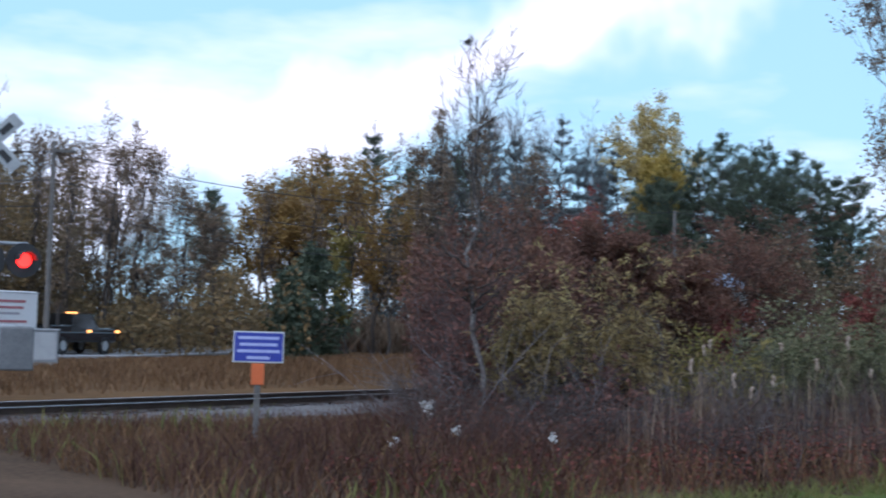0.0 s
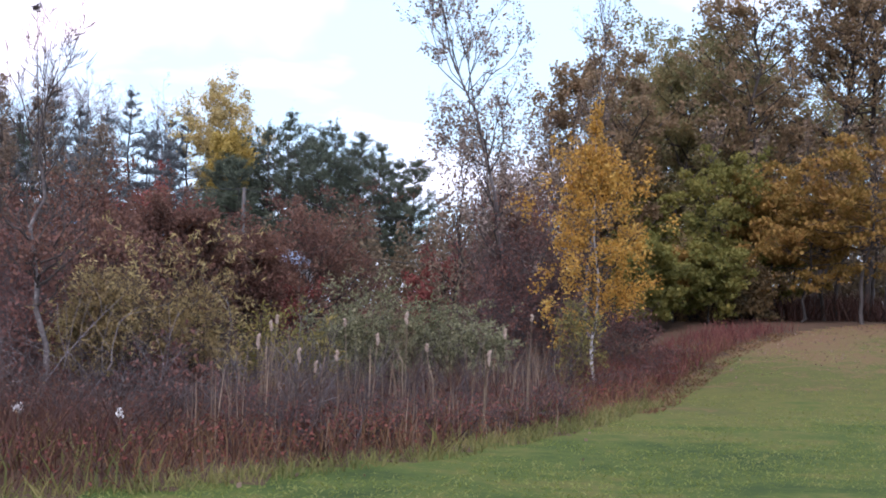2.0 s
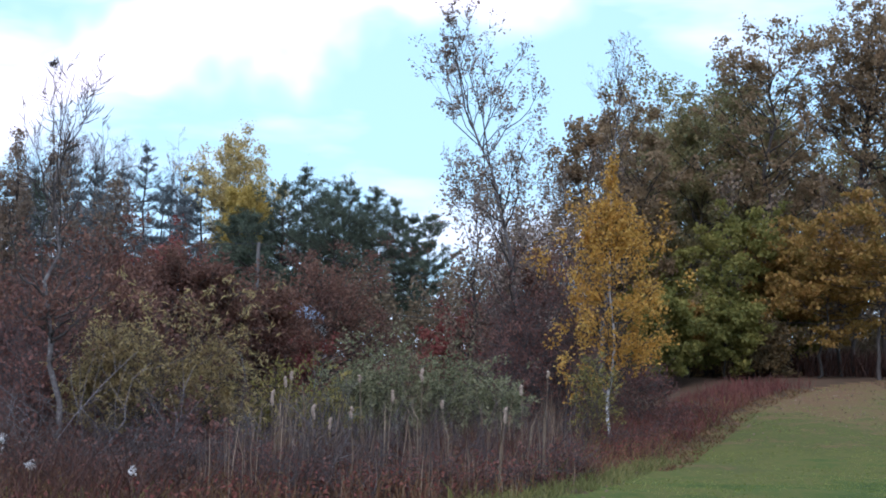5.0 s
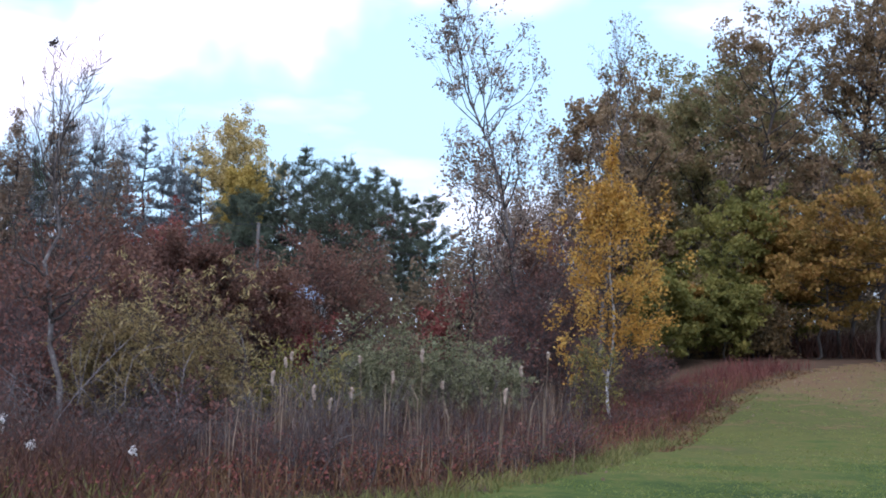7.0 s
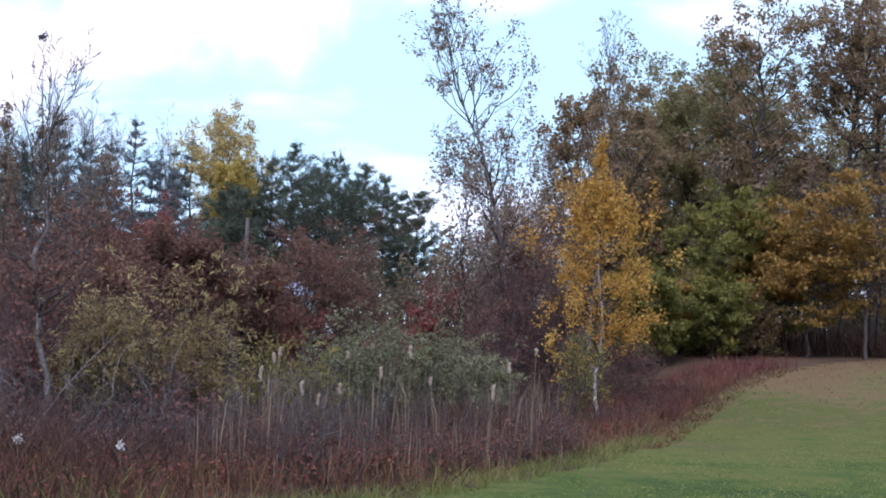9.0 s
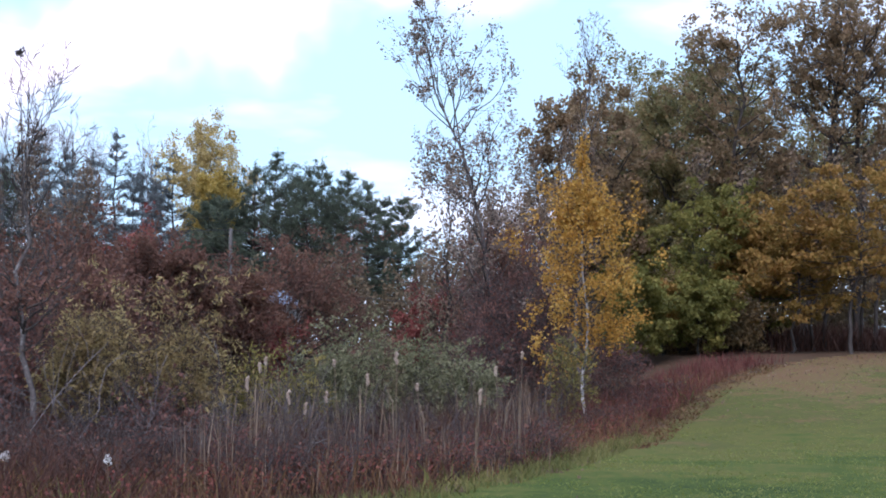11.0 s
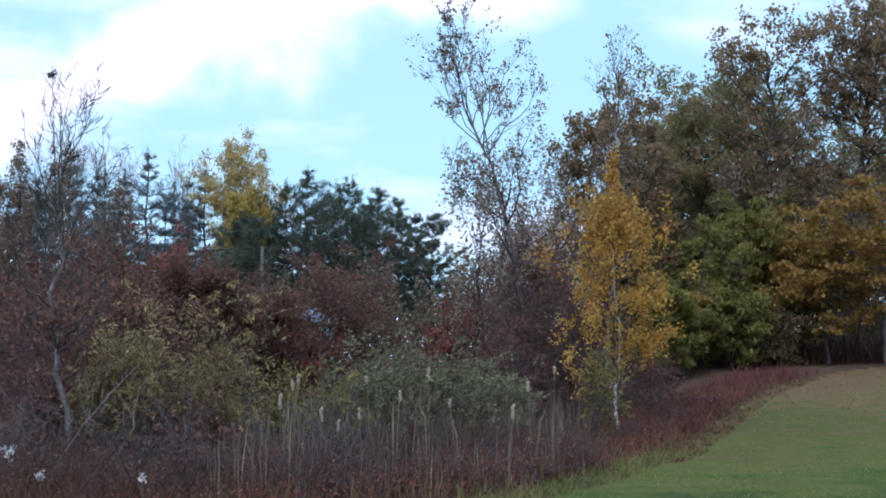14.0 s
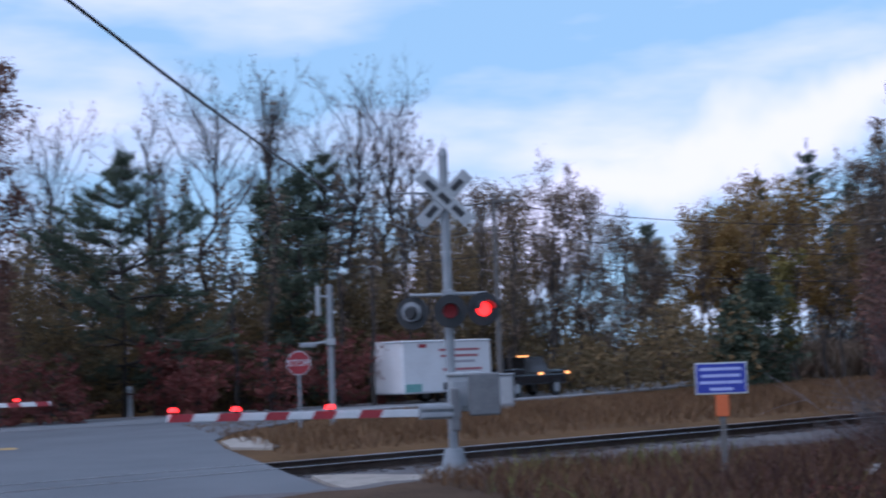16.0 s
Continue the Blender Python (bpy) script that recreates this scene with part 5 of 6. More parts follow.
def crossing_signal(x, y, facing):
    """Mast, crossbuck, lights and the lowered gate; local -y looks at the traffic."""
    s = empty("crossing_signal", pose(x, y, -0.085, 0, 0, facing), "galvanised crossing signal with red lights and lowered striped gate", "crossing signal")
    part("foundation", shape(box(-0.45, 0.45, -0.45, 0.45, -0.3, 0.08, 0.02)), CONCRETE, s)
    part("base", shape(rod((0, 0, 0.08), (0, 0, 0.12), 0.36, n=20), rod((0, 0, 0.12), (0, 0, 0.42), 0.21, 0.15, 16)), GALV, s)
    part("mast", shape(rod((0, 0, 0.1), (0, 0, 5.15), 0.075, n=18), rod((0, 0, 5.15), (0, 0, 5.28), 0.085, 0.06, 18)), GALV, s)
    # white blades in grey metal: their backlit shade is put into the colour
    for a in (45, -45):
        o = part("crossbuck_blade", shape(box(-0.56, 0.56, -0.012, 0.012, -0.115, 0.115, 0.004)), ALU_BOX, s, "white crossbuck blade, greyed with its backlit shade")
        o.matrix_local = pose(0.0, -0.11 - (0.026 if a > 0 else 0), 4.45, 0, a, 0)
        for k in (-1, 0, 1):
            part("lettering", shape(box(k * 0.30 - 0.11, k * 0.30 + 0.11, -0.02, -0.012, -0.05, 0.05)), BLACK, o)
    part("crossbuck_bracket", shape(box(-0.1, 0.1, -0.10, 0.0, 4.38, 4.52, 0.01)), GALV, s)
    part("side_arm", shape(rod((-0.08, 0, 4.55), (-0.85, 0.0, 4.58), 0.02, n=8), rod((-0.08, 0, 4.40), (-0.45, 0.0, 4.57), 0.015, n=8)), GALV, s)
    part("light_arm", shape(rod((-0.62, 0, 2.90), (0.62, 0, 2.90), 0.028, n=10), box(-0.1, 0.1, -0.09, 0.09, 2.83, 2.97, 0.01)), GALV, s)
    red_light(s, pose(0.02, -0.22, 2.62), False)
    red_light(s, pose(0.56, -0.16, 2.64, 0, 0, 12), True)
    o = red_light(s, pose(-0.58, 0.10, 2.62, 0, 0, 165), False)
    part("hood", shape(rod((0, -0.28, 0.02), (0, 0.1, 0.02), 0.12, 0.16, 16)), GALV, o)
    box_ = part("gate_mechanism", shape(box(-0.05, 0.45, -0.28, 0.26, 1.02, 1.62, 0.03), box(-0.09, 0.49, -0.31, 0.29, 1.58, 1.64, 0.02)), ALU_BOX, s, "pale metal gate mechanism case")
    part("case_door", shape(box(0.03, 0.38, -0.31, -0.285, 1.1, 1.5, 0.008)), GALV, box_)
    part("counterweight", shape(box(-0.04, 0.10, -0.50, -0.36, 0.72, 1.4, 0.03), box(0.25, 0.75, -0.46, -0.40, 0.95, 1.62, 0.03)), COUNTER, s)
    part("arm_bracket", shape(box(-0.55, 0.12, -0.46, -0.34, 0.92, 1.16, 0.02), box(-0.50, 0.0, -0.52, -0.46, 0.95, 1.02, 0.01), box(-0.50, 0.0, -0.52, -0.46, 1.07, 1.13, 0.01)), GALV, s)
    return s


def gate_arm(parent, m, length, n, droop, lamps):
    g = part("gate_arm", shape(box(-length, 0, -0.02, 0.02, -0.055, 0.065, 0.008)), WHITE, parent, "white gate arm with slanted red stripes")
    g.matrix_local = m
    for k in range(n):
        x = -length + 0.02 + k * (length - 0.5) / n
        part("red_stripe", shape(hull_of([(x, y, -0.0565) for y in (-0.0215, 0.0215)] + [(x + 0.34, y, -0.0565) for y in (-0.0215, 0.0215)] + [(x + 0.06, y, 0.0665) for y in (-0.0215, 0.0215)] + [(x + 0.40, y, 0.0665) for y in (-0.0215, 0.0215)],
                                         [[0, 2, 3, 1], [4, 5, 7, 6], [0, 4, 6, 2], [1, 3, 7, 5], [0, 1, 5, 4], [2, 6, 7, 3]])), SIGN_RED, g)
    for x in lamps:
        o = part("gate_lamp", shape(box(x - 0.03, x + 0.03, -0.035, 0.035, 0.066, 0.10, 0.008)), BLACK, g)
        part("lens", shape(rod((x, 0, 0.10), (x, 0, 0.165), 0.085, 0.06, 14)), RED_LAMP, o, "lit red lens")
    return g


FACE = 36.0
signal = crossing_signal(-13.0, 18.95, FACE)
gate_arm(signal, pose(-0.3, -0.40, 1.02, 0, 1.2, 8.0), 4.15, 5, 0, (-4.05, -3.1, -1.65))

far_signal = empty("far_gate", pose(-34.0, 22.7, -0.11, 0, 0, 215), "far crossing gate lowered over the road, red lamps lit", "crossing gate")
part("mast", shape(rod((0, 0, 0), (0, 0, 4.6), 0.07, n=14)), GALV, far_signal)
part("gate_mechanism", shape(box(-0.25, 0.25, -0.25, 0.25, 0.8, 1.4, 0.03)), ALU_BOX, far_signal)
gate_arm(far_signal, pose(-0.2, -0.3, 1.12), 4.3, 5, 0, (-3.4, -2.2))


def equipment_case(x, y, w, d, h, rz):
    s = empty("equipment_case", pose(x, y, -0.13, 0, 0, rz), "grey metal signal equipment case beside the back road", "cabinet")
    b = part("case", shape(box(-w / 2, w / 2, -d / 2, d / 2, 0.1, h, 0.02), box(-w / 2 - 0.04, w / 2 + 0.04, -d / 2 - 0.04, d / 2 + 0.04, h - 0.04, h + 0.03, 0.02)), GALV, s)
    part("case_door", shape(box(-w / 2 + 0.06, w / 2 - 0.06, -d / 2 - 0.02, -d / 2 + 0.002, 0.2, h - 0.12, 0.006)), ALU_BOX, b)
    part("plinth", shape(box(-w / 2, w / 2, -d / 2, d / 2, -0.15, 0.1)), CONCRETE, s)


equipment_case(-28.9, 45.7, 1.0, 0.7, 1.3, 30)
equipment_case(-30.3, 45.9, 0.9, 0.7, 1.1, 30)


def blue_sign(x, y):
    s = empty("railway_sign", pose(x, y, 0.0, 0, 0, 25), "small blue notice with pale lines of print on a post", "sign")
    s.matrix_world = pose(x, y, ground_z(x, y), 0, 0, 24)
    part("post", shape(box(-0.04, 0.04, 0.0, 0.035, -0.3, 1.55, 0.006)), POLE_WOOD, s, "grey steel post")
    p = part("panel", shape(box(-0.335, 0.335, -0.012, 0.0, 1.17, 1.585, 0.004)), WHITE, s, "blue panel with a pale rim")
    part("blue_field", shape(box(-0.318, 0.318, -0.016, -0.0125, 1.19, 1.568)), SIGN_BLUE, p)
    for k, w in enumerate((0.27, 0.25, 0.28, 0.15)):
        part("print_line", shape(box(-w, w, -0.019, -0.0165, 1.48 - k * 0.088, 1.52 - k * 0.088)), SIGN_PALE, p)
    part("marker", shape(box(-0.085, 0.085, -0.014, 0.0, 0.88, 1.16, 0.004)), SIGN_ORANGE, s, "orange marker plate")


blue_sign(-7.72, 17.48)


def stop_sign(x, y, z):
    s = empty("stop_sign", pose(x, y, z, 0, 0, 42), "red octagonal stop sign on a steel post", "stop sign")
    part("post", shape(box(-0.04, 0.04, 0.0, 0.04, -0.3, 2.35)), GALV, s)
    oct_ = lambda r: [(r * math.cos(math.radians(22.5 + 45 * k)), r * math.sin(math.radians(22.5 + 45 * k))) for k in range(8)]
    p = part("panel", shape(plate(oct_(0.37), 0.0, 0.015)), WHITE, s)
    p.matrix_local = pose(0, 0, 1.97, 90)
    part("red_field", shape(plate(oct_(0.348), 0.015, 0.018)), SIGN_RED, p)
    lettering("word", "STOP", pose(0, 0, 0.021), 0.27, WHITE, p, 0.002)


stop_sign(-27.3, 32.06, -0.12)


def steel_pole(x, y):
    s = empty("signal_pole", pose(x, y, -0.12, 0, 0, 40), "grey steel pole with an arm and a small case", "pole")
    part("shaft", shape(rod((0, 0, -0.2), (0, 0, 4.45), 0.095, n=14)), GALV, s)
    part("antenna_case", shape(box(-0.44, -0.30, -0.06, 0.06, 3.45, 4.4, 0.03), box(-0.32, -0.06, -0.02, 0.02, 4.05, 4.11)), ALU_BOX, s)
    part("arm", shape(rod((0, 0, 2.62), (-0.85, 0, 2.54), 0.05, n=10), box(-1.0, -0.45, -0.11, 0.11, 2.46, 2.62, 0.03)), GALV, s)
    part("clamp", shape(box(-0.14, 0.14, -0.14, 0.14, 2.5, 2.72, 0.02)), ALU_BOX, s)


steel_pole(-28.6, 35.2)


def marker_post(x, y):
    s = empty("marker_post", pose(x, y, -0.13), "white plastic marker post at the roadside", "post")
    part("shaft", shape(rod((0, 0, -0.2), (0, 0, 1.25), 0.11, n=14), rod((0, 0, 1.25), (0, 0, 1.33), 0.13, 0.10, 14)), WHITE, s)
    part("plate", shape(box(0.08, 0.2, -0.05, 0.05, 1.05, 1.2, 0.01)), ALU_BOX, s)
    part("stub", shape(rod((-0.35, 0, -0.2), (-0.35, 0, 0.5), 0.05, n=10)), GALV, s)


marker_post(-45.4, 42.3)


def utility_pole(x, y, h, lean=0.0, arm=True):
    s = empty("utility_pole", pose(x, y, ground_z(x, y), 0, lean, 35), "weathered wooden utility pole by the back road", "utility pole", "utility poles")
    part("shaft", shape(rod((0, 0, -0.3), (0, 0, h), 0.13, 0.085, 12)), POLE_WOOD, s)
    if not arm:
        return
    part("crossarm", shape(box(-0.1, 0.9, -0.06, 0.06, h - 0.45, h - 0.33, 0.01)), POLE_WOOD, s)
    for k in (0.3, 0.8):
        part("insulator", shape(rod((k, 0, h - 0.33), (k, 0, h - 0.18), 0.05, 0.03, 8)), ALU_BOX, s)


utility_pole(-33.1, 52.4, 9.2)
utility_pole(-9.1, 69.4, 7.8, arm=False)
utility_pole(-60.5, 33.0, 9.4)
utility_pole(14.0, 92.0, 9.0)


def wire(name, a, b, sag, r, label):
    """A cable that hangs between two points."""
    a, b = np.array(a, float), np.array(b, float)
    t = np.linspace(0, 1, 25)[:, None]
    p = a * (1 - t) + b * t
    p[:, 2] -= sag * 4 * (t * (1 - t))[:, 0]
    side = unit(np.cross(b - a, [0, 0, 1.0]))
    up = np.array([0, 0, 1.0])
    th = np.arange(5) * 2 * np.pi / 5
    v = p[:, None] + r * (np.cos(th)[:, None] * side + np.sin(th)[:, None] * up)[None]
    i, j = np.arange(24)[:, None] * 5, np.arange(5)
    f = np.stack([i + j, i + (j + 1) % 5, i + 5 + (j + 1) % 5, i + 5 + j], -1).reshape(-1, 4)
    tagged(mesh_part(name, arrays_mesh(name, v, f), BLACK), label, "cable", "overhead cables")


for k, (z, sg) in enumerate(((8.6, 1.0), (7.4, 1.1), (6.3, 1.2))):
    wire("overhead_wire", (-60.5, 33.0, z), (-33.1, 52.4, z), 0.5, 0.018, "dark overhead wire along the back road")
    wire("overhead_wire", (-33.1, 52.4, z), (-9.1, 69.4, z - 1.0), sg, 0.018, "dark overhead wire along the back road")
    wire("overhead_wire", (-9.1, 69.4, z - 1.0), (14.0, 92.0, z - 1.0), 0.9, 0.018, "dark overhead wire along the back road")
wire("service_cable", (-7.0, 5.85, 4.15), (-33.1, 52.4, 8.3), 1.4, 0.014, "thick black cable slung across the side road")


# ---- the train ----
NOSE_PAINT = surface("pale_blue_white_paint", [(0.22, 0.28, 0.36), (0.28, 0.345, 0.43)], 1.2, 0.35, coat=0.3)
SILVER = surface("silver_grey_paint", [(0.24, 0.235, 0.22), (0.31, 0.30, 0.285), (0.36, 0.35, 0.33)], 0.8, 0.45, 0.1)
ROOF_BLUE = surface("roof_blue_paint", [(0.085, 0.14, 0.23), (0.13, 0.19, 0.29)], 0.8, 0.4, coat=0.2)
CAB_BLUE = surface("dark_blue_paint", [(0.010, 0.020, 0.048), (0.018, 0.034, 0.075)], 1.0, 0.35, coat=0.3)
MAROON_LINE = surface("maroon_line", [(0.16, 0.03, 0.04), (0.22, 0.05, 0.05)], 2.0, 0.5)
UNDER = surface("sooty_underframe", [(0.010, 0.010, 0.011), (0.035, 0.033, 0.032)], 1.5, 0.8, bump=0.3)
PILOT = surface("dusty_pilot", [(0.012, 0.012, 0.013), (0.035, 0.035, 0.037)], 1.5, 0.7)
# pale base colour stands in for the sky reflected in the glass
REFLECTION_GLASS = surface("reflection_pale_glass", [(0.26, 0.29, 0.32), (0.34, 0.37, 0.40)], 1.0, 0.08, 0.0, coat=1.0)
DARK_GLASS = surface("dark_cab_glass", [(0.012, 0.015, 0.02), (0.02, 0.024, 0.03)], 1.0, 0.08, coat=1.0)
HEADLAMP = glow("lit_headlamp", (1.0, 0.92, 0.85), 30.0)
DITCH = glow("lit_ditch_lamp", (1.0, 0.86, 0.74), 24.0)
MARKER_RED = glow("red_marker_lamp", (1.0, 0.06, 0.04), 5.0)
MARKER_AMBER = glow("amber_marker_lamp", (1.0, 0.4, 0.1), 2.0)
NUMBER_INK = surface("number_ink", [(0.02, 0.022, 0.03), (0.03, 0.032, 0.04)], 3.0, 0.6)
FADED_INK = surface("faded_ink", [(0.16, 0.17, 0.16), (0.22, 0.23, 0.21)], 3.0, 0.6)
CHROME = surface("bare_metal_rail", [(0.50, 0.50, 0.50), (0.62, 0.62, 0.62)], 3.0, 0.4, 0.4)


def bogie(parent, x, wheels, r=0.5):
    b = part("bogie", shape(box(x - 1.9, x + 1.9, -1.28, -1.14, 0.45, 0.85, 0.06), box(x - 1.9, x + 1.9, 1.14, 1.28, 0.45, 0.85, 0.06), box(x - 0.5, x + 0.5, -1.2, 1.2, 0.5, 0.95, 0.05),
                            *[box(x + w - 0.22, x + w + 0.22, s * 1.30 - 0.1, s * 1.30 + 0.1, 0.32, 0.72, 0.05) for w in wheels for s in (-1, 1)],
                            *[rod((x + w * 0.45, s * 1.26, 0.40), (x + w * 0.45, s * 1.26, 0.80), 0.12, n=10) for w in wheels for s in (-1, 1)]), UNDER, parent, "sooty bogie with springs")
    for w in wheels:
        for s in (-1, 1):
            part("wheel", shape(rod((x + w, s * 0.69, r), (x + w, s * 0.83, r), r, n=28), rod((x + w, s * 0.66, r), (x + w, s * 0.69, r), r + 0.03, n=28)), RAIL_STEEL, b)
    return b


def locomotive(s):
    """A cab-ended locomotive; local x runs from its nose to its tail, z from the rail head."""
    m = LINE @ pose(s, 0, 0.006)
    t = empty("locomotive", m, "silver locomotive with blue roof, pale nose and lit headlamps", "locomotive")
    W = 1.5
    nose = part("nose", shape(hull_of(
        [(0.0, 0.30, 1.42), (0.0, -0.30, 1.42), (0.20, -1.14, 1.42), (1.25, -W, 1.42), (1.25, W, 1.42), (0.20, 1.14, 1.42),
         (0.16, 0.29, 2.78), (0.16, -0.29, 2.78), (0.34, -1.06, 2.86), (1.25, -W, 2.90), (1.25, W, 2.90), (0.34, 1.06, 2.86)],
        [[5, 4, 3, 2, 1, 0], [0, 1, 7, 6], [1, 2, 8, 7], [5, 0, 6, 11], [3, 4, 10, 9]])), NOSE_PAINT, t, "pale blue-white nose")
    for s2 in (-1, 1):
        part("nose_side", shape(hull_of([(0.203, s2 * 1.14, 1.42), (1.25, s2 * W, 1.42), (1.25, s2 * W, 2.90), (0.343, s2 * 1.06, 2.86)], [[0, 1, 2, 3]])), SILVER, t)
    part("nose_top", shape(hull_of([(0.155, 0.29, 2.785), (0.155, -0.29, 2.785), (0.335, -1.07, 2.865), (1.25, -W - 0.005, 2.91), (1.25, -1.2, 3.04), (1.25, 1.2, 3.04), (1.25, W + 0.005, 2.91), (0.335, 1.07, 2.865)],
                                   [[1, 2, 3, 4], [0, 1, 4, 5], [0, 5, 6, 7]])), CAB_BLUE, t)
    part("lower_body", shape(prism([(-W, 1.42), (W, 1.42), (W, 2.90), (-W, 2.90)], 1.25, 3.25), prism([(-W, 1.42), (W, 1.42), (W, 3.56), (-W, 3.56)], 3.25, 16.4)), SILVER, t)
    cab = part("cab", shape(hull_of(
        [(1.10, -W + 0.02, 2.904), (1.10, W - 0.02, 2.904), (1.36, W - 0.06, 3.62), (1.36, -W + 0.06, 3.62), (3.25, -W + 0.004, 2.904), (3.25, W - 0.004, 2.904), (3.25, W - 0.004, 3.60), (3.25, -W + 0.004, 3.60)],
        [[3, 2, 1, 0], [0, 4, 7, 3], [2, 6, 5, 1], [4, 5, 6, 7], [3, 7, 6, 2]])), CAB_BLUE, t, "dark blue cab")
    for s2 in (-1, 1):
        y0, y1 = (0.16, 1.30) if s2 > 0 else (-1.30, -0.16)
        part("windscreen", shape(hull_of([(1.145, y0, 3.08), (1.145, y1, 3.08), (1.30, y1 * 0.97, 3.50), (1.30, y0, 3.50), (1.20, y0, 3.06), (1.20, y1, 3.06), (1.34, y1 * 0.97, 3.48), (1.34, y0, 3.48)],
                                         [[0, 3, 2, 1], [0, 1, 5, 4], [2, 3, 7, 6], [1, 2, 6, 5], [3, 0, 4, 7]])), REFLECTION_GLASS if s2 < 0 else DARK_GLASS, cab, "windscreen pane, sky reflection put into the pale one's colour")
        part("wiper", shape(rod((1.13, s2 * 0.5, 3.0), (1.15, s2 * 0.95, 3.06), 0.012, n=6)), BLACK, cab)
        part("side_window", shape(box(1.75, 2.30, s2 * (W + 0.004) - 0.006, s2 * (W + 0.004) + 0.006, 3.0, 3.46, 0.004)), DARK_GLASS, cab)
        part("sliding_window", shape(box(2.06, 2.17, s2 * (W + 0.014) - 0.006, s2 * (W + 0.014) + 0.006, 2.98, 3.46, 0.004)), REFLECTION_GLASS, cab)
        part("cab_door", shape(box(2.64, 3.12, s2 * (W + 0.006) - 0.008, s2 * (W + 0.006) + 0.008, 1.98, 3.46, 0.006)), CAB_BLUE, cab)
        part("door_window", shape(box(2.72, 3.04, s2 * (W + 0.015) - 0.006, s2 * (W + 0.015) + 0.006, 2.86, 3.38, 0.004)), DARK_GLASS, cab)
    brow = part("brow", shape(hull_of([(1.02, -0.95, 3.58), (1.02, 0.95, 3.58), (1.12, 0.88, 3.95), (1.12, -0.88, 3.95), (1.5, -1.42, 3.60), (1.5, 1.42, 3.60), (1.5, 0.95, 4.14), (1.5, -0.95, 4.14), (1.16, -1.40, 3.58), (1.16, 1.40, 3.58)],
                                      [[3, 2, 1, 0], [7, 6, 2, 3], [0, 8, 3], [8, 7, 3], [8, 4, 7], [1, 2, 9], [9, 2, 6], [9, 6, 5], [0, 1, 9, 5, 4, 8]])), CAB_BLUE, t)
    for s2 in (-1, 1):
        nb = part("number_board", shape(box(-0.30, 0.30, -0.11, 0.11, 0.0, 0.03, 0.008)), WHITE, brow, "lit white number board")
        nb.matrix_local = Matrix.Translation((1.062, s2 * 0.58, 3.77)) @ Matrix(((0, 0.26, -0.966, 0), (-1, 0, 0, 0), (0, 0.966, 0.26, 0), (0, 0, 0, 1)))
        lettering("number", "90213", pose(0, 0, 0.035), 0.22, NUMBER_INK, nb, 0.002)
        part("marker_lamp", shape(rod((1.08, s2 * 1.05, 3.78), (1.14, s2 * 1.05, 3.78), 0.07, n=14)), ALU_BOX, brow)
    roof = part("roof", shape(prism([(-W - 0.02, 3.56), (-1.0, 4.12), (-0.4, 4.2), (0.4, 4.2), (1.0, 4.12), (W + 0.02, 3.56)], 1.42, 16.4)), ROOF_BLUE, t, "light blue sloped roof")
    part("roof_seam", shape(prism([(-W - 0.024, 3.56), (-1.004, 4.124), (-0.99, 4.124), (-W - 0.01, 3.56)], 5.2, 5.24)), CAB_BLUE, roof)
    part("horn", shape(*[rod((1.5, y, 4.26), (2.1, y, 4.26), 0.055, 0.03, 10) for y in (-0.3, -0.15, 0.0)], box(1.55, 2.2, -0.4, 0.1, 4.18, 4.24)), BLACK, roof)
    part("antenna", shape(rod((1.45, -0.1, 4.15), (1.45, -0.1, 4.42), 0.02, n=6)), ALU_BOX, roof)
    part("sill_line", shape(prism([(-W - 0.012, 1.36), (W + 0.012, 1.36), (W + 0.012, 1.43), (-W - 0.012, 1.43)], 1.25, 16.4),
                            hull_of([(-0.015, -0.31, 1.36), (0.19, -1.155, 1.36), (0.19, -1.155, 1.43), (-0.015, -0.31, 1.43), (-0.015, 0.31, 1.36), (-0.015, 0.31, 1.43), (0.19, 1.155, 1.36), (0.19, 1.155, 1.43)],
                                    [[0, 3, 2, 1], [4, 6, 7, 5], [0, 4, 5, 3]])), MAROON_LINE, t)
    part("pilot", shape(hull_of([(0.03, 0.0, 1.36), (0.26, -1.14, 1.36), (0.26, 1.14, 1.36), (-0.12, 0.0, 0.14), (0.22, -1.2, 0.16), (0.22, 1.2, 0.16), (1.0, -1.30, 0.5), (1.0, 1.30, 0.5), (1.0, -1.38, 1.36), (1.0, 1.38, 1.36)],
                                [[0, 1, 4, 3], [2, 0, 3, 5], [1, 8, 6, 4], [9, 2, 5, 7], [3, 4, 6, 7, 5]])), PILOT, t, "dusty grey pilot plate")
    part("coupler", shape(box(-0.5, 0.3, -0.14, 0.14, 0.72, 0.98, 0.04), box(-0.62, -0.42, -0.2, 0.12, 0.66, 1.04, 0.05)), UNDER, t)
    for s2 in (-1, 1):
        part("air_hose", shape(rod((-0.02, s2 * 0.45, 1.0), (-0.16, s2 * 0.5, 0.55), 0.03, n=8), rod((-0.16, s2 * 0.5, 0.58), (-0.12, s2 * 0.38, 0.35), 0.03, n=8)), BLACK, t)
    hl = part("headlamp_case", shape(box(0.03, 0.2, -0.13, 0.13, 2.2, 2.62, 0.03)), CAB_BLUE, t)
    for z in (2.29, 2.52):
        part("headlamp", shape(rod((0.0, 0, z), (0.035, 0, z), 0.06, n=18)), HEADLAMP, hl, "lit twin headlamp")
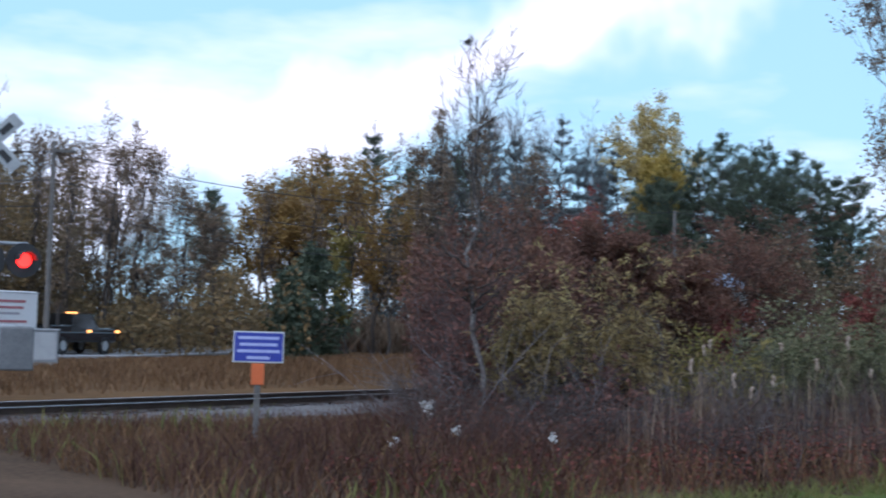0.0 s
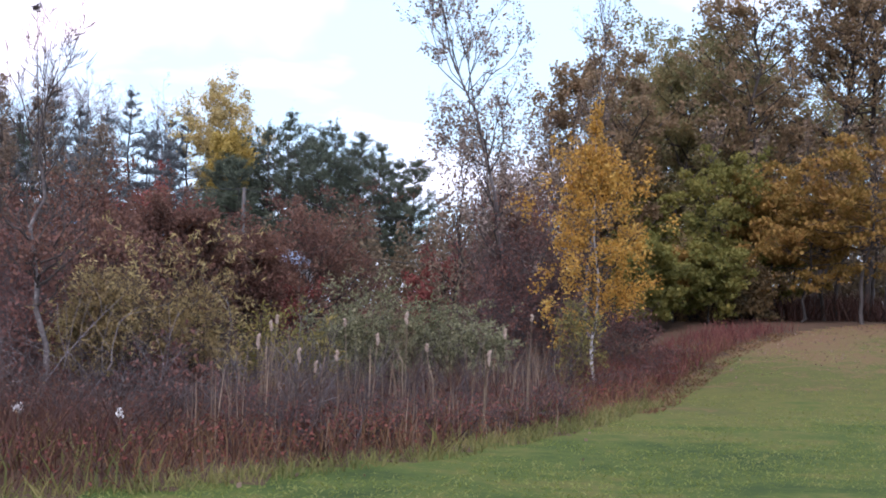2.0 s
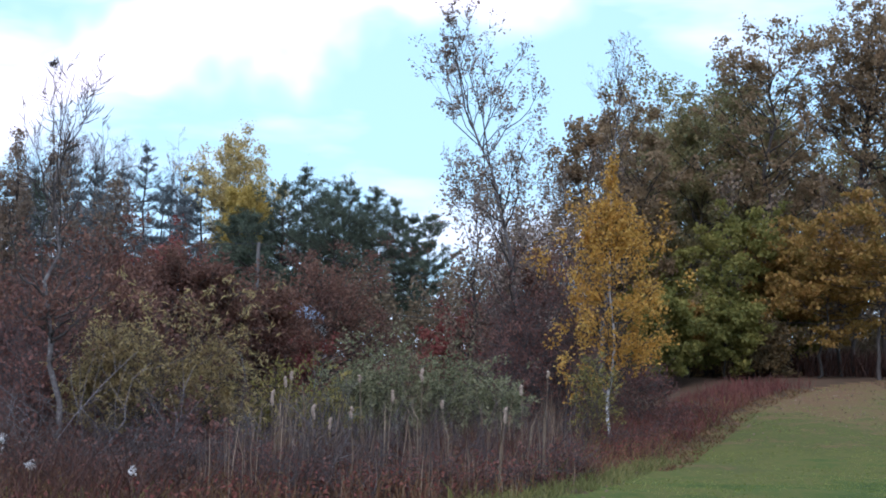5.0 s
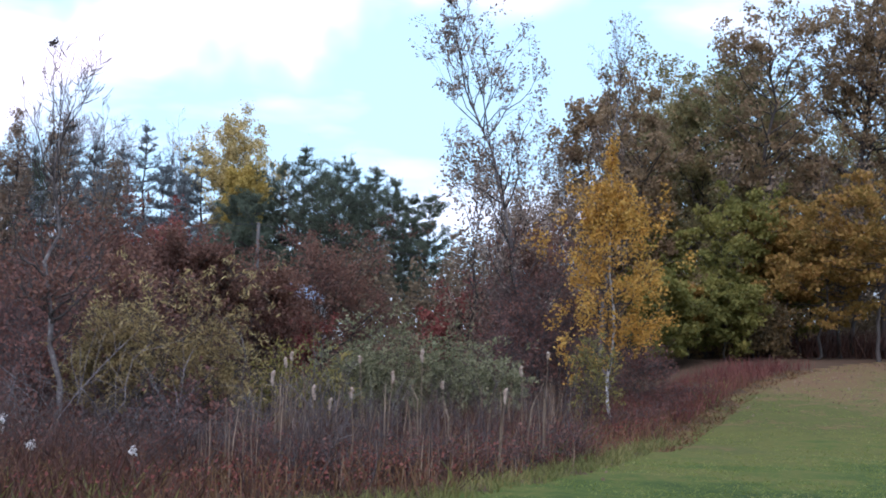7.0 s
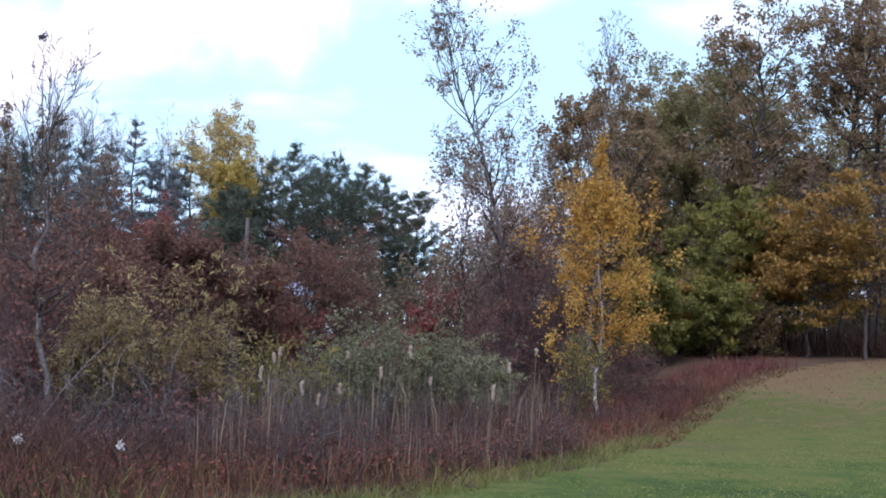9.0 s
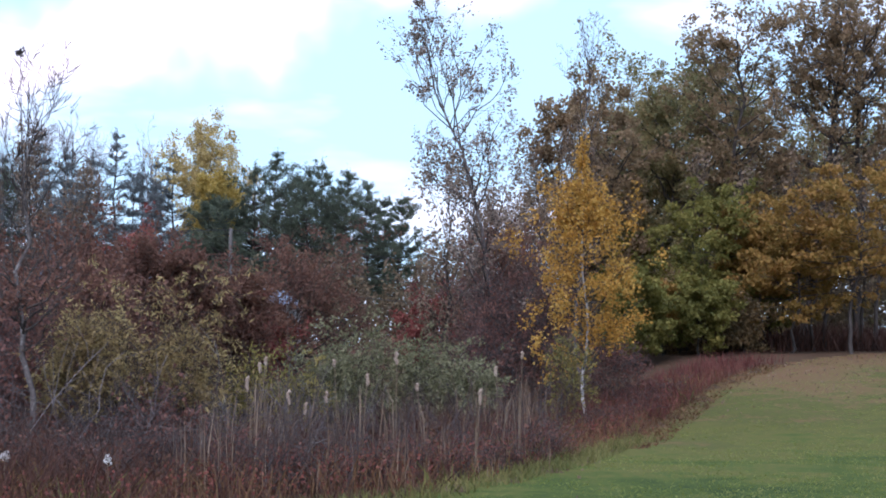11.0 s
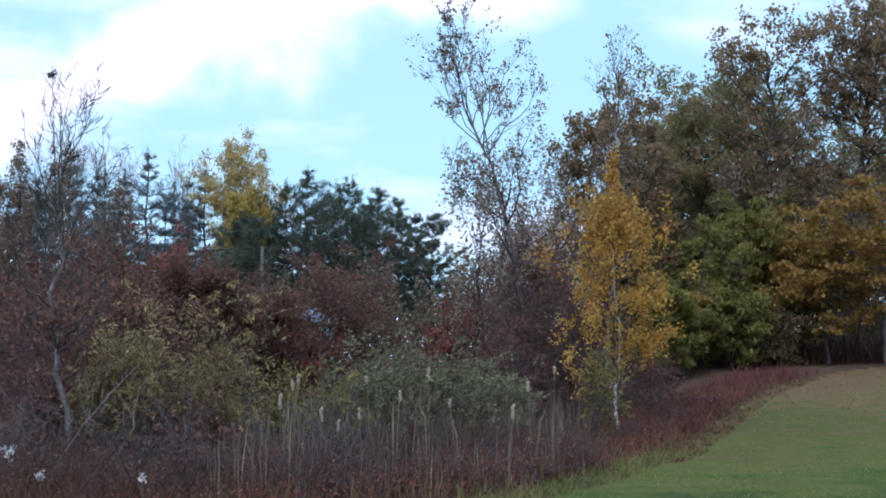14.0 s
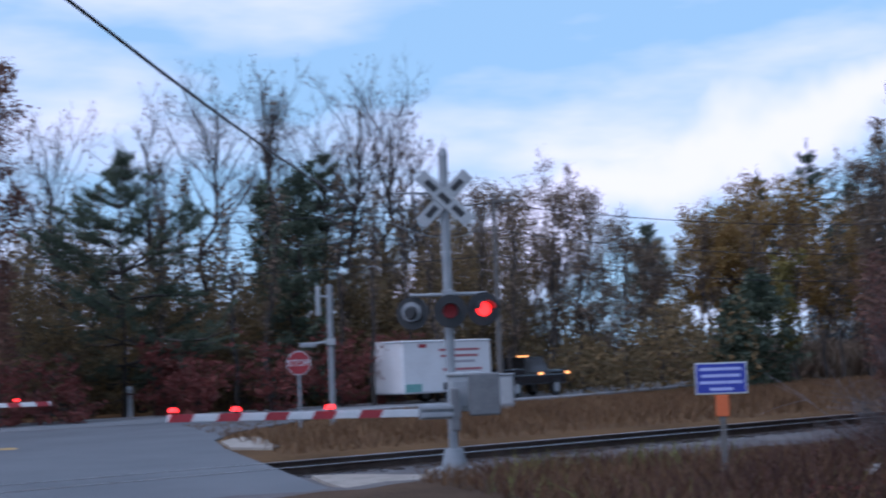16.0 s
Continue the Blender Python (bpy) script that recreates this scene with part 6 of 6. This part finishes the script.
    for s2 in (-1, 1):
        d = part("ditch_lamp", shape(box(0.08, 0.28, s2 * 0.95 - 0.12, s2 * 0.95 + 0.12, 1.56, 1.80, 0.02)), MAROON_LINE, t)
        part("lens", shape(rod((0.055, s2 * 0.95 + 0.03, 1.68), (0.085, s2 * 0.95 + 0.03, 1.68), 0.07, n=16)), DITCH, d, "lit lens")
        for z in (1.52, 1.84, 2.16, 2.48, 2.80):
            part("grab_iron", shape(rod((0.55, s2 * (W - 0.17), z), (1.05, s2 * (W - 0.01), z), 0.018, n=6)), CHROME, t)
    part("nose_hinge", shape(rod((0.24, -0.6, 2.70), (0.36, -1.05, 2.73), 0.018, n=6)), BLACK, t)
    for w in ((2.60, 1.46, 3.50), (3.19, 1.46, 3.62)):
        part("handrail", shape(rod((w[0], -W - 0.06, w[1]), (w[0], -W - 0.06, w[2]), 0.022, n=8)), CHROME, t, "bright upright handrail")
        part("handrail", shape(rod((w[0], W + 0.06, w[1]), (w[0], W + 0.06, w[2]), 0.022, n=8)), CHROME, t, "bright upright handrail")
    # no hollow is cut: a black block paints the recess's shade behind the step
    part("step_and_recess_shade", shape(box(2.68, 3.10, -W - 0.006, -W + 0.2, 1.50, 1.96), box(2.70, 3.08, -W - 0.05, -W, 1.72, 1.75)), BLACK, t)
    for z in (0.35, 0.72, 1.08):
        part("step", shape(box(0.55, 1.0, -W, -W + 0.3, z, z + 0.035)), CHROME if z > 1.0 else PILOT, t)
        part("step", shape(box(2.7, 3.1, -W, -W + 0.3, z, z + 0.035)), PILOT, t)
    part("underframe", shape(box(0.6, 16.2, -1.3, 1.3, 0.95, 1.40), box(6.3, 10.6, -1.35, 1.35, 0.30, 1.0, 0.12), box(5.7, 6.2, -1.4, -1.0, 0.5, 1.2, 0.05)), UNDER, t)
    bogie(t, 3.6, (-1.37, 1.37))
    bogie(t, 13.0, (-1.37, 1.37))
    # side panels, porthole, intake and lettering
    for s2 in (-1, 1):
        y = s2 * (W + 0.006)
        for x0, x1, z0, z1 in ((3.35, 4.35, 1.55, 3.2), (4.40, 4.98, 1.55, 3.2), (5.02, 5.6, 1.55, 3.2), (5.64, 6.3, 1.55, 3.2), (6.34, 7.9, 1.55, 3.25), (7.95, 9.9, 1.55, 3.25), (12.0, 13.9, 1.55, 3.25), (14.0, 16.2, 1.55, 3.25)):
            part("side_panel", shape(box(x0, x1, y - 0.02, y + 0.02, z0, z1, 0.008)), SILVER, t)
        part("porthole", shape(rod((7.1, y, 2.78), (7.1, y + s2 * 0.034, 2.78), 0.27, n=28)), ALU_BOX, t)
        part("porthole_glass", shape(rod((7.1, y, 2.78), (7.1, y + s2 * 0.04, 2.78), 0.225, n=28)), DARK_GLASS, t)
        gr = part("intake_grille", shape(box(10.0, 11.9, y - 0.004, y + 0.004, 2.6, 3.3)), BLACK, t)
        for k in range(9):
            part("slat", shape(box(10.0, 11.9, y - 0.004, y + s2 * 0.012 + 0.004, 2.64 + k * 0.075, 2.67 + k * 0.075)), SILVER, gr)
        for x, mm in ((6.55, MARKER_RED), (8.6, MARKER_AMBER)):
            part("side_marker", shape(rod((x, y, 1.22), (x, y + s2 * 0.03, 1.22), 0.06, n=12)), mm, t)
    side = Matrix(((1, 0, 0, 0), (0, 0, -1, 0), (0, 1, 0, 0), (0, 0, 0, 1)))
    lettering("number", "90213", Matrix.Translation((1.78, -W - 0.006, 2.54)) @ side, 0.68, NUMBER_INK, t)
    for k, (x0, x1, z0, z1) in enumerate(((1.28, 2.48, 1.84, 2.04), (1.28, 1.40, 1.84, 2.12), (1.50, 2.40, 1.70, 1.72))):
        part("faded_print", shape(box(x0, x1, -W - 0.010, -W - 0.002, z0, z1)), FADED_INK, t)
    part("panel_seam", shape(box(1.22, 2.58, -W - 0.008, -W - 0.002, 2.19, 2.205), box(1.22, 1.235, -W - 0.008, -W - 0.002, 1.5, 2.2)), PILOT, t)
    for z, h, a0, a1 in ((2.02, 0.10, 0.05, 0.80), (1.90, 0.02, 0.10, 0.75)):
        dx, dy = 0.20, -0.84
        pts = [(0.0 + dx * a + 0.052 * (z - 1.42) / 0.62 * 1.2 - 0.012, -0.30 + dy * a, zz) for a, zz in ((a0, z), (a1, z), (a1, z + h), (a0, z + h))]
        part("nose_print", shape(hull_of([(p[0] - 0.012, p[1], p[2]) for p in pts] + [(p[0] + 0.03, p[1], p[2]) for p in pts], [[0, 3, 2, 1], [0, 1, 5, 4], [2, 3, 7, 6], [1, 2, 6, 5], [3, 0, 4, 7]])), CAB_BLUE, t)
    return t


locomotive(20.0)


# ---- trailer and pick-up on the back road ----
TRAILER_WHITE = surface("trailer_white", [(0.60, 0.60, 0.60), (0.72, 0.72, 0.73)], 1.0, 0.45)
PRINT_RED = surface("trailer_red_print", [(0.34, 0.10, 0.11), (0.44, 0.16, 0.17)], 4.0, 0.6)
PRINT_GREY = surface("trailer_grey_print", [(0.30, 0.28, 0.30), (0.40, 0.38, 0.40)], 4.0, 0.6)
PRINT_TEAL = surface("trailer_teal_print", [(0.12, 0.30, 0.28), (0.20, 0.40, 0.36)], 4.0, 0.6)
CAR_BLACK = surface("black_car_paint", [(0.01, 0.011, 0.013), (0.02, 0.021, 0.024)], 2.0, 0.2, coat=0.8)
TYRE = surface("tyre_rubber", [(0.012, 0.012, 0.012), (0.03, 0.03, 0.03)], 6.0, 0.9)


def wheel_part(parent, x, y, r, w):
    o = part("wheel", shape(rod((x, y - w / 2, r), (x, y + w / 2, r), r, n=24)), TYRE, parent)
    part("rim", shape(rod((x, y - w / 2 - 0.01, r), (x, y + w / 2 + 0.01, r), r * 0.58, n=18)), ALU_BOX, o)


def cargo_trailer(m):
    t = empty("cargo_trailer", m, "white enclosed cargo trailer with faded red print", "trailer")
    b = part("body", shape(box(0.0, 5.0, -1.1, 1.1, 0.42, 2.75, 0.10), hull_of([(4.95, -1.05, 0.5), (5.5, -0.35, 0.5), (5.5, 0.35, 0.5), (4.95, 1.05, 0.5), (4.95, -1.05, 2.65), (5.4, -0.35, 2.45), (5.4, 0.35, 2.45), (4.95, 1.05, 2.65)],
             [[0, 1, 5, 4], [1, 2, 6, 5], [2, 3, 7, 6], [4, 5, 6, 7]])), TRAILER_WHITE, t)
    part("roof_rim", shape(box(-0.02, 5.02, -1.12, 1.12, 2.66, 2.70)), ALU_BOX, b)
    for k, (x0, x1, z, mm) in enumerate(((2.0, 4.3, 2.25, PRINT_RED), (2.1, 4.2, 1.98, PRINT_RED), (2.4, 4.0, 1.72, PRINT_GREY), (2.2, 4.4, 1.38, PRINT_RED), (2.6, 4.2, 1.12, PRINT_GREY))):
        part("print_line", shape(box(x0, x1, -1.112, -1.102, z, z + 0.11)), mm, b)
    part("print_patch", shape(box(0.12, 1.0, -1.112, -1.102, 0.5, 0.85)), PRINT_TEAL, b)
    part("tail_lamp", shape(box(0.9, 1.3, -1.115, -1.10, 2.42, 2.58)), SIGN_RED, b)
    part("fender", shape(prism([(-1.12, 0.55), (-0.85, 0.55), (-0.85, 0.86), (-1.12, 0.86)], 2.2, 3.2)), BLACK, t)
    for y in (-1.0, 1.0):
        wheel_part(t, 2.7, y, 0.36, 0.22)
    part("drawbar", shape(box(5.0, 6.3, -0.06, 0.06, 0.45, 0.55), rod((6.0, 0, 0.1), (6.0, 0, 0.7), 0.04, n=8)), UNDER, t)


def pickup(m):
    t = empty("pickup_truck", m, "black pick-up truck drawing a white trailer", "truck")
    part("body", shape(box(0.0, 5.5, -0.98, 0.98, 0.55, 1.05, 0.08), box(0.0, 1.75, -0.98, 0.98, 1.0, 1.32, 0.05), box(3.75, 5.5, -0.94, 0.94, 1.0, 1.22, 0.10)), CAR_BLACK, t)
    c = part("cab", shape(hull_of([(1.75, -0.95, 1.02), (4.2, -0.95, 1.02), (3.55, -0.80, 1.85), (1.95, -0.80, 1.85), (1.75, 0.95, 1.02), (4.2, 0.95, 1.02), (3.55, 0.80, 1.85), (1.95, 0.80, 1.85)],
                                  [[0, 1, 2, 3], [7, 6, 5, 4], [3, 2, 6, 7], [1, 5, 6, 2], [0, 3, 7, 4]])), CAR_BLACK, t)
    part("windscreen", shape(hull_of([(4.16, -0.85, 1.10), (4.16, 0.85, 1.10), (3.60, 0.74, 1.80), (3.60, -0.74, 1.80)], [[0, 1, 2, 3]])), REFLECTION_GLASS, c)
    part("side_window", shape(hull_of([(2.0, -0.945, 1.15), (3.9, -0.945, 1.15), (3.45, -0.825, 1.75), (2.1, -0.825, 1.75)], [[0, 1, 2, 3]])), DARK_GLASS, c)
    for x in (1.0, 4.5):
        for y in (-0.9, 0.9):
            wheel_part(t, x, y, 0.40, 0.25)
    for x in (3.0, 5.4):
        part("lamp", shape(box(x, x + 0.35, -1.0, -0.96, 1.0, 1.12, 0.01)), MARKER_AMBER, t)
    part("roof_marker", shape(box(2.6, 2.9, -0.3, 0.3, 1.85, 1.92, 0.01)), MARKER_AMBER, t)


RIG = Matrix.Translation((-37.4, 50.0, -0.05)) @ Matrix.Rotation(radians(72), 4, "Z")
cargo_trailer(RIG)
pickup(RIG @ pose(5.9, 0, 0) @ Matrix.Diagonal((0.7, 0.92, 1.0, 1.0)))


# ---- cattails ----
def cattail(x, y, h, k):
    rng = np.random.default_rng(900 + k)
    z = ground_z(x, y)
    c = empty("cattail", pose(x, y, z), "dry cattail with a pale seeding head on a tan stalk", "cattail", "cattails")
    dx, dy = rng.normal(size=2) * 0.05
    part("stalk", shape(rod((0, 0, -0.1), (dx * h, dy * h, h), 0.0065, 0.0045, 5)), CATTAIL_STALK, c)
    l = rng.uniform(0.11, 0.24)
    p = [(0.55, 0.0), (1.0, 0.25), (0.9, 0.55), (1.15, 0.8), (0.4, 1.0)]
    part("head", shape(*[rod((dx * h + rng.normal() * 0.005, dy * h, h - l + l * p[i][1]), (dx * h + rng.normal() * 0.012, dy * h, h - l + l * p[i + 1][1]), 0.026 * p[i][0], 0.026 * p[i + 1][0], 8) for i in range(4)]), CATTAIL_HEAD, c, "fluffy pale seed head")
    for _ in range(2):
        a = rng.uniform(0, 6.28)
        e = Vector((math.cos(a), math.sin(a), 0))
        s0 = Vector((-e.y, e.x, 0)) * 0.012
        q0, q1, q2 = e * 0.02, e * 0.12 + Vector((0, 0, h * 0.6)), e * rng.uniform(0.25, 0.5) + Vector((0, 0, h * rng.uniform(0.7, 0.95)))
        part("leaf", shape(hull_of([tuple(q0 - s0), tuple(q0 + s0), tuple(q1 + s0 * 0.8), tuple(q1 - s0 * 0.8), tuple(q2)], [[0, 1, 2, 3], [3, 2, 4]])), CATTAIL_STALK, c)


CATTAIL_STALK = surface("cattail_stalk", [(0.11, 0.075, 0.05), (0.22, 0.165, 0.11)], 3.0, 0.9)
CATTAIL_HEAD = surface("cattail_fluff", [(0.24, 0.17, 0.12), (0.42, 0.34, 0.28)], 20.0, 1.0, bump=0.6)
cattail(-2.31, 20.10, 1.38, 0)
cattail(-2.12, 20.50, 1.57, 1)
cattail(-1.70, 19.60, 1.21, 2)
cattail(-1.56, 20.90, 0.99, 3)
cattail(-1.19, 20.90, 1.16, 4)
cattail(-1.00, 20.10, 1.63, 5)
cattail(-0.70, 19.60, 1.44, 6)
cattail(-0.20, 19.60, 1.75, 7)
cattail(0.89, 19.60, 1.26, 8)
cattail(1.30, 20.90, 1.56, 9)
cattail(1.63, 21.40, 1.78, 10)
cattail(-2.07, 20.50, 0.69, 11)
cattail(-2.15, 19.60, 1.65, 12)
cattail(0.22, 20.10, 1.31, 13)

# ---- pale litter and weeds, and what sits in the bare top ----
FLUFF = surface("white_seed_fluff", [(0.45, 0.44, 0.42), (0.62, 0.61, 0.60)], 20.0, 1.0)


def milkweed(x, y, z, k):
    rng = np.random.default_rng(700 + k)
    g = ground_z(x, y)
    c = empty("milkweed", pose(x, y, g), "dry milkweed stem with white seed fluff", "weed", "milkweeds")
    part("stem", shape(rod((0, 0, -0.05), (0, 0, z - g), 0.008, 0.005, 5)), CATTAIL_STALK, c)
    v, f = leaf_quads(rng, rng.normal(size=(26, 3)) * 0.022 + [0, 0, z - g], 0.045, 0.8)
    mesh_part("fluff", arrays_mesh("fluff", v, f), FLUFF, c, "white fluff")


milkweed(-3.14, 14.89, 0.58, 0)
milkweed(-5.11, 16.76, 0.73, 1)
milkweed(-5.36, 16.27, 0.34, 2)
milkweed(-5.42, 16.25, 0.29, 3)
milkweed(-5.65, 18.27, 0.68, 4)
milkweed(-4.66, 16.48, 0.49, 5)
milkweed(-5.42, 17.82, 0.56, 6)
milkweed(-5.53, 18.24, 0.70, 7)
milkweed(-4.63, 16.38, 0.48, 8)
clump = empty("leaf_clump", pose(-5.72, 20.22, 3.6), "small dark clump of leaves caught on a bare twig", "leaf clump")
part("twig", shape(rod((0.12, 0.05, 0.0), (0.0, 0.0, 2.42), 0.012, 0.004, 5)), BARK, clump)
v, f = leaf_quads(np.random.default_rng(61), np.random.default_rng(62).normal(size=(60, 3)) * [0.03, 0.03, 0.026] + [0, 0, 2.36], 0.05, 0.5)
mesh_part("clump", arrays_mesh("clump", v, f), BARK, clump)
